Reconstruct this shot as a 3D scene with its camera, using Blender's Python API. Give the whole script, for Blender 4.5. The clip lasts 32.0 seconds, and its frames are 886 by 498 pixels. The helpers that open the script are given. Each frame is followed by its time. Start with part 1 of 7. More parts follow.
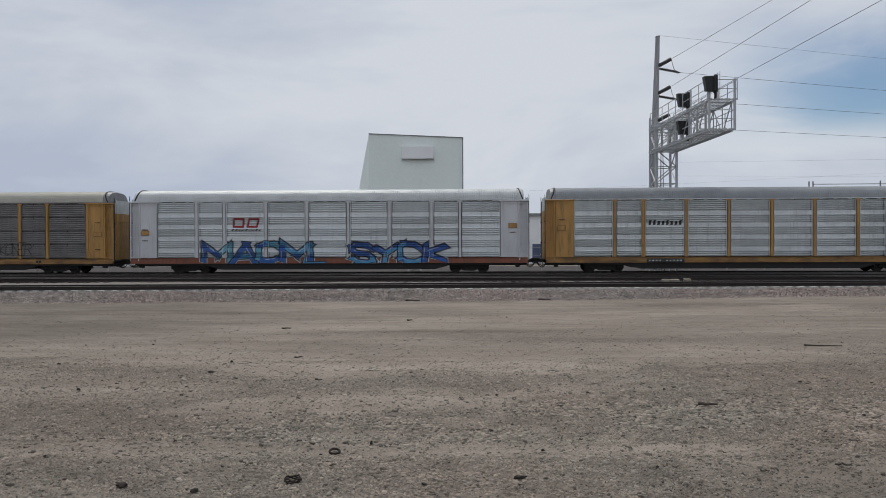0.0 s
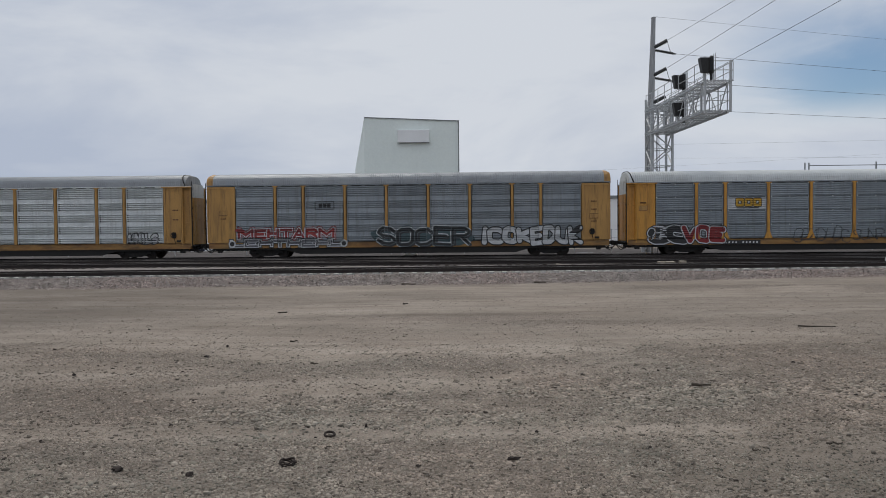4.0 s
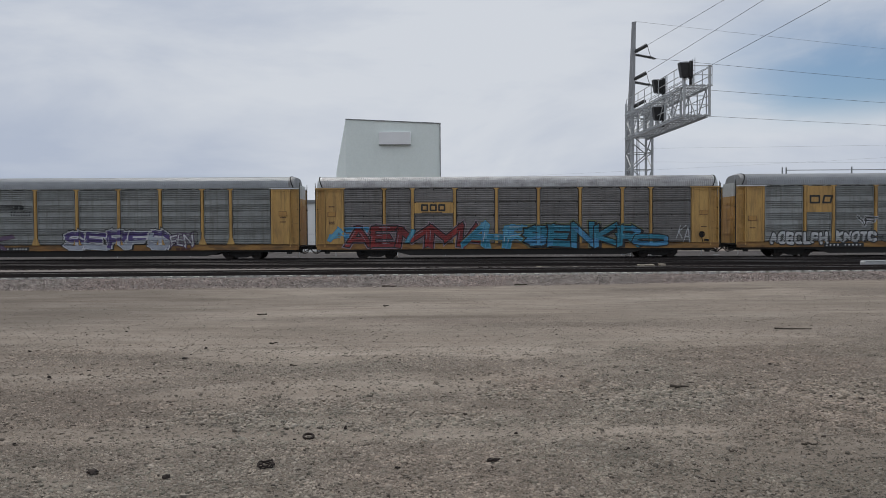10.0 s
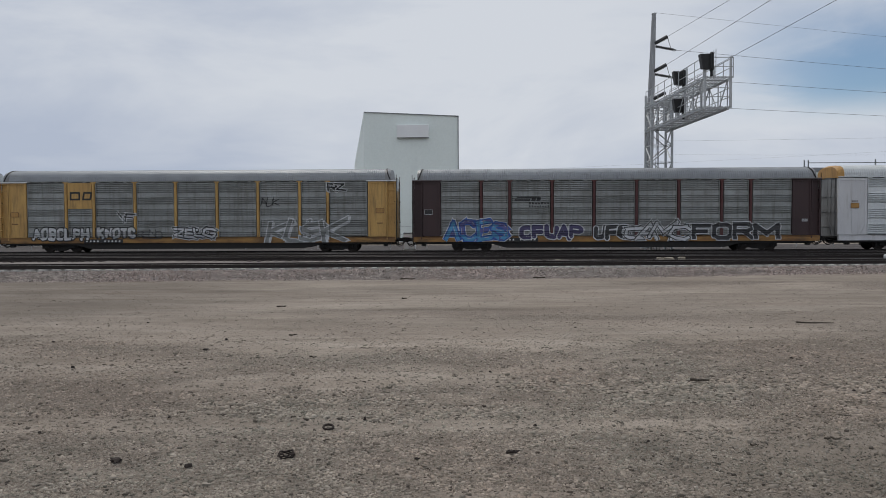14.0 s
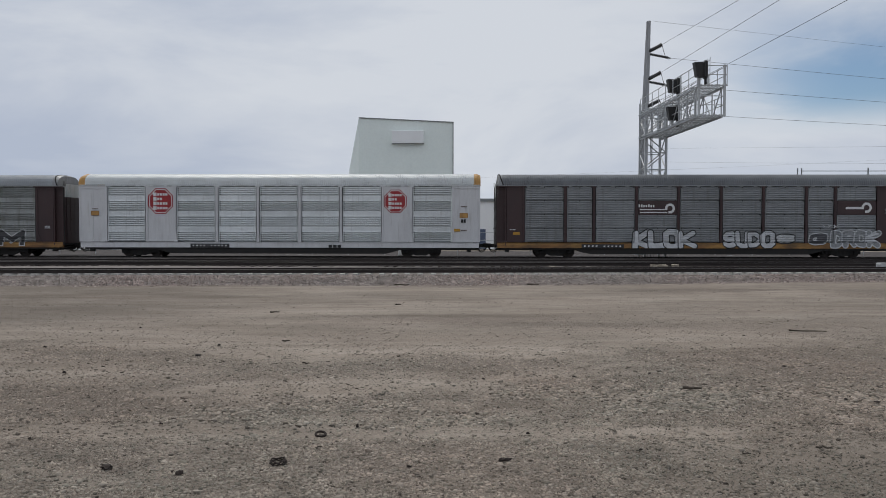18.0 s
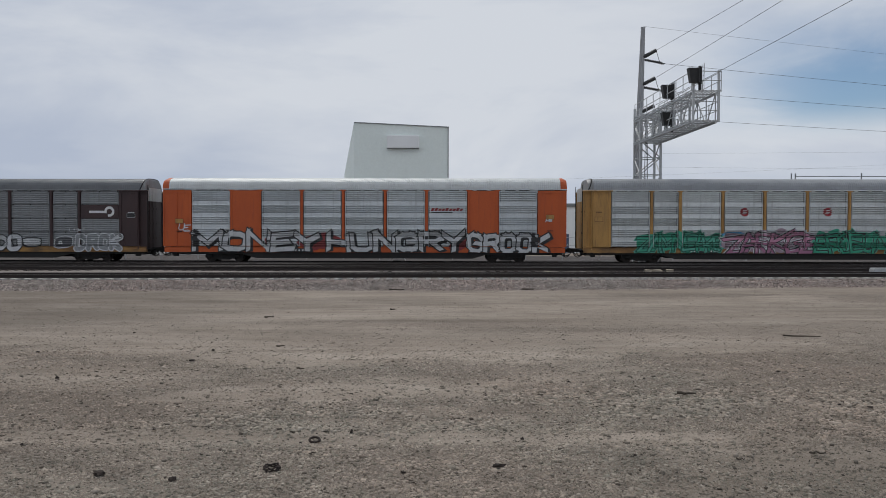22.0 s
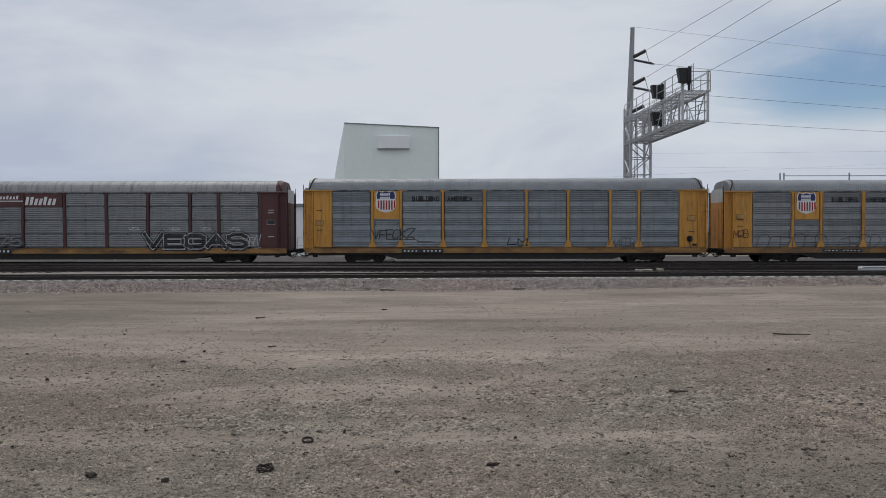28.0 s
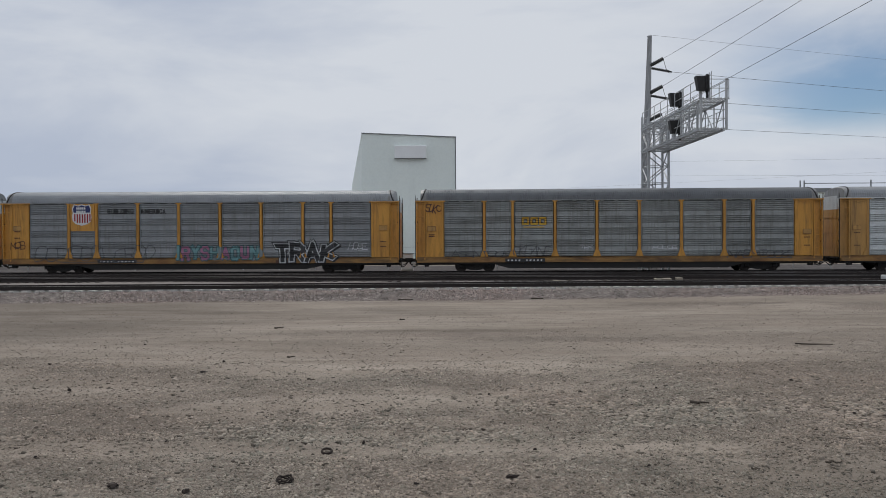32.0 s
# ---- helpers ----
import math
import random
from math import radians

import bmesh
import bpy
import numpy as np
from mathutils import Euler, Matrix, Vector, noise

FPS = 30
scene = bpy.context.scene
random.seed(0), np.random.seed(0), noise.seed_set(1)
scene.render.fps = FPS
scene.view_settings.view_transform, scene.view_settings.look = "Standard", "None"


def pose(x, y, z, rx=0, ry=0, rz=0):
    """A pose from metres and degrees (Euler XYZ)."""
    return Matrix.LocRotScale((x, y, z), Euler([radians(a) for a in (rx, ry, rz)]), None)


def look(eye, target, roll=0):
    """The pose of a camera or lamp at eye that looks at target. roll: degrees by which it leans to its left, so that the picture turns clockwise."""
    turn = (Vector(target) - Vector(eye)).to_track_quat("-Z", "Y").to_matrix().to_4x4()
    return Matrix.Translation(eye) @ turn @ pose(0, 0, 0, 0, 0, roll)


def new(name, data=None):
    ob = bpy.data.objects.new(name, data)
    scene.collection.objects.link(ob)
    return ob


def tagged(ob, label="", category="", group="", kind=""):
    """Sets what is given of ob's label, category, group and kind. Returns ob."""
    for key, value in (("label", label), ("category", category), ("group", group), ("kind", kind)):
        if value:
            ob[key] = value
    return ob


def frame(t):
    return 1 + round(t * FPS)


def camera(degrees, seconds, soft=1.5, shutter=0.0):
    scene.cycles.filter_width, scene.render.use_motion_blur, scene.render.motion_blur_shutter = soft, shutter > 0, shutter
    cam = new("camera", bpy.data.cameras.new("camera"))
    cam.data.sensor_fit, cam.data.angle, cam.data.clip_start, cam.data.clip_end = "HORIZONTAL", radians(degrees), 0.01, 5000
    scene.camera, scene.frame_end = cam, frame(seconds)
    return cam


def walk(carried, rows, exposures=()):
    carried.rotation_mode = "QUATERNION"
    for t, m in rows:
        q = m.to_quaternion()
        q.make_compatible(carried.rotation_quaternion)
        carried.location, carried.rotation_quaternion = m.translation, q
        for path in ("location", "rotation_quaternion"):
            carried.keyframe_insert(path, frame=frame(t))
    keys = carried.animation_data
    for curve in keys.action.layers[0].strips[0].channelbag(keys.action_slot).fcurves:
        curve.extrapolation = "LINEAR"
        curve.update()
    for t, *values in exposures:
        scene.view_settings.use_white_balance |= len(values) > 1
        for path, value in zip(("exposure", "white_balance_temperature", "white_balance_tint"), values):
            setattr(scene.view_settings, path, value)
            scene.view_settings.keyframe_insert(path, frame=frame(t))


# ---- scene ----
cam = camera(60.4, 32.0, soft=0.55)
EYE = 2.6


def eye_pose(x, z, yaw, pitch, roll):
    return pose(x, 0, EYE + z, 90 + pitch, 0, yaw) @ pose(0, 0, 0, 0, 0, roll)


# seconds, sideways, up, yaw, pitch, roll
PATH = [
    (0.0, -0.038, 0.015, 1.85, -0.53, -0.20), (0.5, -0.027, 0.006, 2.08, -0.70, -0.35), (1.0, -0.032, 0.012, 2.23, -0.70, -0.97),
    (1.5, -0.017, 0.010, 2.41, -0.87, -0.58), (2.0, -0.016, 0.007, 2.55, -0.94, -0.58), (2.5, 0.002, 0.018, 2.33, -1.14, -0.35),
    (3.0, 0.005, 0.005, 2.04, -1.11, -0.19), (3.5, 0.004, 0.006, 1.90, -1.77, -0.48), (5.5, 0.018, -0.002, 0.61, -1.65, -0.27),
    (6.0, 0.015, -0.007, 0.38, -1.96, -0.33), (6.5, 0.018, -0.009, -0.13, -2.07, -0.19), (7.0, 0.017, -0.009, -0.52, -1.88, -0.28),
    (7.5, 0.042, -0.023, -1.13, -1.67, -0.02), (8.0, 0.023, -0.016, -1.59, -1.88, -0.16), (8.5, 0.011, -0.009, -1.02, -1.77, -0.31),
    (9.0, 0.006, -0.006, -0.38, -1.72, -0.28), (9.5, 0.020, -0.002, 0.11, -1.72, -0.48), (10.0, 0.020, -0.004, 0.20, -1.58, -0.31),
    (10.5, 0.019, -0.013, 0.15, -1.40, -0.03), (11.0, -0.011, -0.002, 0.34, -1.22, -0.38), (11.5, -0.003, -0.010, 0.61, -0.92, -0.34),
    (12.0, -0.001, -0.013, 0.50, -1.16, -0.42), (12.5, -0.021, 0.003, 0.11, -1.15, -0.24), (13.0, -0.027, 0.004, 0.70, -1.35, 0.06),
    (13.5, -0.016, 0.013, 1.18, -1.91, -0.32), (14.0, -0.003, -0.018, 1.53, -2.09, -0.25), (14.5, 0.015, -0.014, 0.98, -2.04, -0.36),
    (15.0, 0.009, -0.011, 0.66, -2.10, -0.34), (15.5, -0.006, 0.004, 0.45, -2.07, -0.01), (17.5, -0.004, 0.002, 0.90, -1.64, 0.41),
    (18.0, 0.008, 0.000, 1.11, -1.66, 0.07), (18.5, 0.016, 0.014, 1.32, -1.80, -0.06), (19.0, 0.022, 0.007, 1.49, -1.61, 0.03),
    (19.5, 0.016, 0.004, 1.34, -1.46, 0.16), (20.0, 0.010, 0.005, 1.10, -1.38, 0.17), (20.5, 0.032, 0.000, 0.61, -1.38, 0.24),
    (21.0, 0.022, 0.006, 0.38, -1.54, 0.00), (21.5, 0.022, 0.002, 0.73, -1.39, -0.14), (22.0, 0.016, 0.009, 0.74, -1.31, 0.13),
    (22.5, 0.019, 0.010, 0.78, -1.31, -0.05), (23.0, 0.010, -0.002, 0.96, -1.18, 0.04), (23.5, 0.008, -0.011, 0.95, -1.32, 0.17),
    (24.0, 0.007, -0.011, 0.77, -1.59, 0.09), (24.5, -0.008, 0.002, 0.60, -1.24, -0.22), (25.0, -0.008, 0.002, 0.76, -1.39, -0.16),
    (25.5, -0.000, 0.002, 0.85, -1.28, -0.10), (26.0, 0.010, -0.006, 0.77, -1.08, -0.23), (26.5, 0.015, -0.012, 0.31, -1.18, 0.03),
    (28.5, -0.014, 0.001, -0.01, -1.27, -0.11), (29.0, -0.004, 0.021, -0.01, -1.21, -0.16), (29.5, -0.008, 0.019, 0.39, -1.05, -0.51),
    (30.0, -0.037, 0.024, 0.93, -0.83, -0.37), (30.5, -0.026, 0.006, 1.26, -0.64, -0.51), (31.0, -0.021, 0.001, 1.15, -0.73, -0.38),
    (31.5, -0.022, 0.012, 1.17, -0.75, -0.29), (32.0, -0.027, 0.015, 1.32, -0.58, -0.27),
]
walk(cam, [(r[0], eye_pose(*r[1:])) for r in PATH])

# seconds and metres that the train has gone
RUN = [
    (0.0, 5.44), (1.0, 18.34), (2.0, 30.94), (3.0, 43.68), (3.5, 50.15), (5.5, 75.42),
    (6.0, 81.93), (7.0, 94.78), (8.0, 107.40), (9.0, 120.15), (10.0, 132.96), (11.0, 145.66),
    (12.0, 158.46), (13.0, 171.38), (14.0, 184.41), (15.0, 197.08), (15.5, 203.37), (17.5, 228.80),
    (18.0, 235.15), (19.0, 247.82), (20.0, 260.57), (21.0, 273.11), (22.0, 285.78), (23.0, 298.35),
    (24.0, 310.75), (25.0, 323.24), (26.0, 335.61), (26.5, 341.81), (28.5, 367.12), (29.0, 373.42),
    (30.0, 385.84), (31.0, 398.42), (32.0, 411.16),
]
CAR_PITCH, FIRST_CAR = 28.39, -32.5
RAIL_Z, TRAIN_RAIL_Z, TRAIN_Y = 0.60, 0.53, 52.95

# ---- world, sun ----
SUN_EL, SUN_AZ = radians(56), radians(-28)
world = bpy.data.worlds.new("overcast_sky")
scene.world = world
world.use_nodes = True
wn, wl = world.node_tree.nodes, world.node_tree.links
wn.clear()
w_out = wn.new("ShaderNodeOutputWorld")
w_bg = wn.new("ShaderNodeBackground")
w_sky = wn.new("ShaderNodeTexSky")
w_sky.sky_type, w_sky.sun_disc = "NISHITA", False
w_sky.sun_elevation, w_sky.sun_rotation = SUN_EL, SUN_AZ
w_sky.air_density, w_sky.dust_density, w_sky.ozone_density = 1.0, 0.2, 3.0
w_co = wn.new("ShaderNodeTexCoord")
w_map = wn.new("ShaderNodeMapping")
w_map.inputs["Scale"].default_value = (1.0, 1.0, 3.2)
w_map.inputs["Rotation"].default_value = (0.0, radians(-9), 0.0)
wl.new(w_co.outputs["Generated"], w_map.inputs["Vector"])


def cloud_noise(scale, detail, rough, shift):
    m = wn.new("ShaderNodeVectorMath")
    m.operation = "ADD"
    m.inputs[1].default_value = shift
    n = wn.new("ShaderNodeTexNoise")
    n.inputs["Scale"].default_value, n.inputs["Detail"].default_value = scale, detail
    n.inputs["Roughness"].default_value, n.inputs["Distortion"].default_value = rough, 0.35
    wl.new(w_map.outputs[0], m.inputs[0])
    wl.new(m.outputs[0], n.inputs["Vector"])
    return n.outputs["Fac"]


def w_range(value, a, b, c, d):
    r = wn.new("ShaderNodeMapRange")
    r.interpolation_type = "SMOOTHSTEP"
    for k, v in zip(("From Min", "From Max", "To Min", "To Max"), (a, b, c, d)):
        r.inputs[k].default_value = v
    wl.new(value, r.inputs["Value"])
    return r.outputs[0]


def w_math(op, a, b):
    m = wn.new("ShaderNodeMath")
    m.operation = op
    for k, v in enumerate((a, b)):
        if isinstance(v, (int, float)):
            m.inputs[k].default_value = v
        else:
            wl.new(v, m.inputs[k])
    return m.outputs[0]


# the cloud sheet thins towards +x, where blue shows between streaks
w_sep = wn.new("ShaderNodeSeparateXYZ")
wl.new(w_co.outputs["Generated"], w_sep.inputs[0])
side = w_range(w_sep.outputs["X"], 0.24, 0.45, 0.0, 1.0)
low = w_range(w_sep.outputs["Z"], 0.10, 0.155, 0.0, 1.0)
high = w_range(w_sep.outputs["Z"], 0.175, 0.30, 1.0, 0.0)
tear = w_math("MULTIPLY", w_math("MULTIPLY", side, w_math("MULTIPLY", low, high)),
              w_range(cloud_noise(3.6, 6.0, 0.55, (3.1, 1.7, 0.4)), 0.34, 0.60, 0.15, 1.0))
cover = w_math("SUBTRACT", 1.0, tear)
left_dim = w_math("MULTIPLY", w_range(w_sep.outputs["X"], -0.05, -0.40, 0.0, 1.0), w_range(w_sep.outputs["Z"], 0.03, 0.15, 0.85, 0.0))
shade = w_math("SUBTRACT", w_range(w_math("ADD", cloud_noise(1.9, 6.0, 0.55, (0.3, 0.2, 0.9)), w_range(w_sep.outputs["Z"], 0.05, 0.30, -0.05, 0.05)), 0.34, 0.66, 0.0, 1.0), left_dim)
w_ramp = wn.new("ShaderNodeMix")
w_ramp.data_type = "RGBA"
w_ramp.inputs["A"].default_value = (0.43, 0.485, 0.595, 1)
w_ramp.inputs["B"].default_value = (0.625, 0.66, 0.718, 1)
bank = w_math("MULTIPLY", w_range(w_sep.outputs["X"], 0.12, 0.40, 0.0, 0.3), w_range(w_sep.outputs["Z"], 0.10, 0.17, 1.0, 0.0))
veil = w_math("MULTIPLY", w_range(w_sep.outputs["X"], -0.36, -0.14, 0.0, 0.45), w_range(w_sep.outputs["X"], 0.02, 0.22, 1.0, 0.0))
wl.new(w_math("MINIMUM", w_math("ADD", w_math("ADD", shade, bank), veil), 1.0), w_ramp.inputs["Factor"])
w_blue = wn.new("ShaderNodeVectorMath")
w_blue.operation = "SCALE"
w_blue.inputs["Scale"].default_value = 0.078
wl.new(w_sky.outputs[0], w_blue.inputs[0])
w_mix = wn.new("ShaderNodeMix")
w_mix.data_type = "RGBA"
wl.new(cover, w_mix.inputs["Factor"])
wl.new(w_blue.outputs[0], w_mix.inputs["A"])
wl.new(w_ramp.outputs["Result"], w_mix.inputs["B"])
wl.new(w_mix.outputs["Result"], w_bg.inputs["Color"])
w_bg.inputs["Strength"].default_value = 1.0
wl.new(w_bg.outputs[0], w_out.inputs["Surface"])

sun_data = bpy.data.lights.new("sun", "SUN")
sun_data.energy, sun_data.angle, sun_data.color = 1.45, radians(10), (1.0, 0.95, 0.88)
sun = new("sun", sun_data)
sun.matrix_world = look((math.sin(SUN_AZ) * 40, math.cos(SUN_AZ) * 40, 40 * math.tan(SUN_EL)), (0, 0, 0))
scene.view_settings.exposure = 0.0

# ---- materials ----
def material(name, color, rough=0.6, metal=0.0, other=None, scale=3.0, stretch=(1, 1, 1), bump=0.0, bump_scale=40.0,
             dirt=None, dirt_amount=0.0, dirt_scale=(6, 6, 0.6), speck=0.15, vary=0.0):
    """Paint or stone: colour varied at two scales, streaks of dirt, fine relief."""
    m = bpy.data.materials.new(name)
    m.use_nodes = True
    nt = m.node_tree
    n, l = nt.nodes, nt.links
    b = n["Principled BSDF"]
    b.inputs["Roughness"].default_value, b.inputs["Metallic"].default_value = rough, metal
    if rough > 0.8:
        b.inputs["Specular IOR Level"].default_value = 0.1
    co = n.new("ShaderNodeTexCoord")
    info = n.new("ShaderNodeObjectInfo")
    off = n.new("ShaderNodeVectorMath")
    off.operation = "MULTIPLY_ADD"
    off.inputs[1].default_value = (37.0, 11.0, 23.0)
    l.new(info.outputs["Random"], off.inputs[0])
    l.new(co.outputs["Object"], off.inputs[2])

    def tex(sc, st, detail):
        mp = n.new("ShaderNodeMapping")
        mp.inputs["Scale"].default_value = st
        t = n.new("ShaderNodeTexNoise")
        t.inputs["Scale"].default_value, t.inputs["Detail"].default_value = sc, detail
        t.inputs["Roughness"].default_value = 0.62
        l.new(off.outputs[0], mp.inputs[0])
        l.new(mp.outputs[0], t.inputs["Vector"])
        return t.outputs["Fac"]

    def ramp(v, a, c, lo=0.0, hi=1.0):
        r = n.new("ShaderNodeMapRange")
        for k, x in zip(("From Min", "From Max", "To Min", "To Max"), (a, c, lo, hi)):
            r.inputs[k].default_value = x
        l.new(v, r.inputs["Value"])
        return r.outputs[0]

    def mix(fac, a, c):
        x = n.new("ShaderNodeMix")
        x.data_type = "RGBA"
        for k, v in (("Factor", fac), ("A", a), ("B", c)):
            if isinstance(v, tuple):
                x.inputs[k].default_value = (*v, 1)
            else:
                l.new(v, x.inputs[k])
        return x.outputs["Result"]

    other = other or tuple(c * 0.7 for c in color)
    col = mix(ramp(tex(scale, stretch, 5), 0.3, 0.7), tuple(color), tuple(other))
    fine = ramp(tex(scale * 18, (1, 1, 1), 3), 0.2, 0.8, 1 - speck, 1 + speck)
    if vary:
        piece_tone = n.new("ShaderNodeMath")
        piece_tone.operation = "MULTIPLY"
        l.new(fine, piece_tone.inputs[0])
        l.new(ramp(info.outputs["Random"], 0.0, 1.0, 1 - vary, 1 + vary), piece_tone.inputs[1])
        fine = piece_tone.outputs[0]
    mul = n.new("ShaderNodeVectorMath")
    mul.operation = "SCALE"
    l.new(col, mul.inputs[0])
    l.new(fine, mul.inputs["Scale"])
    col = mul.outputs[0]
    if dirt:
        col = mix(ramp(tex(1.0, dirt_scale, 6), 0.62 - dirt_amount * 0.35, 0.78 - dirt_amount * 0.1, 0.0, min(1.0, dirt_amount * 1.6)), col, tuple(dirt))
    l.new(col, b.inputs["Base Color"])
    if bump:
        bp = n.new("ShaderNodeBump")
        bp.inputs["Strength"].default_value, bp.inputs["Distance"].default_value = bump, 0.02
        l.new(tex(bump_scale, (1, 1, 1), 4), bp.inputs["Height"])
        l.new(bp.outputs[0], b.inputs["Normal"])
    return m


RUST, GRIME = (0.10, 0.045, 0.022), (0.035, 0.03, 0.027)
M = {}
for key, col, oth, grime in (
        ("yellow", (0.50, 0.275, 0.075), (0.37, 0.20, 0.06), 0.36), ("yellow_pale", (0.58, 0.36, 0.115), (0.44, 0.26, 0.085), 0.36), ("maroon", (0.050, 0.024, 0.024), (0.036, 0.019, 0.02), 0.25),
        ("red_brown", (0.10, 0.030, 0.028), (0.075, 0.026, 0.025), 0.3), ("orange", (0.51, 0.094, 0.015), (0.43, 0.075, 0.014), 0.2),
        ("white", (0.62, 0.62, 0.63), (0.52, 0.52, 0.53), 0.22), ("sill_red", (0.26, 0.085, 0.045), (0.20, 0.07, 0.04), 0.4)):
    M[key] = material("paint_" + key, col, 0.55, 0.0, oth, 1.2, (1, 1, 0.35), 0.08, 60, GRIME if key != "white" else (0.2, 0.17, 0.14), grime)
for key, col, oth, grime, rough in (
        ("galv", (0.285, 0.296, 0.305), (0.205, 0.213, 0.22), 0.25, 0.5), ("galv_bright", (0.66, 0.685, 0.68), (0.50, 0.52, 0.52), 0.15, 0.48),
        ("galv_blue", (0.285, 0.312, 0.335), (0.21, 0.233, 0.255), 0.25, 0.5), ("galv_dark", (0.25, 0.238, 0.232), (0.165, 0.158, 0.154), 0.3, 0.6), ("galv_mid", (0.60, 0.635, 0.65), (0.48, 0.51, 0.525), 0.15, 0.5),
        ("galv_rust", (0.33, 0.345, 0.34), (0.215, 0.22, 0.212), 0.30, 0.6), ("galv_white", (0.68, 0.705, 0.71), (0.57, 0.595, 0.60), 0.12, 0.45)):
    M[key] = material("steel_" + key, col, rough, 0.35, oth, 0.9, (1, 1, 2.2), 0.05, 50, (0.10, 0.085, 0.07), grime + 0.08, (5, 5, 0.35), 0.15, 0.10)
for key, col, oth in (("roof_grey", (0.33, 0.345, 0.36), (0.26, 0.275, 0.29)), ("roof_light", (0.62, 0.64, 0.64), (0.52, 0.54, 0.54)),
                      ("roof_beige", (0.50, 0.49, 0.43), (0.42, 0.40, 0.34)), ("roof_patchy", (0.54, 0.54, 0.54), (0.30, 0.29, 0.29)),
                      ("roof_dark", (0.17, 0.18, 0.19), (0.125, 0.133, 0.142))):
    M[key] = material("roof_sheet_" + key, col, 0.5, 0.3, oth, 1.4 if key != "roof_patchy" else 2.4, (0.5, 1, 1), 0.05, 50, (0.14, 0.12, 0.10), 0.2, (0.5, 6, 6))
M["yellow_clean"] = material("paint_yellow_clean", (0.62, 0.305, 0.048), 0.5, 0.0, (0.50, 0.235, 0.04), 1.2, (1, 1, 0.35), 0.08, 60, (0.10, 0.05, 0.02), 0.4)
M["yellow_sill"] = material("paint_yellow_sill", (0.40, 0.222, 0.06), 0.6, 0.0, (0.19, 0.085, 0.03), 1.1, (0.6, 1, 2.5), 0.1, 60, GRIME, 0.5, (0.8, 3, 3))
M["roof_flaking"] = material("roof_sheet_flaking", (0.40, 0.40, 0.405), 0.6, 0.2, (0.33, 0.325, 0.33), 2.0, (0.8, 0.6, 1), 0.05, 50, (0.045, 0.04, 0.038), 0.42, (4.5, 0.5, 0.5))
M["black"] = material("underframe_black", (0.009, 0.0085, 0.0085), 0.75, 0.0, (0.016, 0.014, 0.012), 3, (1, 1, 1), 0.2, 30, (0.04, 0.02, 0.012), 0.15, (2, 2, 2))
M["wheel"] = material("wheel_steel", (0.014, 0.012, 0.011), 0.6, 0.5, (0.05, 0.04, 0.034), 6, (1, 1, 1), 0.1, 40)
M["door_grey"] = material("end_door_galvanised", (0.30, 0.31, 0.32), 0.5, 0.3, (0.2, 0.2, 0.2), 1.5, (1, 1, 0.3), 0.05, 40, (0.12, 0.1, 0.08), 0.4)
M["pure_white"] = material("lettering_white", (0.72, 0.72, 0.72), 0.6, 0.0, (0.6, 0.6, 0.6), 4)
M["ink"] = material("lettering_black", (0.02, 0.02, 0.022), 0.6, 0.0, (0.03, 0.03, 0.03), 4)
M["rail"] = material("rail_side_rust", (0.020, 0.015, 0.014), 0.75, 0.2, (0.034, 0.025, 0.022), 4, (0.3, 1, 1), 0.2, 40)
M["rail_head"] = material("rail_head_worn", (0.16, 0.155, 0.15), 0.42, 0.8, (0.10, 0.09, 0.085), 3, (0.2, 1, 1))
M["concrete"] = material("concrete_tie", (0.52, 0.505, 0.48), 0.85, 0.0, (0.36, 0.35, 0.33), 5, (1, 1, 1), 0.3, 60)
M["timber"] = material("creosoted_timber", (0.034, 0.029, 0.027), 0.85, 0.0, (0.085, 0.072, 0.063), 3, (0.4, 4, 4), 0.4, 40)
M["steel_grey"] = material("galvanised_signal_steel", (0.47, 0.485, 0.495), 0.5, 0.25, (0.39, 0.405, 0.415), 4, (1, 1, 1), 0.03, 30)
M["signal_black"] = material("signal_head_black", (0.012, 0.012, 0.013), 0.6, 0.0, (0.02, 0.02, 0.02), 4)
M["pole"] = material("weathered_pole", (0.40, 0.41, 0.42), 0.8, 0.0, (0.24, 0.245, 0.255), 2.5, (5, 5, 0.25), 0.35, 18, (0.13, 0.125, 0.12), 0.25, (9, 9, 0.5))
M["wire"] = material("aluminium_wire", (0.17, 0.17, 0.18), 0.6, 0.5, (0.07, 0.07, 0.07), 3)
M["insulator"] = material("polymer_insulator", (0.03, 0.03, 0.033), 0.5, 0.0, (0.05, 0.05, 0.05), 5)
M["bld_wall"] = material("painted_metal_wall", (0.82, 0.88, 0.845), 0.6, 0.0, (0.78, 0.845, 0.81), 0.25, (1, 1, 0.4), 0.02, 4, (0.5, 0.54, 0.54), 0.12, (0.5, 0.5, 0.12), 0.04)
M["bld_panel"] = material("vent_box_white", (0.86, 0.87, 0.87), 0.5, 0.0, (0.82, 0.83, 0.83), 0.6, (1, 1, 1), 0, 0, None, 0, (1, 1, 1), 0.04)
M["bld_trim"] = material("roof_trim_grey", (0.24, 0.255, 0.26), 0.6, 0.0, (0.20, 0.21, 0.215), 1)
M["glass_blue"] = material("blue_tinted_door", (0.10, 0.13, 0.20), 0.25, 0.0, (0.08, 0.10, 0.16), 2)
M["scrap"] = material("rusty_scrap", (0.022, 0.018, 0.016), 0.8, 0.3, (0.05, 0.035, 0.028), 8, (1, 1, 1), 0.3, 40)
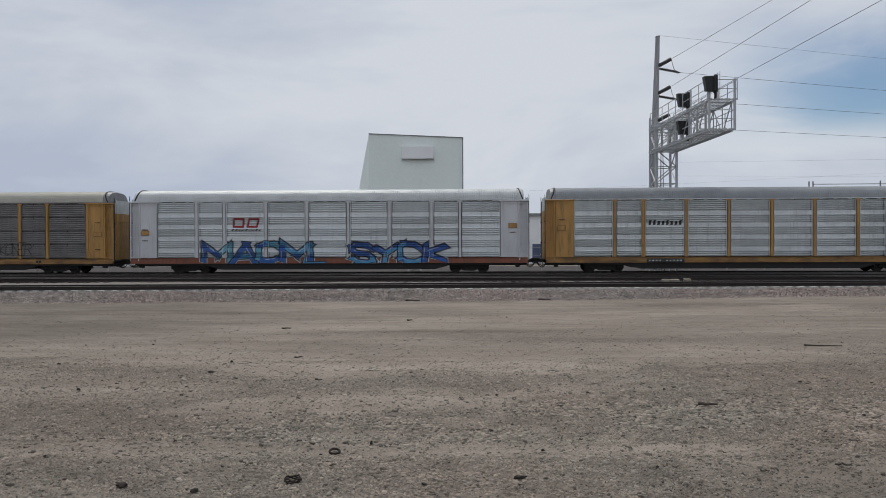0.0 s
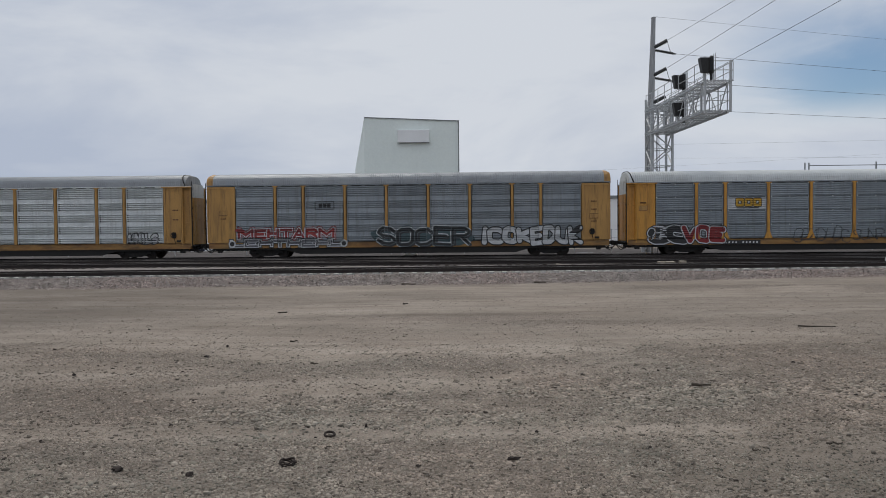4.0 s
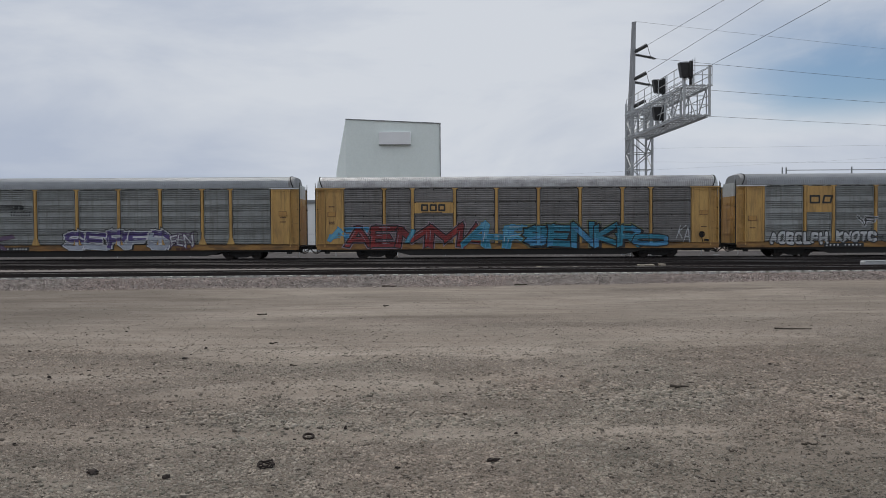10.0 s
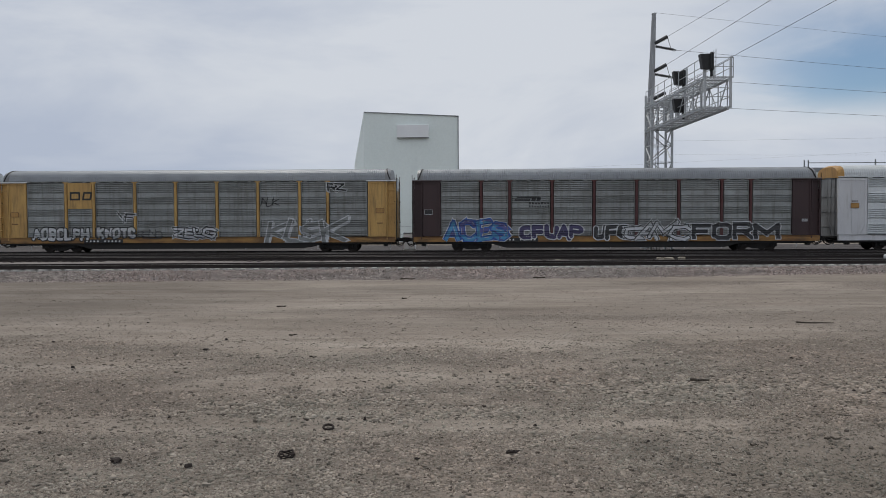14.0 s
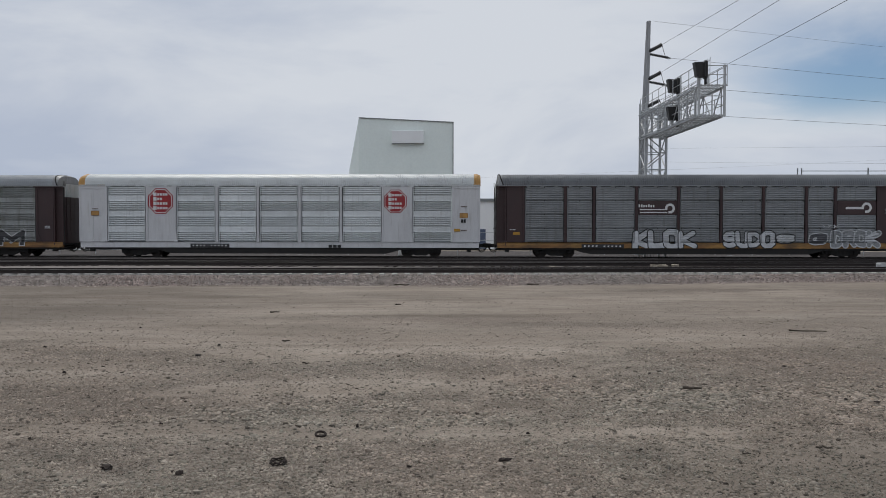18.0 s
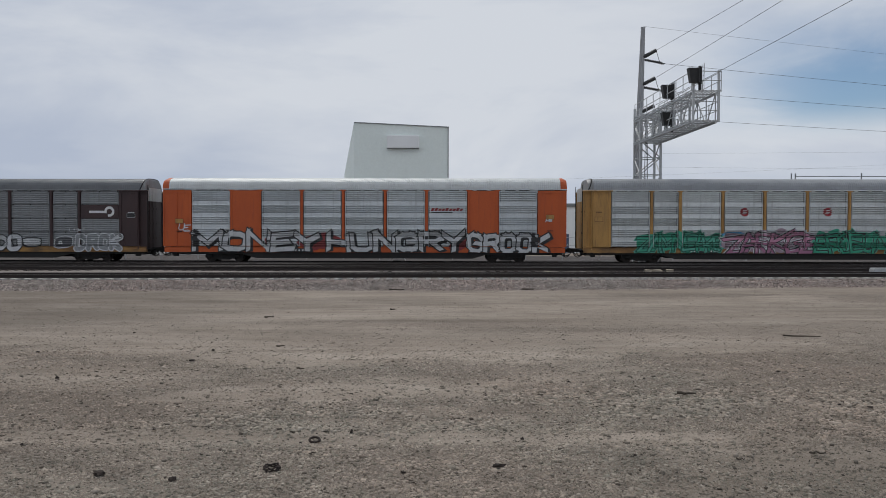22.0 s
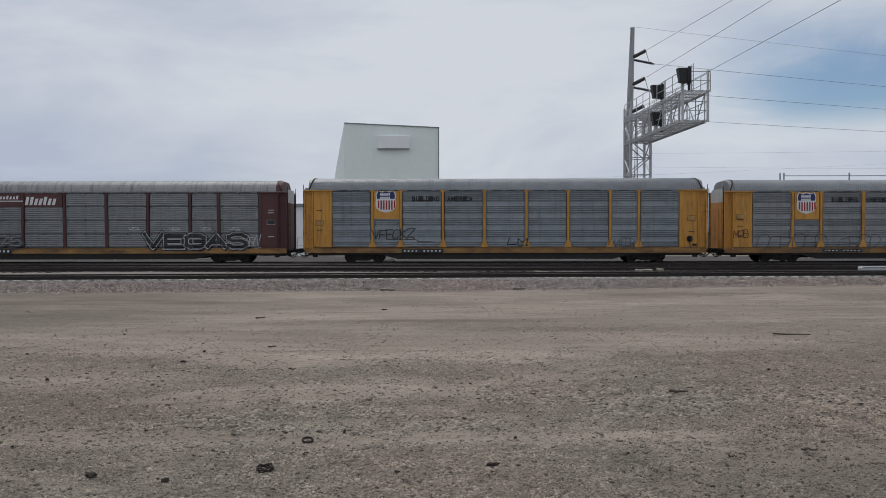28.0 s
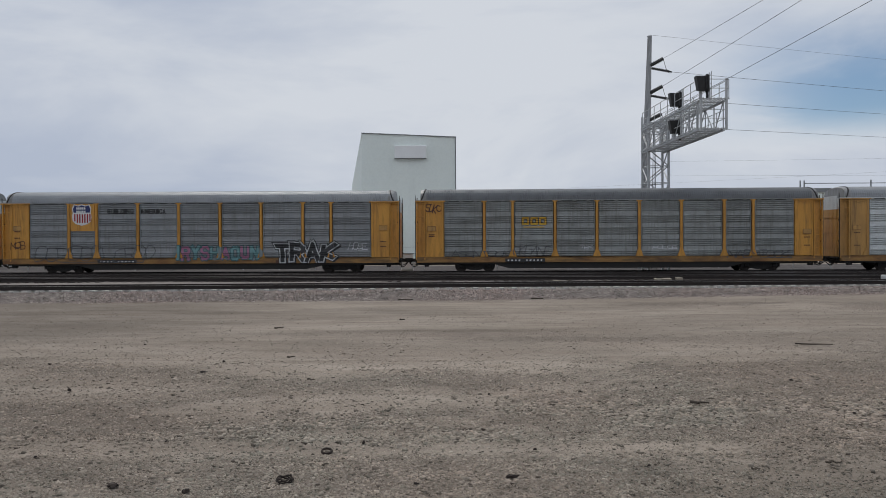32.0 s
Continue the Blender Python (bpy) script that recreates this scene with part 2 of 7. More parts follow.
M["slab_tan"] = material("dusty_concrete", (0.36, 0.32, 0.26), 0.9, 0.0, (0.26, 0.23, 0.19), 5, (1, 1, 1), 0.3, 40)
M["bark"] = material("dead_stick", (0.06, 0.05, 0.042), 0.9, 0.0, (0.10, 0.085, 0.07), 6, (1, 1, 1), 0.3, 40)


def ground_material():
    """Dusty yard: tan compacted dirt in lanes along the track, grey gravel between, right-hand side stonier."""
    m = bpy.data.materials.new("yard_gravel_and_dirt")
    m.use_nodes = True
    n, l = m.node_tree.nodes, m.node_tree.links
    b = n["Principled BSDF"]
    b.inputs["Roughness"].default_value = 0.95
    b.inputs["Specular IOR Level"].default_value = 0.15
    co = n.new("ShaderNodeTexCoord")

    def mp(st):
        x = n.new("ShaderNodeMapping")
        x.inputs["Scale"].default_value = st
        l.new(co.outputs["Object"], x.inputs[0])
        return x.outputs[0]

    def noise_tex(st, sc, det, rough=0.6, dist=0.0):
        t = n.new("ShaderNodeTexNoise")
        t.inputs["Scale"].default_value, t.inputs["Detail"].default_value = sc, det
        t.inputs["Roughness"].default_value, t.inputs["Distortion"].default_value = rough, dist
        l.new(mp(st), t.inputs["Vector"])
        return t.outputs["Fac"]

    def rng(v, a, c, lo=0.0, hi=1.0):
        r = n.new("ShaderNodeMapRange")
        r.interpolation_type = "SMOOTHSTEP"
        for k, x in zip(("From Min", "From Max", "To Min", "To Max"), (a, c, lo, hi)):
            r.inputs[k].default_value = x
        l.new(v, r.inputs["Value"])
        return r.outputs[0]

    def op(kind, a, c):
        x = n.new("ShaderNodeMath")
        x.operation = kind
        for k, v in enumerate((a, c)):
            if isinstance(v, (int, float)):
                x.inputs[k].default_value = v
            else:
                l.new(v, x.inputs[k])
        return x.outputs[0]

    def mix(fac, a, c):
        x = n.new("ShaderNodeMix")
        x.data_type = "RGBA"
        for k, v in (("Factor", fac), ("A", a), ("B", c)):
            if isinstance(v, tuple):
                x.inputs[k].default_value = (*v, 1)
            else:
                l.new(v, x.inputs[k])
        return x.outputs["Result"]

    at = n.new("ShaderNodeAttribute")
    at.attribute_name = "bare"
    dirt = rng(op("ADD", at.outputs["Fac"], op("MULTIPLY", op("SUBTRACT", noise_tex((0.6, 1, 1), 3.0, 5, 0.7), 0.5), 0.7)), 0.10, 0.80)
    stones = noise_tex((0.8, 1, 1), 40.0, 5, 0.72)
    vor = n.new("ShaderNodeTexVoronoi")
    vor.inputs["Scale"].default_value = 34.0
    l.new(mp((0.8, 1, 1)), vor.inputs["Vector"])
    gravel = mix(rng(vor.outputs["Color"], 0.1, 0.9), (0.155, 0.131, 0.110), (0.30, 0.258, 0.219))
    gravel = mix(rng(noise_tex((0.7, 1, 1), 9.0, 4, 0.6), 0.35, 0.65), gravel, (0.21, 0.174, 0.143))
    earth = mix(rng(noise_tex((0.22, 1, 1), 1.6, 6, 0.7), 0.3, 0.7), (0.238, 0.201, 0.165), (0.308, 0.266, 0.224))
    ruts = rng(noise_tex((0.10, 1, 1), 1.9, 6, 0.68, 0.3), 0.46, 0.70, 0.0, 0.55)
    earth = mix(ruts, earth, (0.150, 0.118, 0.091))
    col = mix(dirt, gravel, earth)
    # shade in gaps and on stones' near sides, painted as dark speckles and dashes
    gap_shade = op("MULTIPLY", rng(stones, 0.53, 0.62), rng(dirt, 0.2, 1.0, 0.9, 0.28))
    stone_side_shade = rng(noise_tex((0.42, 1, 1), 11.0, 6, 0.78), 0.56, 0.64)
    gap_shade = op("MAXIMUM", gap_shade, op("MULTIPLY", stone_side_shade, rng(dirt, 0.2, 1.0, 0.45, 0.25)))
    col = mix(gap_shade, col, (0.075, 0.061, 0.05))
    chips = op("MULTIPLY", rng(stones, 0.44, 0.36), rng(dirt, 0.2, 1.0, 0.5, 0.25))
    col = mix(chips, col, (0.34, 0.315, 0.285))
    col = mix(rng(noise_tex((0.35, 1, 1), 0.35, 5, 0.6), 0.42, 0.66, 0.0, 0.45), col, (0.205, 0.168, 0.136))
    big = rng(noise_tex((0.4, 1, 1), 0.30, 5, 0.65), 0.3, 0.7, 0.86, 1.16)
    sc = n.new("ShaderNodeVectorMath")
    sc.operation = "SCALE"
    l.new(col, sc.inputs[0])
    l.new(big, sc.inputs["Scale"])
    # lens falloff towards the view's edges multiplied into the ground colour, with ruts
    dark_attr = n.new("ShaderNodeAttribute")
    dark_attr.attribute_name = "darkening"
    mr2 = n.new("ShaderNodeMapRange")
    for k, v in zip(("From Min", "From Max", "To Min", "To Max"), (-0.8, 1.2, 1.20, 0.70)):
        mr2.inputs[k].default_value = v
    l.new(dark_attr.outputs["Fac"], mr2.inputs["Value"])
    toned = n.new("ShaderNodeVectorMath")
    toned.operation = "SCALE"
    l.new(sc.outputs[0], toned.inputs[0])
    l.new(mr2.outputs[0], toned.inputs["Scale"])
    l.new(toned.outputs[0], b.inputs["Base Color"])
    bp = n.new("ShaderNodeBump")
    bp.inputs["Distance"].default_value = 0.03
    l.new(op("SUBTRACT", 1.0, op("MULTIPLY", dirt, 0.7)), bp.inputs["Strength"])
    l.new(op("ADD", op("MULTIPLY", vor.outputs["Distance"], -0.8), stones), bp.inputs["Height"])
    l.new(bp.outputs[0], b.inputs["Normal"])
    return m


def stone_material(name, colours, rough=0.9):
    m = bpy.data.materials.new(name)
    m.use_nodes = True
    n, l = m.node_tree.nodes, m.node_tree.links
    b = n["Principled BSDF"]
    b.inputs["Roughness"].default_value = rough
    b.inputs["Specular IOR Level"].default_value = 0.2
    geo = n.new("ShaderNodeNewGeometry")
    r = n.new("ShaderNodeValToRGB")
    r.color_ramp.elements[0].color, r.color_ramp.elements[1].color = (*colours[0], 1), (*colours[-1], 1)
    for k, c in enumerate(colours[1:-1]):
        r.color_ramp.elements.new((k + 1) / (len(colours) - 1)).color = (*c, 1)
    l.new(geo.outputs["Random Per Island"], r.inputs["Fac"])
    t = n.new("ShaderNodeTexNoise")
    t.inputs["Scale"].default_value = 60.0
    mr = n.new("ShaderNodeMapRange")
    mr.inputs["To Min"].default_value, mr.inputs["To Max"].default_value = 0.7, 1.3
    co = n.new("ShaderNodeTexCoord")
    l.new(co.outputs["Object"], t.inputs["Vector"])
    l.new(t.outputs["Fac"], mr.inputs["Value"])
    drift = n.new("ShaderNodeTexNoise")
    drift.inputs["Scale"].default_value, drift.inputs["Detail"].default_value = 0.22, 4.0
    l.new(co.outputs["Object"], drift.inputs["Vector"])
    dr = n.new("ShaderNodeMapRange")
    dr.inputs["From Min"].default_value, dr.inputs["From Max"].default_value = 0.38, 0.62
    l.new(drift.outputs["Fac"], dr.inputs["Value"])
    tint = n.new("ShaderNodeMix")
    tint.data_type = "RGBA"
    tint.inputs["A"].default_value, tint.inputs["B"].default_value = (0.94, 0.985, 0.97, 1), (1.02, 0.99, 0.965, 1)
    l.new(dr.outputs[0], tint.inputs["Factor"])
    tone = n.new("ShaderNodeVectorMath")
    tone.operation = "MULTIPLY"
    l.new(r.outputs[0], tone.inputs[0])
    l.new(tint.outputs["Result"], tone.inputs[1])
    sc = n.new("ShaderNodeVectorMath")
    sc.operation = "SCALE"
    l.new(tone.outputs[0], sc.inputs[0])
    # shading of clumped relief put into the stones' colour as uneven tone
    clump_shade = n.new("ShaderNodeTexNoise")
    clump_shade.inputs["Scale"].default_value, clump_shade.inputs["Detail"].default_value, clump_shade.inputs["Roughness"].default_value = 2.2, 4.0, 0.7
    l.new(co.outputs["Object"], clump_shade.inputs["Vector"])
    cr = n.new("ShaderNodeMapRange")
    for k, v in zip(("From Min", "From Max", "To Min", "To Max"), (0.36, 0.62, 0.74, 1.22)):
        cr.inputs[k].default_value = v
    l.new(clump_shade.outputs["Fac"], cr.inputs["Value"])
    both = n.new("ShaderNodeMath")
    both.operation = "MULTIPLY"
    l.new(mr.outputs[0], both.inputs[0])
    l.new(cr.outputs[0], both.inputs[1])
    l.new(both.outputs[0], sc.inputs["Scale"])
    # the same painted edge falloff, multiplied into the stones' colour
    dark_attr = n.new("ShaderNodeAttribute")
    dark_attr.attribute_name = "darkening"
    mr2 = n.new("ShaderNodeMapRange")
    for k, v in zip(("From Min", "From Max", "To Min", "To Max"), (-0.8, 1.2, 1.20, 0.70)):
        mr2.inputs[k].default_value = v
    l.new(dark_attr.outputs["Fac"], mr2.inputs["Value"])
    toned = n.new("ShaderNodeVectorMath")
    toned.operation = "SCALE"
    l.new(sc.outputs[0], toned.inputs[0])
    l.new(mr2.outputs[0], toned.inputs["Scale"])
    l.new(toned.outputs[0], b.inputs["Base Color"])
    return m


M["ground"] = ground_material()
M["stone"] = stone_material("loose_gravel", [(0.07, 0.056, 0.047), (0.215, 0.193, 0.16), (0.265, 0.224, 0.19), (0.275, 0.236, 0.20), (0.285, 0.234, 0.193), (0.335, 0.292, 0.25)])
M["ballast_stone"] = stone_material("ballast_stone", [(0.055, 0.045, 0.042), (0.17, 0.138, 0.128), (0.255, 0.21, 0.195), (0.37, 0.32, 0.30)])
M["ballast"] = material("ballast_bed", (0.17, 0.152, 0.14), 0.95, 0.0, (0.27, 0.246, 0.228), 9, (1, 1, 1), 0.9, 30, (0.05, 0.045, 0.042), 0.25, (0.08, 2, 2), 0.4)
M["ballast_oily"] = material("oily_ballast_bed", (0.048, 0.044, 0.043), 0.95, 0.0, (0.135, 0.122, 0.118), 1.6, (0.12, 1, 1), 0.9, 30, (0.03, 0.028, 0.027), 0.35, (0.08, 1.4, 2), 0.4)


# ---- building helpers ----
def mesh_of(name, bm, mats=()):
    me = bpy.data.meshes.new(name)
    bm.normal_update()
    bm.to_mesh(me)
    bm.free()
    for m in mats:
        me.materials.append(m)
    return me


def raw_mesh(name, verts, faces, mats=()):
    me = bpy.data.meshes.new(name)
    me.from_pydata(verts, [], faces)
    me.update()
    for m in mats:
        me.materials.append(m)
    return me


def put(name, me, parent=None, m=None, mat=None, label=""):
    """Links a mesh object under a parent at the pose m; mat overrides the shared mesh's material for this object."""
    ob = new(name, me)
    if parent:
        ob.parent = parent
    if m is not None:
        ob.matrix_local = m
    if mat:
        ob.material_slots[0].link = "OBJECT"
        ob.material_slots[0].material = mat
    if label:
        tagged(ob, label)
    return ob


def part(name, bm, mat, parent, label="", m=None):
    return put(name, mesh_of(name, bm, [mat]), parent, m, None, label)


def add_box(bm, x0, x1, y0, y1, z0, z1, bevel=0.0, mi=0):
    vs = [bm.verts.new((x, y, z)) for x in (x0, x1) for y in (y0, y1) for z in (z0, z1)]
    fs = [bm.faces.new([vs[i] for i in q]) for q in ((0, 1, 3, 2), (4, 6, 7, 5), (0, 4, 5, 1), (2, 3, 7, 6), (0, 2, 6, 4), (1, 5, 7, 3))]
    for f in fs:
        f.material_index = mi
    if bevel:
        es = list({e for f in fs for e in f.edges})
        bmesh.ops.bevel(bm, geom=es, offset=bevel, segments=1, affect="EDGES")
    return fs


def box(*a, bevel=0.0):
    bm = bmesh.new()
    add_box(bm, *a, bevel=bevel)
    return bm


def add_rod(bm, a, b, r, n=6, r2=None):
    """A round bar from a to b."""
    a, b = Vector(a), Vector(b)
    d = b - a
    res = bmesh.ops.create_cone(bm, cap_ends=True, segments=n, radius1=r, radius2=r if r2 is None else r2, depth=d.length)
    bmesh.ops.transform(bm, matrix=Matrix.Translation((a + b) / 2) @ d.to_track_quat("Z", "Y").to_matrix().to_4x4(), verts=res["verts"])


def add_prism(bm, outline, y0, y1):
    """An outline in x and z, extruded from y0 to y1."""
    p = [bm.verts.new((x, y0, z)) for x, z in outline]
    q = [bm.verts.new((x, y1, z)) for x, z in outline]
    k = len(outline)
    bm.faces.new(p)
    bm.faces.new(q[::-1])
    for i in range(k):
        bm.faces.new((p[i], q[i], q[(i + 1) % k], p[(i + 1) % k]))


def extrude_x(bm, section, x0, x1):
    """A closed section in y and z, extruded along x."""
    p = [bm.verts.new((x0, y, z)) for y, z in section]
    q = [bm.verts.new((x1, y, z)) for y, z in section]
    k = len(section)
    bm.faces.new(p[::-1])
    bm.faces.new(q)
    for i in range(k):
        bm.faces.new((p[i], p[(i + 1) % k], q[(i + 1) % k], q[i]))


def smooth(a, b, v):
    s = np.clip((v - a) / (b - a), 0, 1)
    return s * s * (3 - 2 * s)


def bumps(x, y, cells, seed):
    """Smooth random relief in a grid of cells, for arrays."""
    rs = np.random.RandomState(seed)
    g = rs.rand(64, 64)
    u, v = x / cells, y / cells
    i, j = np.floor(u).astype(int), np.floor(v).astype(int)
    a, b = u - i, v - j
    a, b = a * a * (3 - 2 * a), b * b * (3 - 2 * b)
    at = lambda p, q: g[p % 64, q % 64]
    return (at(i, j) * (1 - a) + at(i + 1, j) * a) * (1 - b) + (at(i, j + 1) * (1 - a) + at(i + 1, j + 1) * a) * b - 0.5


def grid_mesh(name, xs, ys, height, mats):
    X, Y = np.meshgrid(xs, ys)
    Z = height(X, Y)
    v = np.stack([X, Y, Z], -1).reshape(-1, 3)
    nx, ny = len(xs), len(ys)
    i = (np.arange(ny - 1)[:, None] * nx + np.arange(nx - 1)[None]).reshape(-1)
    f = np.stack([i, i + 1, i + nx + 1, i + nx], -1)
    me = raw_mesh(name, v.tolist(), f.tolist(), mats)
    me.polygons.foreach_set("use_smooth", np.ones(len(me.polygons), bool))
    return me


# ---- ground ----
T1 = 0.068          # the near track runs a little away from the others


def ground_height(x, y):
    near = smooth(60, 45, np.abs(x)) * smooth(-5, 2, y) * smooth(50, 44, y)
    h = bumps(x * 0.35, y, 1.7, 3) * 0.05 + bumps(x, y, 0.55, 4) * 0.025 + bumps(x * 0.2, y, 5.0, 5) * 0.06
    rut = -0.03 * np.exp(-((y - 9.6 - 0.02 * x) / 0.35) ** 2) - 0.03 * np.exp(-((y - 17.2 + 0.03 * x) / 0.5) ** 2)
    return near * (h + rut) + 0.12 * smooth(4, 18, x) * smooth(24, 33, y)


def bare(x, y):
    """Where the yard is bare trodden dirt (1) and where gravel lies (0)."""
    w = bumps(x * 0.5, y, 2.6, 40) * 3.0 + bumps(x, y, 0.9, 41) * 1.0
    lane = smooth(15.6, 18.6, y + w) * (0.66 + 0.24 * smooth(12, -4, x))
    strip = np.exp(-((y - 9.75 - 0.015 * x + 0.25 * w * 0.3) / 0.42) ** 2) * smooth(7.5, 2.0, x) * 1.05
    left = np.exp(-((y - 13.6) / 1.6) ** 2) * smooth(-2.0, -6.5, x) * 0.75
    darkening = np.exp(-((x - 2.5) / 5.0) ** 2 - ((y - 20.4) / 0.9) ** 2) * 0.5
    spot = sum(np.exp(-((x - a) / c) ** 2 - ((y - b) / d) ** 2) for a, b, c, d in ((-3.4, 15.3, 1.3, 0.7), (-2.6, 16.0, 2.6, 1.7), (-1.5, 12.6, 2.2, 0.8), (-5.0, 18.5, 3.0, 1.5), (1.6, 15.8, 1.3, 1.2), (-7.5, 17.0, 2.5, 1.5), (4.8, 9.0, 1.6, 0.6), (0.4, 6.9, 1.2, 0.35)))
    patch = smooth(0.10, 0.34, bumps(x * 0.45, y, 1.5, 42) + 0.4 * bumps(x, y, 0.45, 43))
    stony = smooth(3.0, 10.0, x) * smooth(22, 15, y) * 0.5 + smooth(0.22, 0.42, bumps(x * 0.25, y, 2.2, 44)) * 0.4
    return np.clip(np.maximum(np.maximum(lane, strip), np.maximum(left, spot)) * 0.95 + 0.55 * patch - stony - darkening, 0, 1)


def darkening(x, y):
    """Tone of the dirt: darker (1), as it is (0) or lighter (below 0). Edge falloff of the lens is painted in; ruts and
    the bleached patch are dirt.
    """
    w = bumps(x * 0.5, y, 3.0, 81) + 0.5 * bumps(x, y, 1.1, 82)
    # dark corner and back, pale middle: lens falloff put into the colour
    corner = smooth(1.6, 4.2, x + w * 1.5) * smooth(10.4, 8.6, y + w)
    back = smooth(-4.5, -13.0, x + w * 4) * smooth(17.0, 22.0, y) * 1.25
    paler = np.exp(-((x + 0.9) / 2.4) ** 2 - ((y - 8.6) / 2.2) ** 2) * 0.5 + np.exp(-((x - 0.5) / 5.0) ** 2 - ((y - 14.5) / 5.5) ** 2) * 0.5
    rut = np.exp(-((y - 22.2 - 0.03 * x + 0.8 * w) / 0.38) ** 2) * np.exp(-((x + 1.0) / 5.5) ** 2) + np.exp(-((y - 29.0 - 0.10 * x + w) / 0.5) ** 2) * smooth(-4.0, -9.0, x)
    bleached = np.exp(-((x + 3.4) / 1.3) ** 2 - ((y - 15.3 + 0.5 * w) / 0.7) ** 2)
    return np.clip(corner + back - paler + 0.35 * w + 0.9 * rut - 0.5 * bleached, -0.8, 1.3)


far = [70, 80, 95, 120, 160, 240, 400, 800, 1600, 3200]
gx = np.concatenate([-np.array(far[::-1], float), np.arange(-62, 62.1, 0.32), far])
gy = np.concatenate([-np.array(far[::-1], float)[:8], np.arange(-20, 3, 2.3), np.arange(3.2, 16, 0.16), np.arange(16, 38, 0.3), np.arange(38.5, 62, 1.5), far])
ground = put("ground", grid_mesh("ground", gx, np.unique(gy), ground_height, [M["ground"]]))
co = np.empty(len(ground.data.vertices) * 3)
ground.data.vertices.foreach_get("co", co)
co = co.reshape(-1, 3)
ground.data.attributes.new("bare", "FLOAT", "POINT").data.foreach_set("value", bare(co[:, 0], co[:, 1]).astype(np.float32))
ground.data.attributes.new("darkening", "FLOAT", "POINT").data.foreach_set("value", darkening(co[:, 0], co[:, 1]).astype(np.float32))
tagged(ground, "dusty railway yard of tan dirt and grey gravel with wheel ruts", "ground", "", "structure")


def ballast_height(x, y):
    s = y - T1 * x
    up = smooth(33.7, 35.3, s) * 0.40 - 0.045 * smooth(35.3, 35.9, s)
    z = -0.14 + 0.08 * smooth(33.7, 34.1, s) + up
    z = z - 0.03 * smooth(38.7, 39.6, s) * smooth(42.6, 41.8, y)
    z = z + 0.09 * smooth(39.6, 41.0, y) - 0.06 * smooth(49.6, 50.2, y)
    return z * smooth(76, 72, y) - 0.15 * smooth(72, 76, y) + bumps(x, y, 0.22, 8) * 0.05 + bumps(x * 0.4, y, 1.3, 9) * 0.05


bx = np.arange(-75, 75.1, 0.25)
by = np.concatenate([np.arange(30.4, 40, 0.16), np.arange(40, 58, 0.35), np.arange(58, 78, 1.0)])
bed = put("ballast_bed", grid_mesh("ballast_bed", bx, by, ballast_height, [M["ballast"], M["ballast_oily"]]))
tagged(bed, "raised bed of pinkish-grey crushed stone under the tracks", "ballast", "", "structure")
mids = np.array([(p.center[0], p.center[1]) for p in bed.data.polygons])
bed.data.polygons.foreach_set("material_index", ((np.abs(mids[:, 1] - 43.75) < 1.45) | (np.abs(mids[:, 1] - 48.1) < 1.45) | (np.abs(mids[:, 1] - 52.95) < 1.3) | (mids[:, 1] > 54.6)).astype(np.int32))


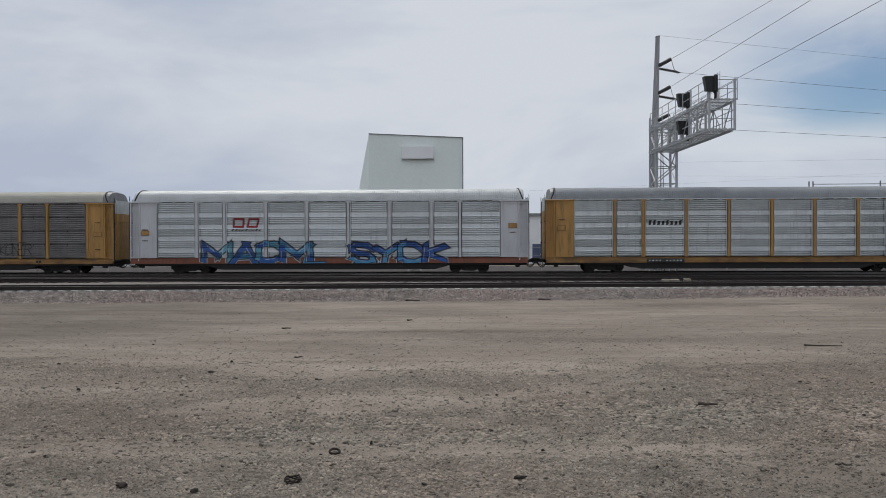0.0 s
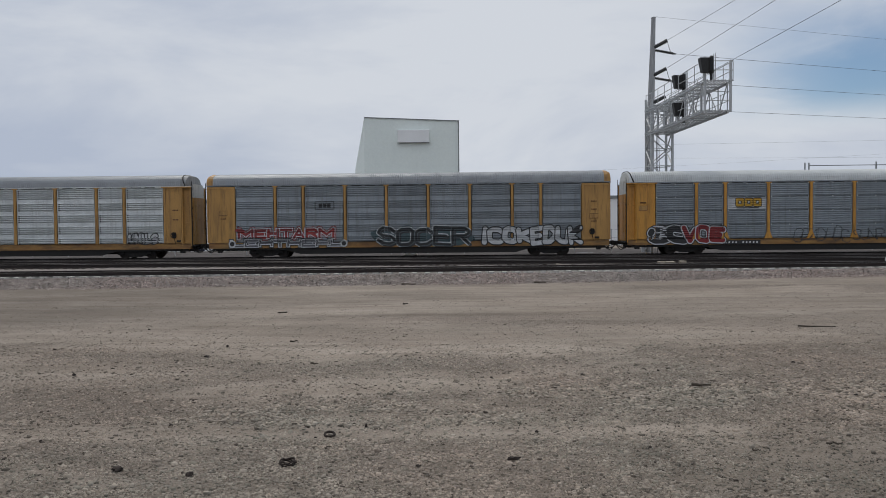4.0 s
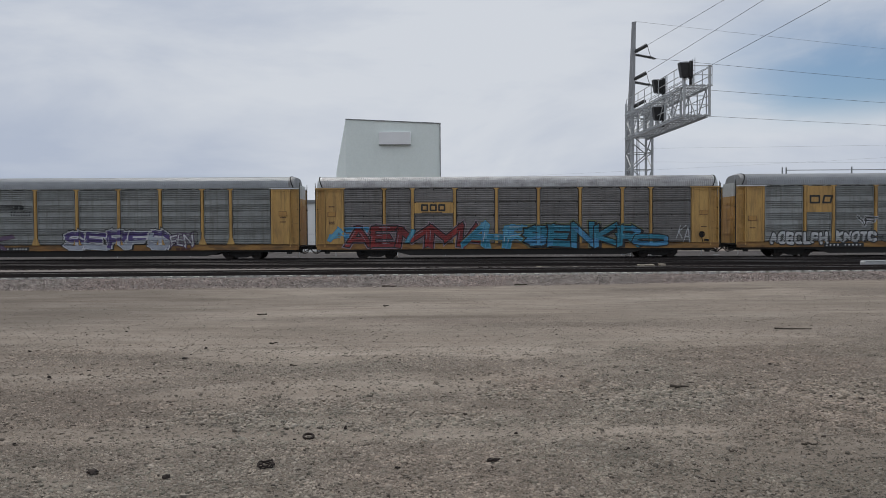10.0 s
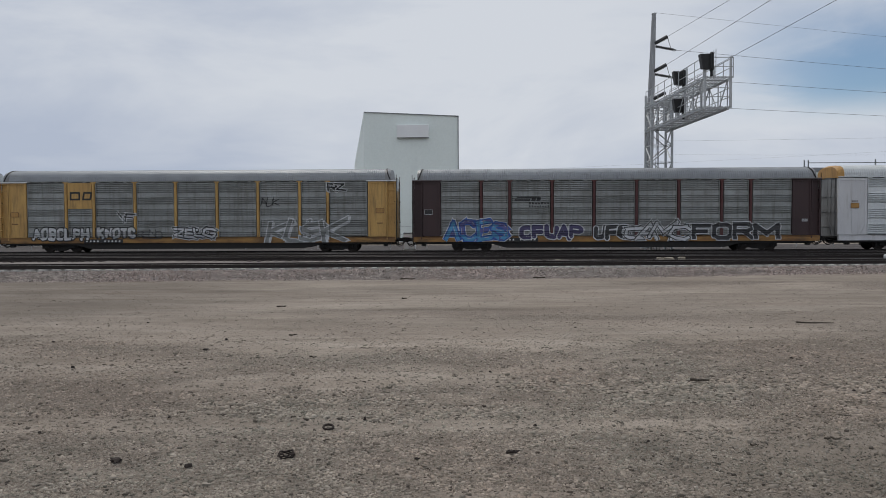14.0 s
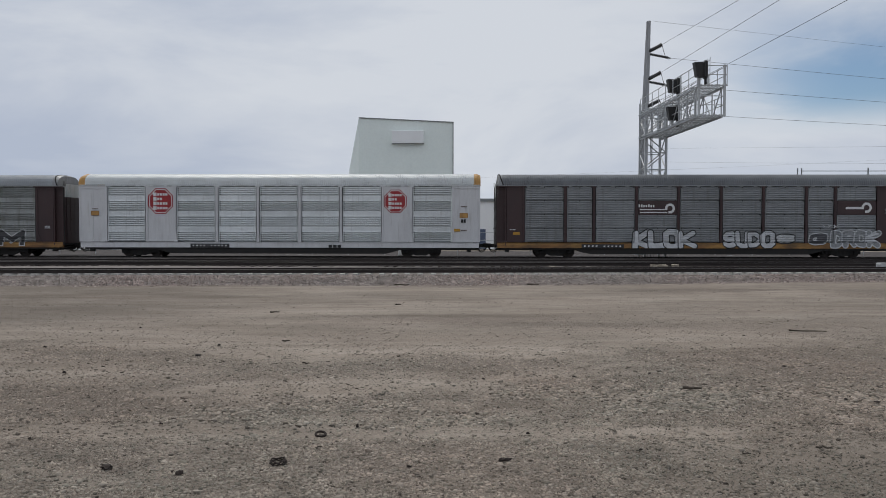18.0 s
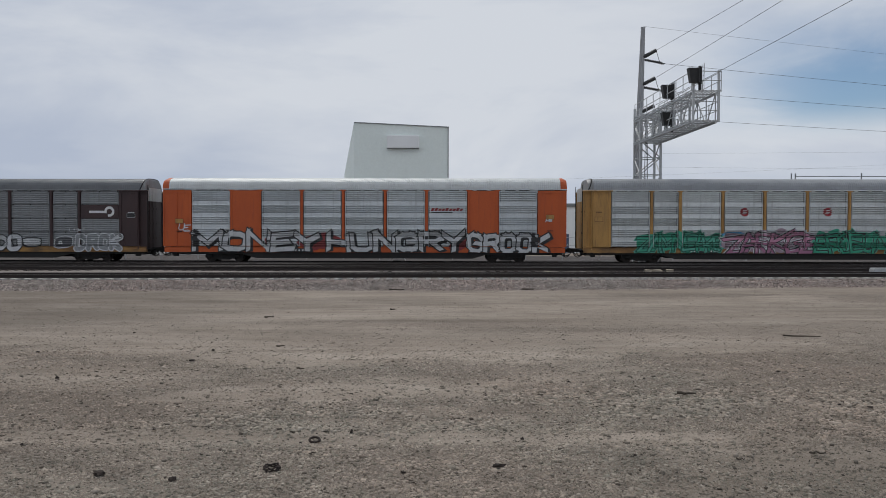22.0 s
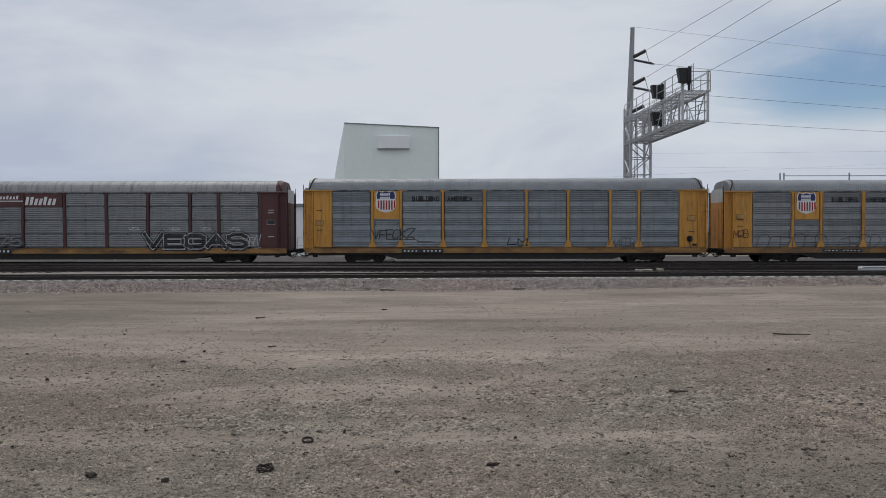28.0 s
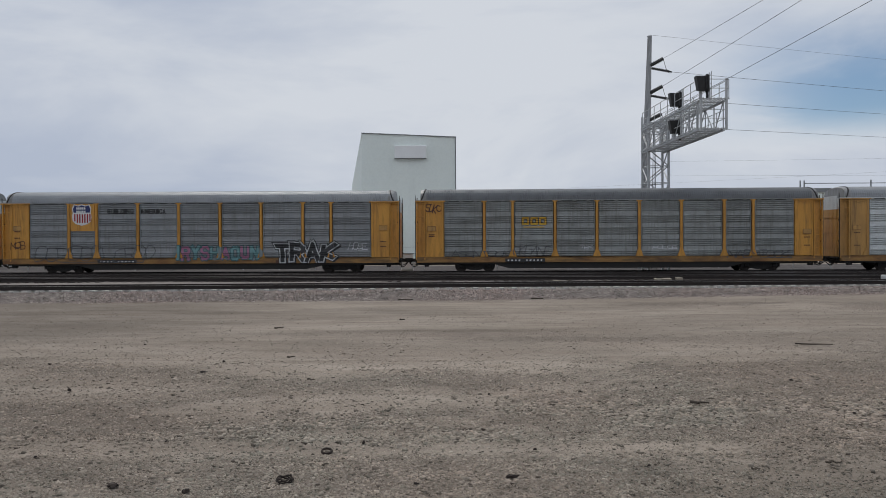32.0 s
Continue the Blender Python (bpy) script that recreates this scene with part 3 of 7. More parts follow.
def stones(name, count, place, sizes, mat, label, seed, flat=0.9, power=2.4, chip=False, slab=False, tint=True):
    """Many small angular stones in one mesh: each a ridged lump with a flat foot."""
    rs = np.random.RandomState(seed)
    p = place(rs, count)
    count = len(p)
    base = np.array([(-1, -0.75, -0.3), (1, -0.75, -0.3), (1, 0.75, -0.3), (-1, 0.75, -0.3), (-0.5, 0, 0.75), (0.5, 0, 0.75)], float)
    loops, starts = np.array([0, 1, 5, 4, 2, 3, 4, 5, 1, 2, 5, 3, 0, 4]), [0, 4, 8, 11]
    if chip:
        base, loops, starts = base[:5] * (1, 1, 1), np.array([0, 1, 4, 1, 2, 4, 2, 3, 4, 3, 0, 4]), [0, 3, 6, 9]
        base[4, 0] = 0
    if slab:
        base = np.array([(sx * k, sy * 0.72 * k, z) for z, k in ((-0.25, 1.0), (0.5, 0.86)) for sx, sy in ((-1, -1), (1, -1), (1, 1), (-1, 1))], float)
        loops, starts = np.array([4, 5, 6, 7, 0, 1, 5, 4, 1, 2, 6, 5, 2, 3, 7, 6, 3, 0, 4, 7]), [0, 4, 8, 12, 16]
    nv, nl, nf = len(base), len(loops), len(starts)
    s = sizes[0] + (sizes[1] - sizes[0]) * rs.rand(count) ** power
    v = base[None] * (0.7 + 0.6 * rs.rand(count, nv, 1)) + rs.uniform(-0.25, 0.25, (count, nv, 3))
    if not slab:
        v[:, 4:, :2] += rs.uniform(-0.35, 0.35, (count, 1, 2))
    else:
        v[..., 2] += v[..., 1] * rs.uniform(-0.25, 0.25, (count, 1))
    v[..., 2] *= flat
    a = rs.rand(count) * 6.283
    c, sn = np.cos(a)[:, None], np.sin(a)[:, None]
    v = np.stack([v[..., 0] * c - v[..., 1] * sn, v[..., 0] * sn + v[..., 1] * c, v[..., 2]], -1) * (s / 2)[:, None, None] + p[:, None]
    f = loops[None] + nv * np.arange(count)[:, None]
    me = bpy.data.meshes.new(name)
    me.vertices.add(count * nv)
    me.vertices.foreach_set("co", v.reshape(-1))
    me.loops.add(count * nl)
    me.loops.foreach_set("vertex_index", f.reshape(-1).astype(np.int32))
    me.polygons.add(count * nf)
    me.polygons.foreach_set("loop_start", (np.arange(count, dtype=np.int32)[:, None] * nl + np.array(starts, np.int32)[None]).reshape(-1))
    me.update(calc_edges=True)
    me.attributes.new("darkening", "FLOAT", "POINT").data.foreach_set("value", np.repeat(darkening(p[:, 0], p[:, 1]) if tint else np.zeros(count), nv).astype(np.float32))
    me.materials.append(mat)
    return tagged(put(name, me), label, "gravel", "", "stuff")


def yard_spots(near, far_y, dense, fade=(99, 90)):
    def place(rs, n):
        y = near + (far_y - near) * rs.rand(n) ** dense
        x = (rs.rand(n) - 0.5) * 2 * (3.0 + y * 0.66)
        thin = np.clip(0.45 + 1.6 * bumps(x * 0.35, y, 2.4, 62) + 0.9 * bumps(x, y, 0.8, 63), 0, 0.9)
        keep = rs.rand(n) > np.maximum(0.05 + 0.62 * np.clip(bare(x, y) + 0.5 * bumps(x * 0.6, y, 0.5, 61), 0, 1), 0.62 * thin) * (1 - 0.06 * smooth(14, 20, y))
        keep &= rs.rand(n) < smooth(*fade, y)
        x, y = x[keep], y[keep]
        return np.stack([x, y, ground_height(x, y) + 0.003], -1)
    return place


stones("loose_gravel", 70000, yard_spots(5.6, 10.4, 1.0), (0.013, 0.050), M["stone"], "loose grey and tan gravel lying on the yard", 11, 0.8, 3.0, False, True)
stones("fine_gravel", 130000, yard_spots(5.6, 10.4, 1.0), (0.008, 0.030), M["stone"], "fine grey and tan grit between the larger stones", 21, 1.1, 2.6)
stones("gravel", 62000, yard_spots(10.0, 22.0, 1.25, (21, 13)), (0.018, 0.058), M["stone"], "grey and tan gravel over the middle of the yard", 14, 0.8, 3.0, False, True)
stones("grit", 120000, yard_spots(10.0, 22.0, 1.25, (24, 14)), (0.012, 0.036), M["stone"], "fine grit over the middle of the yard", 24, 1.1, 2.6)
stones("scattered_gravel", 70000, yard_spots(13.0, 33.4, 1.1, (44, 22)), (0.014, 0.052), M["stone"], "scattered grey gravel on the far side of the yard", 12, 0.55, 3.4, False, True)


def ridge_spots(rs, n):
    x = (rs.rand(n) ** 0.9 - 0.30) * 17
    y = np.where(x > 0.5, 11.3, 10.6) + rs.randn(n) * np.where(x > 0.5, 0.75, 0.4) - 0.02 * x
    keep = (bumps(x * 0.5, y, 0.8, 71) > -0.12) & (rs.rand(n) < np.where(x > 0.5, 1.0, 0.45))
    x, y = x[keep], y[keep]
    return np.stack([x, y, ground_height(x, y)], -1)


stones("coarse_gravel", 20000, ridge_spots, (0.03, 0.085), M["stone"], "row of coarser stones pushed up between wheel tracks", 15, 1.0, 2.0, False, True)
stones("broken_stones", 2600, yard_spots(6.0, 15.5, 1.3), (0.04, 0.085), M["stone"], "larger broken stones scattered over the gravel", 16, 0.9, 2.6, False, True)



def shoulder_spots(rs, n):
    x = (rs.rand(n) - 0.5) * 64
    s = 33.2 + 2.5 * np.where(rs.rand(n) < 0.95, 0.27 + 0.73 * rs.rand(n), rs.rand(n))
    y = s + T1 * x
    return np.stack([x, y, np.maximum(ballast_height(x, y), ground_height(x, y)) + 0.012], -1)


stones("ballast_stones", 48000, shoulder_spots, (0.035, 0.10), M["ballast_stone"], "crushed pink and grey ballast stones on the shoulder", 13, 1.0, 1.6, True, False, False)


# ---- tracks ----
RAIL = [(-0.07, 0), (0.07, 0), (0.07, 0.015), (0.012, 0.035), (0.012, 0.13), (0.037, 0.143), (0.037, 0.172), (0.028, 0.18),
        (-0.028, 0.18), (-0.037, 0.172), (-0.037, 0.143), (-0.012, 0.13), (-0.012, 0.035), (-0.07, 0.015)]


def rail_mesh(length):
    bm = bmesh.new()
    extrude_x(bm, RAIL, -length / 2, length / 2)
    for f in bm.faces:
        f.material_index = 1 if f.calc_center_median().z > 0.171 else 0
    return mesh_of("rail", bm, [M["rail"], M["rail_head"]])


RAIL_ME = rail_mesh(150)


def concrete_tie_mesh():
    bm = bmesh.new()
    for y0, y1, h in ((-1.3, -0.45, 0.0), (-0.45, 0.45, -0.04), (0.45, 1.3, 0.0)):
        p = [bm.verts.new((x, y, z)) for y in (y0, y1) for x, z in ((-0.14, -0.2), (-0.115, h), (0.115, h), (0.14, -0.2))]
        bm.faces.new(p[:4])
        bm.faces.new(p[7:3:-1])
        for i in range(4):
            bm.faces.new((p[i], p[4 + i], p[4 + (i + 1) % 4], p[(i + 1) % 4]))
    bmesh.ops.recalc_face_normals(bm, faces=bm.faces[:])
    return mesh_of("tie", bm, [M["concrete"]])


def track(label, y, turn, ties, spacing, joined, rail_z=RAIL_Z):
    t = new("railway_track")
    t.matrix_world = pose(0, y, rail_z - 0.18, 0, 0, turn)
    tagged(t, label, "railway track", "tracks through the yard", "structure")
    for side in (-0.7535, 0.7535):
        put("rail", RAIL_ME, t, pose(0, side, 0))
    if joined:
        bm = bmesh.new()
        for k in range(-140, 141):
            j = random.uniform(-0.04, 0.04)
            add_box(bm, k * spacing - 0.11 + j, k * spacing + 0.11 + j, -1.3 + j, 1.3 + j, -0.2, random.uniform(-0.012, -0.002))
        tagged(part("ties", bm, ties, t, "dark creosoted timber ties"), kind="stuff")
    else:
        me = concrete_tie_mesh()
        for k in range(-58, 59):
            put("tie", me, t, pose(k * spacing, random.uniform(-0.03, 0.03), -0.002))
    return t


track("near railway track with rusty rails on pale concrete ties", 37.0, math.degrees(math.atan(T1)), M["concrete"], 0.61, False)
track("railway track with dark rails on oily timber ties", 43.75, 0.35, M["timber"], 0.5, True)
track("railway track beside the train on oily timber ties", 48.1, 0.0, M["timber"], 0.5, True)
track("railway track that carries the moving train", TRAIN_Y, 0.0, M["timber"], 0.5, True, TRAIN_RAIL_Z)


# ---- things beside the tracks ----
def switch_machine(x, y):
    e = new("switch_machine")
    e.matrix_world = pose(x, y, 0.40)
    tagged(e, "grey trackside switch machine with a long flat cover", "switch machine")
    part("housing", box(-0.95, 0.75, -0.25, 0.25, -0.02, 0.26, bevel=0.03), M["steel_grey"], e)
    part("cover", box(-0.9, 0.7, -0.28, 0.28, 0.264, 0.30, bevel=0.015), M["steel_grey"], e)
    bm = box(0.95, 1.5, -0.3, 0.3, -0.02, 0.32, bevel=0.04)
    part("motor_box", bm, M["black"], e)
    bm = bmesh.new()
    add_rod(bm, (1.6, 0.0, 0.0), (1.6, 0.0, 0.55), 0.03)
    add_box(bm, 1.5, 1.72, -0.05, 0.05, 0.38, 0.62, bevel=0.02)
    part("lever", bm, M["steel_grey"], e)
    for dx in (-1.3, 1.95):
        part("tie_plate", box(dx - 0.12, dx + 0.12, -1.2, 1.2, -0.04, 0.05), M["timber"], e)


switch_machine(23.6, 41.4)


def pale_blocks(spots):
    for x, y, w in spots:
        bm = box(-w / 2, w / 2, -0.15, 0.15, 0, 0.15, bevel=0.03)
        for v in bm.verts:
            v.co += Vector((random.uniform(-0.05, 0.05), random.uniform(-0.03, 0.03), random.uniform(-0.02, 0.02)))
        b = put("broken_slab", mesh_of("broken_slab", bm, [M["slab_tan"]]), None, pose(x, y, float(ballast_height(np.array(x), np.array(y))) + 0.0, 0, 0, random.uniform(-20, 20)))
        tagged(b, "broken piece of pale concrete lying on the ballast", "concrete block", "broken slabs between the tracks")


pale_blocks([(11.35, 42.45, 0.6), (12.1, 42.5, 0.36), (5.1, 41.0, 0.3), (10.85, 42.3, 0.3)])


# ---- cantilever signal ----
def cantilever_signal(x, y, tip_y):
    """Lattice mast behind the train, with a walkway truss that reaches over the tracks towards the yard."""
    e = new("cantilever_signal")
    e.matrix_world = pose(x, y, 0, 0, 0, 2.3)
    tagged(e, "galvanised lattice signal mast with walkway arm and dark signal heads", "railway signal")
    w, arm = 0.76, y - tip_y
    low, mid = 9.2, 10.9
    for sx in (-w, w):
        for sy in (-w, w):
            bm = bmesh.new()
            add_box(bm, sx - 0.075, sx + 0.075, sy - 0.075, sy + 0.075, 0.0, 11.7 if sy < 0 else 11.9)
            part("mast_leg", bm, M["steel_grey"], e)
    z = 0.6
    k = 0
    while z < 11.2:
        z2 = min(z + 1.25, 11.3)
        for s, axis in ((-w, 0), (w, 0), (-w, 1), (w, 1)):
            bm = bmesh.new()
            a, b = (-w, w) if k % 2 else (w, -w)
            if axis:
                add_rod(bm, (s, a, z), (s, b, z2), 0.048, 5)
                add_rod(bm, (s, -w, z2), (s, w, z2), 0.03, 5)
            else:
                add_rod(bm, (a, s, z), (b, s, z2), 0.048, 5)
                add_rod(bm, (-w, s, z2), (w, s, z2), 0.035, 5)
            part("mast_brace", bm, M["steel_grey"], e)
        z, k = z2, k + 1
    # truss: two side frames
    for sx in (-w, w):
        for zz, r in ((low, 0.06), (mid, 0.06)):
            bm = bmesh.new()
            add_box(bm, sx - r, sx + r, -arm, w, zz - r, zz + r)
            part("truss_chord", bm, M["steel_grey"], e)
        n = 8
        for i in range(n + 1):
            yy = -arm + 0.1 + (arm + w - 0.2) * i / n
            bm = bmesh.new()
            add_rod(bm, (sx, yy, low), (sx, yy, mid), 0.04, 5)
            if i < n:
                y2 = -arm + 0.1 + (arm + w - 0.2) * (i + 1) / n
                add_rod(bm, (sx, yy if i % 2 else y2, low), (sx, y2 if i % 2 else yy, mid), 0.035, 5)
            part("truss_web", bm, M["steel_grey"], e)
    for zz, lab in ((low + 0.09, "lower walkway of open steel grating"), (mid + 0.09, "upper walkway of open steel grating")):
        bm = bmesh.new()
        y0 = -arm - (0.5 if zz > mid else 0.0)
        for i in range(9):
            xx = -w - 0.1 + (2 * w + 0.2) * i / 8
            add_box(bm, xx - 0.03, xx + 0.03, y0, w, zz, zz + 0.05)
        for i in range(12):
            yy = y0 + (w - y0) * i / 11.5
            add_box(bm, -w - 0.15, w + 0.15, yy, yy + 0.05, zz - 0.05, zz - 0.002)
        part("walkway", bm, M["steel_grey"], e, lab)
    # end frame and hand rails
    for base, y_end, y_in in ((mid + 0.1, -arm - 0.45, 0.3), (low + 0.1, -arm, 0.3)):
        for sx in (-w - 0.12, w + 0.12):
            n = 9
            for i in range(n):
                yy = y_end + (y_in - y_end) * i / (n - 1)
                bm = bmesh.new()
                add_rod(bm, (sx, yy, base), (sx, yy, base + 1.15), 0.028, 5)
                part("rail_post", bm, M["steel_grey"], e)
            for hz in (0.6, 1.13):
                bm = bmesh.new()
                add_rod(bm, (sx, y_end, base + hz), (sx, y_in, base + hz), 0.026, 5)
                part("hand_rail", bm, M["steel_grey"], e)
        for hz in (0.6, 1.13):
            bm = bmesh.new()
            add_rod(bm, (-w - 0.12, y_end, base + hz), (w + 0.12, y_end, base + hz), 0.026, 5)
            part("hand_rail", bm, M["steel_grey"], e)
    for sx in (-w, w):
        bm = bmesh.new()
        add_box(bm, sx - 0.06, sx + 0.06, -arm - 0.45, -arm - 0.33, low - 0.05, mid + 1.3)
        part("end_post", bm, M["steel_grey"], e)
    # heads with hoods that face along the track
    for yy, zz in ((-arm - 0.55, 11.85), (-6.9, 11.80), (-6.9, 10.02)):
        h = part("signal_head", box(-0.62, -0.54, -0.30, 0.30, -0.44, 0.44, bevel=0.03), M["signal_black"], e, "dark signal head with a wide backplate", pose(0, yy, zz))
        bm = bmesh.new()
        p = [bm.verts.new(c) for c in ((-0.62, -0.22, 0.42), (-0.62, 0.22, 0.42), (-0.62, 0.18, -0.44), (-0.62, -0.18, -0.44),
                                       (-1.16, -0.22, 0.42), (-1.16, 0.22, 0.42), (-1.02, 0.18, -0.42), (-1.02, -0.18, -0.42))]
        for q in ((0, 1, 5, 4), (1, 2, 6, 5), (2, 3, 7, 6), (3, 0, 4, 7), (4, 5, 6, 7), (0, 3, 2, 1)):
            bm.faces.new([p[i] for i in q])
        part("hood", bm, M["signal_black"], h)
        bm = bmesh.new()
        add_rod(bm, (-0.44, 0, -0.85), (-0.44, 0, 0.55), 0.085, 8)
        add_box(bm, -0.52, -0.36, -0.2, 0.2, -0.5, 0.5, bevel=0.03)
        part("bracket", bm, M["signal_black"], h)
        bm = bmesh.new()
        for i in range(6):
            add_rod(bm, (-0.25, -0.18, -0.85 + i * 0.28), (-0.25, 0.18, -0.85 + i * 0.28), 0.02, 5)
        for sy in (-0.18, 0.18):
            add_rod(bm, (-0.25, sy, -1.0), (-0.25, sy, 0.7), 0.022, 5)
        part("ladder", bm, M["steel_grey"], h)
    bm = bmesh.new()
    for i in range(3):
        add_rod(bm, (-0.25 + 0.2 * i, 0.2, 0.3), (-0.1 + 0.05 * i, 0.1, 11.4 - 0.2 * i), 0.022, 5)
    part("cable", bm, M["insulator"], e, "dark signal cables inside the mast")


cantilever_signal(14.53, 57.2, 45.9)


# ---- transmission pole and wires ----
def utility_pole(x, y, height):
    e = new("utility_pole")
    e.matrix_world = pose(x, y, 0, 0, 1.7)
    tagged(e, "tall weathered grey transmission pole with black insulators", "utility pole")
    bm = bmesh.new()
    add_rod(bm, (0, 0, 0), (0, 0, height), 0.47, 16, 0.17)
    part("shaft", bm, M["pole"], e)
    anchors = []
    for z in (height - 2.05, height - 4.27, height - 6.48):
        bm = bmesh.new()
        add_rod(bm, (0.1, -0.1, z - 0.30), (1.05, -0.35, z + 0.22), 0.13, 10)
        for i in range(7):
            t = 0.15 + i * 0.13
            a = Vector((0.1, -0.1, z - 0.30)).lerp(Vector((1.05, -0.35, z + 0.22)), t)
            b = Vector((0.1, -0.1, z - 0.30)).lerp(Vector((1.05, -0.35, z + 0.22)), t + 0.05)
            add_rod(bm, a, b, 0.17, 10)
        part("insulator", bm, M["insulator"], e, "black strain insulator towards the yard")
        bm = bmesh.new()
        p0, p1 = Vector((0.15, 0.1, z - 0.45)), Vector((2.0, 0.5, z - 0.65))
        add_rod(bm, p0, p1, 0.05, 6)
        for i in range(11):
            add_rod(bm, p0.lerp(p1, 0.08 + i * 0.075), p0.lerp(p1, 0.11 + i * 0.075), 0.11, 8)
        part("insulator", bm, M["insulator"], e, "black ribbed insulator string along the line")
        bm = bmesh.new()
        pts = [Vector((1.05, -0.35, z + 0.22)).lerp(p1, t) + Vector((0, 0, -0.5 * math.sin(math.pi * t))) for t in (0, 0.2, 0.4, 0.6, 0.8, 1)]
        for a, b in zip(pts, pts[1:]):
            add_rod(bm, a, b, 0.02, 5)
        part("jumper", bm, M["wire"], e)
        anchors.append(tuple(tuple(e.matrix_world @ Vector(c)) for c in ((1.05, -0.35, z + 0.22), (2.0, 0.5, z - 0.65))))
    part("cap", box(-0.17, 0.17, -0.17, 0.17, height, height + 0.06, bevel=0.02), M["steel_grey"], e)
    return anchors


def add_tube(bm, pts, r, n=5):
    """One unbroken round strand through the points."""
    rings = []
    for i, p in enumerate(pts):
        d = (pts[min(i + 1, len(pts) - 1)] - pts[max(i - 1, 0)]).normalized()
        q = d.to_track_quat("Z", "Y")
        rings.append([bm.verts.new(p + q @ Vector((r * math.cos(6.2832 * k / n), r * math.sin(6.2832 * k / n), 0))) for k in range(n)])
    for a, b in zip(rings, rings[1:]):
        for k in range(n):
            bm.faces.new((a[k], a[(k + 1) % n], b[(k + 1) % n], b[k]))
    bm.faces.new(rings[0][::-1])
    bm.faces.new(rings[-1])


def wire(a, b, sag, r=0.014):
    a, b = Vector(a), Vector(b)
    bm = bmesh.new()
    n = 16
    add_tube(bm, [a.lerp(b, i / n) + Vector((0, 0, -4 * sag * (i / n) * (1 - i / n))) for i in range(n + 1)], r)
    o = put("power_line", mesh_of("power_line", bm, [M["wire"]]))
    return tagged(o, "thin grey overhead power line under the clouds", "power line", "overhead lines")


POLE = (14.75, 62.0)
anchors = utility_pole(*POLE, 19.07)


def plain_pole(x, y, height, lean=0.0):
    e = new("utility_pole")
    e.matrix_world = pose(x, y, 0)
    tagged(e, "plain weathered grey pole that carries overhead lines", "utility pole", "poles of the overhead lines")
    bm = bmesh.new()
    add_rod(bm, (0, 0, 0), (0, 0, height), 0.32, 12, 0.15)
    part("shaft", bm, M["pole"], e)
    part("cap", box(-0.17, 0.17, -0.17, 0.17, height, height + 0.06, bevel=0.02), M["steel_grey"], e)


for (a, b), rise in zip(anchors, (-1.2, 2.9, 3.4)):
    wire(a, (a[0] + 9.0, a[1] - 87.0, a[2] + rise), 0.25)
    wire(b, (b[0] + 134.5, b[1] + 66.0, b[2] + 4.6), 0.5)
plain_pole(anchors[0][0][0] + 9.0, anchors[0][0][1] - 87.0, 19.5)
plain_pole(anchors[0][1][0] + 134.5, anchors[0][1][1] + 66.0, 24.9)
wire((POLE[0] + 0.57, POLE[1], 19.2), (anchors[0][1][0] + 134.5, anchors[0][1][1] + 66.0, 24.8), 0.5, 0.009)
for a, b, sag in (((-5, 190, 14.5), (190, 190, 24.0), 0.6), ((35.9, 150, 18.0), (150, 150, 19.5), 0.3), ((35.9, 150, 15.4), (150, 150, 15.2), 0.3)):
    wire(a, b, sag, 0.011)
plain_pole(-5, 190, 14.7)
plain_pole(190, 190, 24.2)
plain_pole(35.9, 150, 18.2)
plain_pole(150, 150, 19.7)


# ---- white building behind the train ----
def building():
    y = 95.0
    e = new("industrial_building")
    e.matrix_world = pose(0, y, 0)
    tagged(e, "tall pale green-grey metal-clad tower building with a vent box", "building")
    k = y / 90.0
    x0, x1 = -11.6 * k, -0.6 * k
    zt0, zt1 = EYE + (15.42 - EYE) * k, EYE + (14.87 - EYE) * k
    bm = bmesh.new()
    bev = -0.1
    # plan: front wall with a splayed left side that leans in towards the roof
    foot = [(x0 - 1.75, 6.0), (x0 - 1.75, 3.2), (x0 + bev, 0.0), (x1, 0.0), (x1, 14.0), (x0 - 1.75, 14.0)]
    head = [(x0 - 0.4, 6.0), (x0 - 0.4, 3.2), (x0 + bev, 0.0), (x1, 0.0), (x1, 14.0), (x0 - 0.4, 14.0)]
    zs = (0.0, EYE + (9.55 - EYE) * k)
    rows = [[bm.verts.new((a, b, zz)) for a, b in foot] for zz in zs]
    rows.append([bm.verts.new((a, b, zt0 + (zt1 - zt0) * (a - x0) / (x1 - x0))) for a, b in head])
    for r, s in zip(rows, rows[1:]):
        for i in range(6):
            bm.faces.new((r[i], r[(i + 1) % 6], s[(i + 1) % 6], s[i]))
    bm.faces.new(rows[-1])
    bmesh.ops.recalc_face_normals(bm, faces=bm.faces[:])
    part("wall", bm, M["bld_wall"], e)
    bm = bmesh.new()
    add_prism(bm, [(x0 - 0.1, zt0), (x1 + 0.12, zt1), (x1 + 0.12, zt1 + 0.10), (x0 - 0.1, zt0 + 0.10)], -0.12, 0.35)
    part("roof_trim", bm, M["bld_trim"], e)
    bm = bmesh.new()
    add_box(bm, x1 - 0.02, x1 + 0.10, -0.10, 0.02, 0, zt1)
    part("corner_trim", bm, M["bld_trim"], e)
    bx0, bx1 = -7.75 * k, -4.0 * k
    part("vent_box", box(bx0, bx1, -0.55, -0.003, EYE + (12.42 - EYE) * k, EYE + (13.9 - EYE) * k, bevel=0.04), M["bld_panel"], e, "white vent box on the wall")
    part("vent_sill", box(bx0, bx1, -0.5, -0.003, EYE + (12.42 - EYE) * k - 0.05, EYE + (12.42 - EYE) * k - 0.003), M["bld_trim"], e)


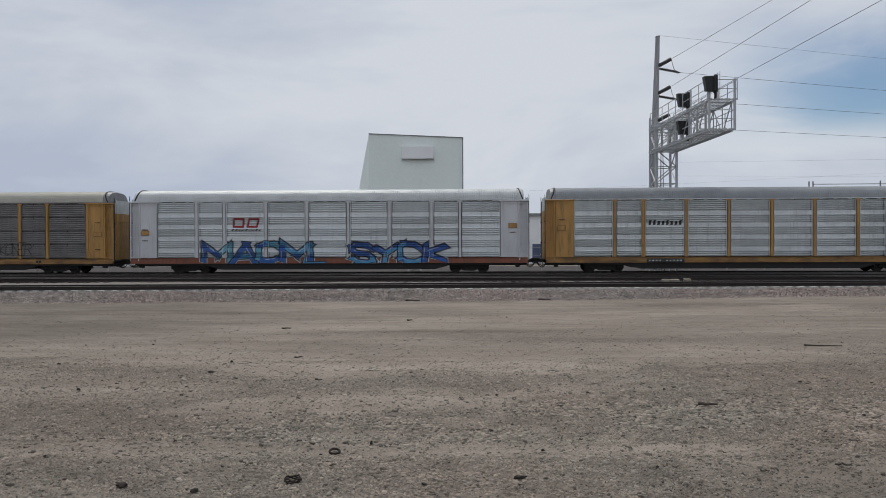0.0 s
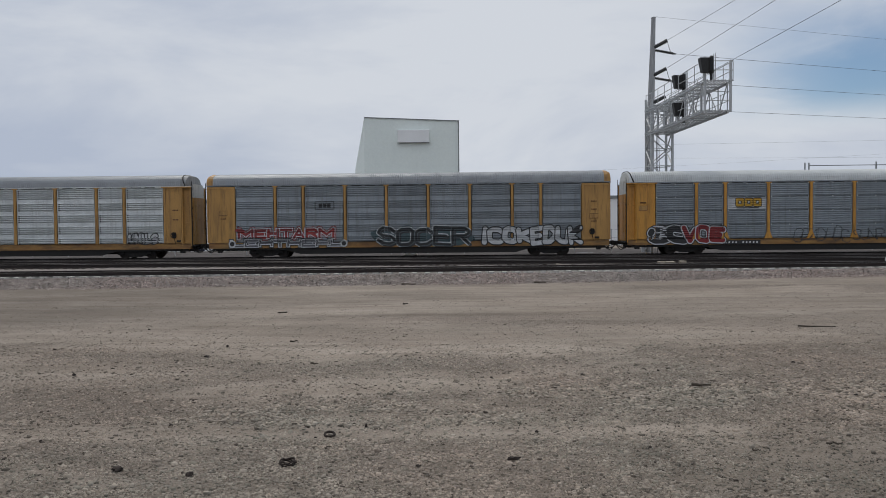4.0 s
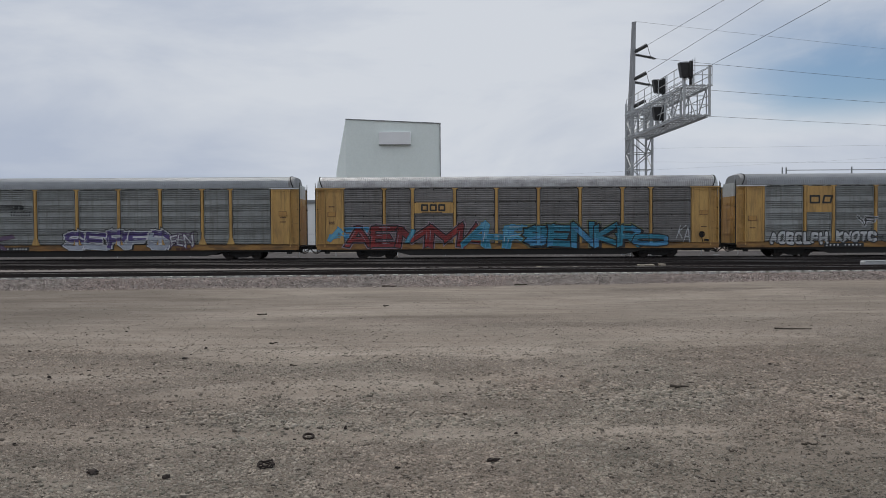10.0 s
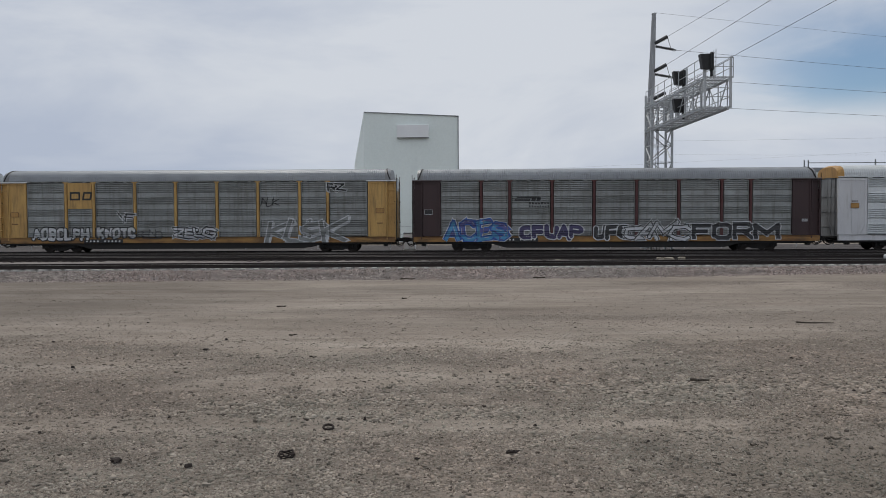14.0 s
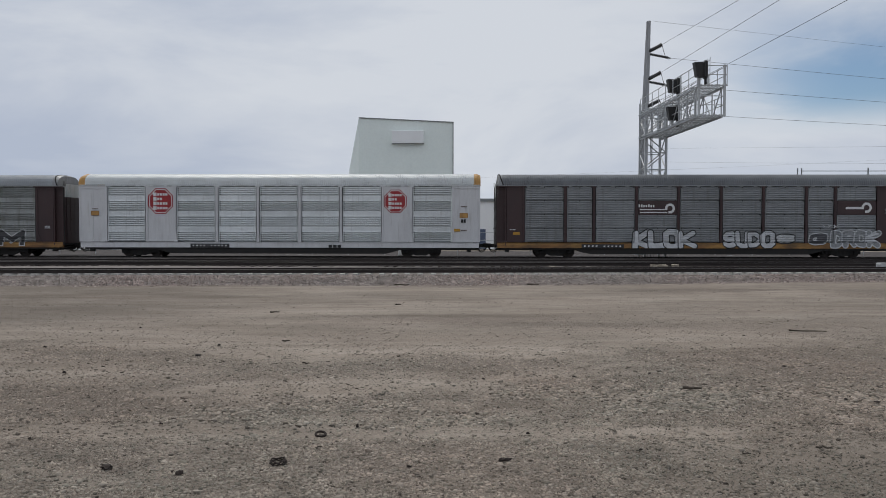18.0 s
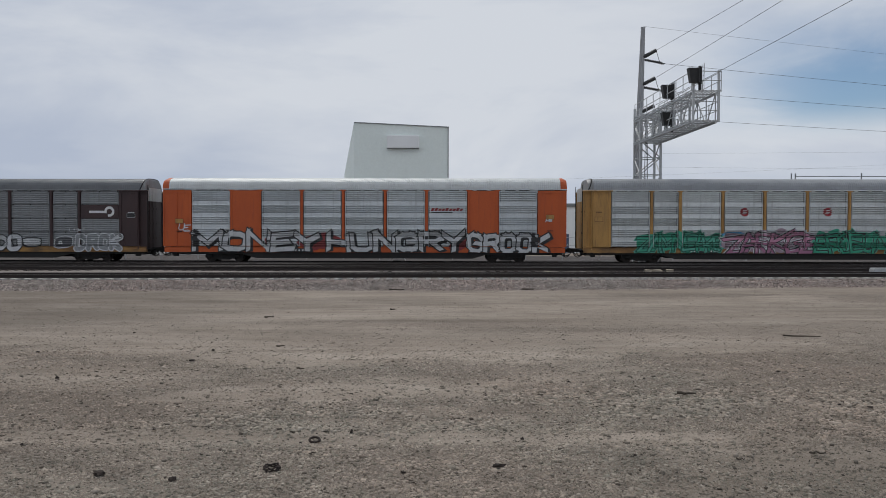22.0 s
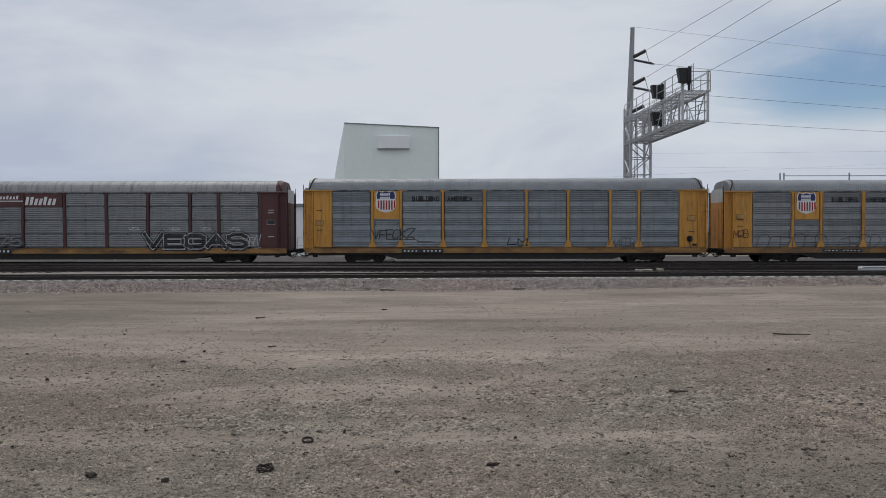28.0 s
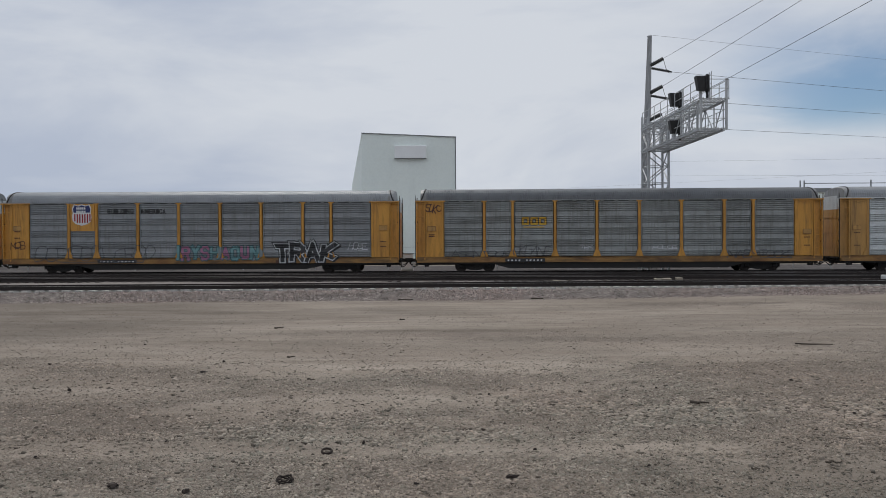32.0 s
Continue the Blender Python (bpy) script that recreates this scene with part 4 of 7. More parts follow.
building()


def low_shed(x0, x1, y, h, doors):
    e = new("shed")
    e.matrix_world = pose(0, y, 0)
    tagged(e, "low pale metal shed with a flat roof behind the train", "shed")
    bm = bmesh.new()
    n = int((x1 - x0) / 0.45)
    for i in range(n):
        a = x0 + (x1 - x0) * i / n
        add_box(bm, a, a + (x1 - x0) / n - 0.06, 0.0, 0.3, 0, h)
    add_box(bm, x0, x1, 0.03, 8, 0, h)
    part("wall", bm, M["bld_panel"], e)
    part("roof_edge", box(x0 - 0.2, x1 + 0.2, -0.25, 8.2, h, h + 0.35), M["bld_trim"], e)
    for a in doors:
        d = part("door", box(a, a + 1.1, -0.08, -0.003, 0.05, 2.35, bevel=0.02), M["glass_blue"], e, "blue steel door")
        part("handle", box(a + 0.9, a + 0.96, -0.16, -0.083, 1.05, 1.2), M["steel_grey"], d)


low_shed(-60, -14, 84.0, 5.4, (-50, -40, -30, -20))
low_shed(0.5, 20, 90.0, 5.6, (2.2, 7.6, 12.6))


def fence(x0, x1, y):
    e = new("chain_link_fence")
    e.matrix_world = pose(0, y, 0)
    tagged(e, "grey steel fence of thin posts and wires along the yard", "fence")
    x = x0
    while x <= x1:
        bm = bmesh.new()
        add_rod(bm, (x, 0, 0), (x, 0, 2.2), 0.035, 6)
        part("post", bm, M["steel_grey"], e)
        x += 3.0
    for z in (0.3, 0.9, 1.5, 2.15):
        bm = bmesh.new()
        add_rod(bm, (x0, 0, z), (x1, 0, z), 0.012, 4)
        part("fence_wire", bm, M["steel_grey"], e)


fence(-45, 45, 62.5)


def relay_cabinet(x, y):
    e = new("relay_cabinet")
    e.matrix_world = pose(x, y, 0.35)
    tagged(e, "pale grey steel relay cabinet on a concrete base", "cabinet")
    part("base", box(-0.5, 0.5, -0.4, 0.4, -0.5, 0.12, bevel=0.02), M["concrete"], e)
    part("body", box(-0.44, 0.44, -0.34, 0.34, 0.123, 1.30, bevel=0.02), M["bld_panel"], e)
    part("lid", box(-0.49, 0.49, -0.39, 0.39, 1.303, 1.37, bevel=0.015), M["bld_trim"], e)
    d = part("door", box(-0.38, 0.38, -0.37, -0.343, 0.18, 1.24, bevel=0.01), M["bld_panel"], e)
    part("handle", box(0.26, 0.31, -0.42, -0.373, 0.62, 0.82), M["black"], d)


relay_cabinet(-4.1, 58.2)


def rooftop_rail(x0, x1, y, z):
    e = new("far_warehouse")
    e.matrix_world = pose(0, y, 0)
    tagged(e, "long low warehouse with a roof rail and vent pipes", "warehouse")
    part("wall", box(x0, x1, 0, 20, 0, z - 0.5), M["bld_wall"], e)
    part("roof", box(x0 - 0.3, x1 + 0.3, -0.3, 20.3, z - 0.497, z), M["bld_trim"], e)
    for i, (a, h) in enumerate(((x0 + 0.5, 1.1), (x0 + 1.0, 1.1), (x0 + 9.3, 1.15), (x0 + 24, 1.15))):
        bm = bmesh.new()
        add_rod(bm, (a, 2, z), (a, 2, z + h), 0.09, 8)
        part("vent_pipe", bm, M["bld_trim"], e)
    bm = bmesh.new()
    add_rod(bm, (x0 + 1.0, 2, z + 0.75), (x0 + 24, 2, z + 0.75), 0.05, 6)
    part("hand_rail", bm, M["bld_trim"], e)


rooftop_rail(42.3, 92, 95.0, 8.95)


# ---- litter on the yard ----
def gz(x, y):
    return float(ground_height(np.array(x, float), np.array(y, float)))


def stick(x, y, length, turn, r=0.018):
    bm = bmesh.new()
    pts = [Vector((-length / 2 + length * i / 5, random.uniform(-0.03, 0.03), r + random.uniform(0, 0.02))) for i in range(6)]
    for i, (a, b) in enumerate(zip(pts, pts[1:])):
        add_rod(bm, a, b, r * (1 - 0.1 * i), 6, r * (0.9 - 0.1 * i))
    tagged(put("stick", mesh_of("stick", bm, [M["bark"]]), None, pose(x, y, gz(x, y) + 0.014, 0, 0, turn)), "thin dark dead stick lying on the gravel", "stick", "sticks on the yard")


def tyre_ring(x, y, r, thick, tilt):
    bm = bmesh.new()
    n, k = 20, 8
    vs = [[bm.verts.new(((r + thick * math.cos(b)) * math.cos(a), (r + thick * math.cos(b)) * math.sin(a) * 0.8, thick * math.sin(b) + thick))
           for b in [2 * math.pi * j / k for j in range(k)]] for a in [2 * math.pi * i / n for i in range(n)]]
    for i in range(n):
        for j in range(k):
            bm.faces.new((vs[i][j], vs[(i + 1) % n][j], vs[(i + 1) % n][(j + 1) % k], vs[i][(j + 1) % k]))
    tagged(put("rubber_ring", mesh_of("rubber_ring", bm, [M["scrap"]]), None, pose(x, y, gz(x, y) + r * math.sin(math.radians(tilt)) * 0.8, tilt, 0, 20)), "black ring of scrap rubber on the dirt", "ring")


def scrap(x, y, w, d, h, turn):
    bm = bmesh.new()
    bmesh.ops.create_icosphere(bm, subdivisions=2, radius=0.5)
    for v in bm.verts:
        k = 0.75 + 0.6 * noise.noise(v.co * 3 + Vector((x, y, 0)))
        v.co = Vector((v.co.x * w * k, v.co.y * d * k, max(-0.1, v.co.z) * h * 1.1 * k + 0.1 * h))
    tagged(put("scrap", mesh_of("scrap", bm, [M["scrap"]]), None, pose(x, y, gz(x, y) + 0.012, 0, 0, turn)), "small dark lump of rusty scrap on the gravel", "scrap", "scrap on the yard")


def wire_coil(x, y, r):
    bm = bmesh.new()
    n = 66
    add_tube(bm, [Vector((r * (1 - 0.25 * i / n + 0.10 * math.sin(i * 0.9)) * math.cos(i * 0.30), 0.8 * r * (1 - 0.2 * i / n) * math.sin(i * 0.30), 0.015 + 0.045 * i / n + 0.010 * math.sin(i * 1.3))) for i in range(n)], 0.009, 5)
    tagged(put("wire_coil", mesh_of("wire_coil", bm, [M["scrap"]]), None, pose(x, y, gz(x, y), 10, 0, 25)), "loose coil of rusty black wire on the gravel", "wire coil")


tyre_ring(-1.72, 9.51, 0.062, 0.016, 24)
wire_coil(-1.94, 8.17, 0.092)
stick(8.75, 19.12, 0.88, -6, 0.021)
stick(3.74, 12.12, 0.29, 4, 0.026)
stick(3.36, 33.89, 0.55, 3, 0.038)
stick(-1.94, 24.85, 0.17, 0, 0.028)
stick(-2.45, 33.41, 0.64, -2, 0.037)
stick(-5.44, 22.52, 0.27, 10, 0.025)
stick(4.31, 8.93, 0.17, -8, 0.014)
stick(3.32, 8.71, 0.09, 5, 0.010)
stick(-2.84, 14.18, 0.15, -15, 0.016)
stick(-3.89, 17.18, 0.18, 3, 0.019)
stick(-1.60, 8.72, 0.08, 30, 0.010)
scrap(0.53, 8.31, 0.19, 0.075, 0.075, 12)
scrap(-5.16, 15.00, 0.156, 0.125, 0.073, 61)
scrap(-3.74, 7.99, 0.154, 0.123, 0.078, 14)
scrap(-3.90, 9.89, 0.066, 0.053, 0.057, 146)
scrap(-1.31, 9.93, 0.059, 0.047, 0.097, 69)
scrap(-2.89, 7.82, 0.093, 0.074, 0.077, 24)
scrap(-5.19, 16.42, 0.098, 0.078, 0.067, 140)
scrap(-6.93, 13.23, 0.079, 0.063, 0.065, 15)
scrap(2.14, 8.82, 0.065, 0.052, 0.036, 163)
scrap(-5.24, 9.17, 0.068, 0.054, 0.037, 135)
scrap(3.38, 13.36, 0.079, 0.063, 0.044, 81)
scrap(6.23, 11.34, 0.118, 0.094, 0.046, 15)
scrap(2.02, 13.14, 0.088, 0.070, 0.043, 50)
scrap(0.91, 9.69, 0.065, 0.052, 0.047, 30)
scrap(5.85, 11.49, 0.068, 0.055, 0.038, 170)
scrap(-1.87, 9.38, 0.049, 0.039, 0.031, 166)
scrap(-0.51, 8.08, 0.072, 0.058, 0.033, 0)
scrap(2.70, 18.40, 0.082, 0.066, 0.045, 160)
scrap(-8.08, 19.20, 0.100, 0.080, 0.047, 60)
scrap(0.45, 12.92, 0.067, 0.054, 0.042, 10)
scrap(-8.81, 16.05, 0.107, 0.086, 0.052, 130)
scrap(6.01, 14.05, 0.104, 0.083, 0.046, 120)


# ---- the train ----
# A car's own space: x along it from its middle, y across (the yard is at -y), z up from the rail's head.
HALF, SIDE = 13.72, 1.50
POSTS = (-9.0, -7.08, -4.23, -1.42, 1.42, 4.23, 7.08, 9.0)
PANEL_END, PANEL_LOW, PANEL_TOP = 11.72, 1.03, 4.69
IN, OUT = 1.365, 1.475


def ribs(kind):
    """Heights and depths of a side panel's ribs, from the bottom up."""
    pts = []
    kind, soft = kind.split("_")[0], kind.endswith("soft")

    def rib(z, pitch):
        deep, part_in = (OUT - 0.085, 0.32) if kind.startswith("rows") else (OUT - 0.12, 0.42) if soft else (OUT - 0.20, 0.50)
        pts.extend(((z + pitch * 0.04, deep), (z + pitch * part_in, deep), (z + pitch * (part_in + 0.05), OUT), (z + pitch * 0.90, OUT - 0.010)))

    if kind == "rows":
        row = (PANEL_TOP - PANEL_LOW) / 4
        for r in range(4):
            z = PANEL_LOW + r * row
            pts.extend(((z, OUT - 0.12), (z + 0.045, OUT - 0.12), (z + 0.05, OUT), (z + 0.065, OUT)))
            p = (row - 0.09) / 6
            for k in range(6):
                rib(z + 0.07 + k * p, p)
    else:
        z = PANEL_LOW + 0.02
        pattern = {"bands": (3, 0.26, 4, 0.26, 4, 0.26, 4, 0.26, 5), "wide": (5, 0.34, 5, 0.34, 5, 0.34, 4)}[kind]
        total = sum(p for p in pattern if isinstance(p, float))
        count = sum(p for p in pattern if not isinstance(p, float))
        pitch = (PANEL_TOP - PANEL_LOW - 0.05 - total) / count
        for p in pattern:
            if isinstance(p, float):
                pts.extend(((z + 0.01, OUT - 0.02), (z + p - 0.02, OUT - 0.02)))
                z += p
            else:
                for k in range(p):
                    rib(z, pitch)
                    z += pitch
    return [(PANEL_LOW, IN)] + pts[(1 if kind == "rows" else 0):] + [(PANEL_TOP, IN)]


RIBS = {k: ribs(k) for k in ("rows", "rows_pale", "bands", "bands_soft", "wide")}
PANEL_ME = {}


def panel_mesh(kind, w):
    """One ribbed sheet with a folded edge, in the plane of the yard side."""
    key = (kind, round(w, 2))
    if key not in PANEL_ME:
        bm = bmesh.new()
        prof = RIBS[kind]
        a = [bm.verts.new((-w / 2 + 0.02, -d, z)) for z, d in prof]
        b = [bm.verts.new((w / 2 - 0.02, -d, z)) for z, d in prof]
        for i in range(len(prof) - 1):
            bm.faces.new((a[i], b[i], b[i + 1], a[i + 1]))
        for s in (-1, 1):
            add_box(bm, min(s * w / 2, s * (w / 2 - 0.03)), max(s * w / 2, s * (w / 2 - 0.03)), -OUT - 0.006, -1.27, PANEL_LOW, PANEL_TOP)
        add_box(bm, -w / 2, w / 2, -1.26, -1.23, PANEL_LOW, PANEL_TOP)
        if kind.startswith("rows"):
            row = (PANEL_TOP - PANEL_LOW) / 4
            for r in range(1, 5):
                for x in (-w / 2 + 0.05, 0.0, w / 2 - 0.05):
                    z = PANEL_LOW + r * row - (0.04 if r == 4 else 0.0)
                    add_box(bm, x - 0.022, x + 0.022, -OUT - 0.03, -OUT + 0.01, z - 0.035, z + 0.035, mi=1)
        PANEL_ME[key] = mesh_of("side_panel", bm, [M["galv"], M["pure_white" if kind == "rows_pale" else "black"]])
    return PANEL_ME[key]


def flat_panel_mesh(w, z0, z1):
    key = ("flat", round(w, 2), z0, z1)
    if key not in PANEL_ME:
        bm = box(-w / 2 + 0.03, w / 2 - 0.03, -OUT - 0.012, -IN, z0, z1, bevel=0.01)
        PANEL_ME[key] = mesh_of("cover_panel", bm, [M["yellow"]])
    return PANEL_ME[key]


def post_mesh(flare):
    """A pressed post: a proud middle rib on a flange; a black sheet behind stands in for the shade on either side."""
    bm = bmesh.new()
    f, top = (0.27, 1.50) if flare else (0.10, 1.62)
    add_prism(bm, [(-f, 1.02), (f, 1.02), (0.088, top), (0.084, 4.63), (0.19, 4.69), (0.19, 4.735), (-0.19, 4.735), (-0.19, 4.69), (-0.084, 4.63), (-0.088, top)], -1.515, -1.40)
    add_box(bm, -0.045, 0.045, -1.545, -1.517, top + 0.05, 4.62, bevel=0.01)
    bmesh.ops.recalc_face_normals(bm, faces=bm.faces[:])
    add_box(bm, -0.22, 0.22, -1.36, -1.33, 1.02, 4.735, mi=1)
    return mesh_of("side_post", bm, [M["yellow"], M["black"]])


POST_ME = {True: post_mesh(True), False: post_mesh(False)}


def end_panel_mesh(round_end):
    """The flat corner sheet with its raised frame and door outline."""
    bm = bmesh.new()
    x0, x1 = PANEL_END + 0.02, (HALF - 0.06 if round_end else 12.96)
    add_box(bm, x0, x1, -1.48, -1.40, 1.02, 4.69)
    add_box(bm, x0, x0 + 0.14, -1.53, -1.484, 1.02, 4.69, bevel=0.012)
    add_prism(bm, [(x0 + 0.143, 1.02), (x0 + 0.42, 1.02), (x0 + 0.143, 1.62)], -1.525, -1.484)
    add_box(bm, x1 - 0.09, x1, -1.525, -1.484, 1.02, 4.69, bevel=0.012)
    add_box(bm, x0 + 0.145, x1 - 0.095, -1.515, -1.484, 4.55, 4.69)
    add_box(bm, x0 + 0.62, x0 + 0.80, -1.56, -1.519, 4.51, 4.61)
    if round_end:
        add_box(bm, x0 + 0.95, x0 + 1.0, -1.51, -1.484, 1.02, 4.6)
    bmesh.ops.recalc_face_normals(bm, faces=bm.faces[:])
    return mesh_of("end_panel", bm, [M["yellow"]])


def ladder_mesh():
    bm = bmesh.new()
    for x, y in ((13.02, -1.50), (13.58, -1.44)):
        add_box(bm, x - 0.035, x + 0.035, y - 0.03, -1.30, 0.82, 4.69)
    for k in range(9):
        z = 1.05 + k * 0.44
        add_box(bm, 13.056, 13.544, -1.47, -1.42, z, z + 0.05)
    add_box(bm, 12.97, 13.62, -1.30, -1.25, 0.95, 4.69)
    return mesh_of("ladder", bm, [M["yellow"]])


def lip_mesh():
    bm = box(PANEL_END - 0.1, HALF - 0.06, -1.60, -1.53, 4.68, 4.755, bevel=0.01)
    return mesh_of("eave_lip", bm, [M["pure_white"]])


def door_edge_mesh():
    bm = bmesh.new()
    add_box(bm, 13.625, 13.675, -1.44, -1.38, 0.80, 4.72)
    add_prism(bm, [(13.635, 4.723), (13.675, 4.723), (13.675, 5.12), (13.645, 5.12)], -1.42, -1.38)
    for z in (1.9, 3.3):
        add_box(bm, 13.50, 13.70, -1.375, -1.33, z, z + 0.09)
    return mesh_of("door_edge", bm, [M["black"]])


LIP_ME, DOOR_EDGE_ME = lip_mesh(), door_edge_mesh()
END_ME = {False: end_panel_mesh(False), True: end_panel_mesh(True)}
LADDER_ME = ladder_mesh()


def roof_arc(y_half, z0, z1, n=12):
    """Cross-section of the roof: steep shoulders and a nearly flat crown."""
    out = []
    for i in range(n + 1):
        a = math.pi * i / n
        c, s = math.cos(a), math.sin(a)
        out.append((-y_half * math.copysign(abs(c) ** 0.62, c), z0 + (z1 - z0) * s ** 0.72))
    return out


def roof_mesh(x_end, pitch=0.142):
    bm = bmesh.new()
    n = int(2 * x_end / pitch)
    rings = []
    for i in range(n + 1):
        x = -x_end + 2 * x_end * i / n
        for dx, lift in ((0.0, 0.0), (pitch * 0.42, 0.0), (pitch * 0.54, 0.030), (pitch * 0.88, 0.030)):
            if x + dx > x_end:
                continue
            rings.append([bm.verts.new((x + dx, y * (1 + lift * 0.35), z + lift)) for y, z in roof_arc(1.50, 4.79, 5.55)])
    for a, b in zip(rings, rings[1:]):
        for i in range(len(a) - 1):
            bm.faces.new((a[i], b[i], b[i + 1], a[i + 1]))
    bmesh.ops.recalc_face_normals(bm, faces=bm.faces[:])
    return mesh_of("roof", bm, [M["roof_grey"]])


ROOF_ME, ROOF_SHORT_ME = roof_mesh(13.25), roof_mesh(12.90)


def hood_mesh(x0, x1, lean):
    """The smooth end of the roof over the end doors."""
    bm = bmesh.new()
    rings = []
    for x, k in ((x0, 0.0), (x0 + 0.2, 0.01), (x1, -lean)):
        rings.append([bm.verts.new((x, y, z + k)) for y, z in roof_arc(1.51, 4.79, 5.57)])
    for a, b in zip(rings, rings[1:]):
        for i in range(len(a) - 1):
            bm.faces.new((a[i], b[i], b[i + 1], a[i + 1]))
    cap = bm.verts.new((x1, 0, 4.79))
    for i in range(len(rings[-1]) - 1):
        bm.faces.new((rings[-1][i], rings[-1][i + 1], cap))
    bmesh.ops.recalc_face_normals(bm, faces=bm.faces[:])
    return mesh_of("roof_hood", bm, [M["door_grey"]])


def hood_trim_mesh(x_low, x_high):
    """The black strip that runs over the hood, from the eave to the crown and down again."""
    bm = bmesh.new()
    arc = roof_arc(1.535, 4.79, 5.605, 16)
    for i in range(len(arc) - 1):
        a, b = arc[i], arc[i + 1]
        xa, xb = [x_low + (x_high - x_low) * max(0, (z - 4.79) / 0.8) ** 0.8 for z in (a[1], b[1])]
        p = [bm.verts.new((x + dx, y, z)) for (x, (y, z)) in ((xa, a), (xb, b)) for dx in (0, 0.075)]
        bm.faces.new((p[0], p[1], p[3], p[2]))
        q = [bm.verts.new((v.co.x, v.co.y * 0.97, v.co.z - 0.03)) for v in p]
        bm.faces.new((q[0], q[2], q[3], q[1]))
        bm.faces.new((p[0], p[2], q[2], q[0]))
        bm.faces.new((p[1], q[1], q[3], p[3]))
    return mesh_of("roof_edge_strip", bm, [M["black"]])


def brake_mesh():
    """The hand brake on the end sheet: wheel, gear case and a greasy bracket."""
    bm = bmesh.new()
    n = 14
    rim = [Vector((12.42 + 0.18 * math.cos(6.2832 * i / n), -1.60, 1.55 + 0.18 * math.sin(6.2832 * i / n))) for i in range(n)]
    for i in range(n):
        add_rod(bm, rim[i], rim[(i + 1) % n], 0.026, 5)
    for i in range(0, n, 3):
        add_rod(bm, (12.42, -1.58, 1.55), rim[i], 0.018, 5)
    add_box(bm, 12.30, 12.56, -1.57, -1.484, 1.36, 1.74, bevel=0.03)
    add_rod(bm, (12.42, -1.52, 1.4), (12.55, -1.50, 0.80), 0.02, 5)
    add_box(bm, 12.62, 12.90, -1.56, -1.484, 1.10, 1.22)
    return mesh_of("hand_brake", bm, [M["black"]])


def uncoupling_mesh():
    """The cut lever, one bent rod from the side to the coupler."""
    bm = bmesh.new()
    add_tube(bm, [Vector(p) for p in ((12.9, -1.46, 0.58), (13.45, -1.46, 0.50), (13.62, -1.30, 0.62), (13.75, -0.3, 0.70), (13.95, -0.05, 0.90))], 0.026, 6)
    return mesh_of("uncoupling_lever", bm, [M["black"]])


def crossover_mesh():
    return mesh_of("crossover_step", box(13.30, 13.72, -1.25, 1.25, 0.78, 0.88, bevel=0.02), [M["black"]])


def stirrup_mesh():
    """A hanging loop of bar under the end sill."""
    bm = bmesh.new()
    add_tube(bm, [Vector(p) for p in ((13.58, -1.05, 0.82), (13.63, -1.0, 0.44), (13.66, -0.2, 0.38), (13.63, 0.5, 0.46), (13.58, 0.55, 0.82))], 0.024, 6)
    return mesh_of("stirrup", bm, [M["black"]])


def valve_mesh():
    return mesh_of("valve_box", box(12.75, 13.05, -1.35, -1.05, 0.36, 0.60, bevel=0.03), [M["black"]])


HOOD_ME, HOOD_SHORT_ME, HOOD_ROUND_ME = hood_mesh(13.25, 13.50, 0.08), hood_mesh(12.90, 13.30, 0.06), hood_mesh(13.25, 13.68, 0.10)
HOOD_TRIM_ME, HOOD_TRIM_SHORT_ME = hood_trim_mesh(13.12, 13.40), hood_trim_mesh(13.22, 12.93)
BRAKE_ME, LEVER_ME, CROSSOVER_ME, STIRRUP_ME, VALVE_ME = brake_mesh(), uncoupling_mesh(), crossover_mesh(), stirrup_mesh(), valve_mesh()


def end_door_mesh(z0, z1, top):
    """One folding end door of three tall leaves with cross ribs."""
    bm = bmesh.new()
    for y0, y1, x in ((-1.36, -0.98, 13.58), (-0.97, -0.50, 13.62), (-0.49, -0.01, 13.64)):
        add_box(bm, x - 0.05, x, y0, y1, z0, z1 if y0 < -1 else top)
        for z in (1.5, 2.5, 3.5):
            if z0 < z < z1:
                add_box(bm, x + 0.001, x + 0.03, y0 + 0.03, y1 - 0.03, z, z + 0.10)
    return mesh_of("end_door", bm, [M["door_grey"]])


DOOR_ME, DOOR_HEAD_ME = end_door_mesh(0.92, 4.05, 4.05), end_door_mesh(4.053, 4.77, 4.95)


def sill_mesh():
    """A channel with its flanges turned to the yard."""
    bm = bmesh.new()
    extrude_x(bm, [(-1.30, 0.64), (-1.30, 0.99), (-1.55, 0.99), (-1.55, 0.96), (-1.52, 0.96), (-1.52, 0.675), (-1.55, 0.675), (-1.55, 0.64)], -HALF + 0.15, HALF - 0.15)
    bmesh.ops.recalc_face_normals(bm, faces=bm.faces[:])
    return mesh_of("side_sill", bm, [M["yellow"]])


def chord_mesh():
    bm = bmesh.new()
    add_box(bm, -HALF + 0.06, HALF - 0.06, -1.525, -1.36, 4.739, 4.795)
    add_box(bm, -PANEL_END, PANEL_END, -1.50, -1.40, 4.691, 4.736)
    return mesh_of("top_chord", bm, [M["galv"]])


def chord_slot_mesh():
    bm = bmesh.new()
    for x in np.arange(-11.4, 11.3, 0.95):
        add_box(bm, x, x + 0.72, -1.508, -1.502, 4.696, 4.730)
    return mesh_of("vent_strip", bm, [M["black"]])


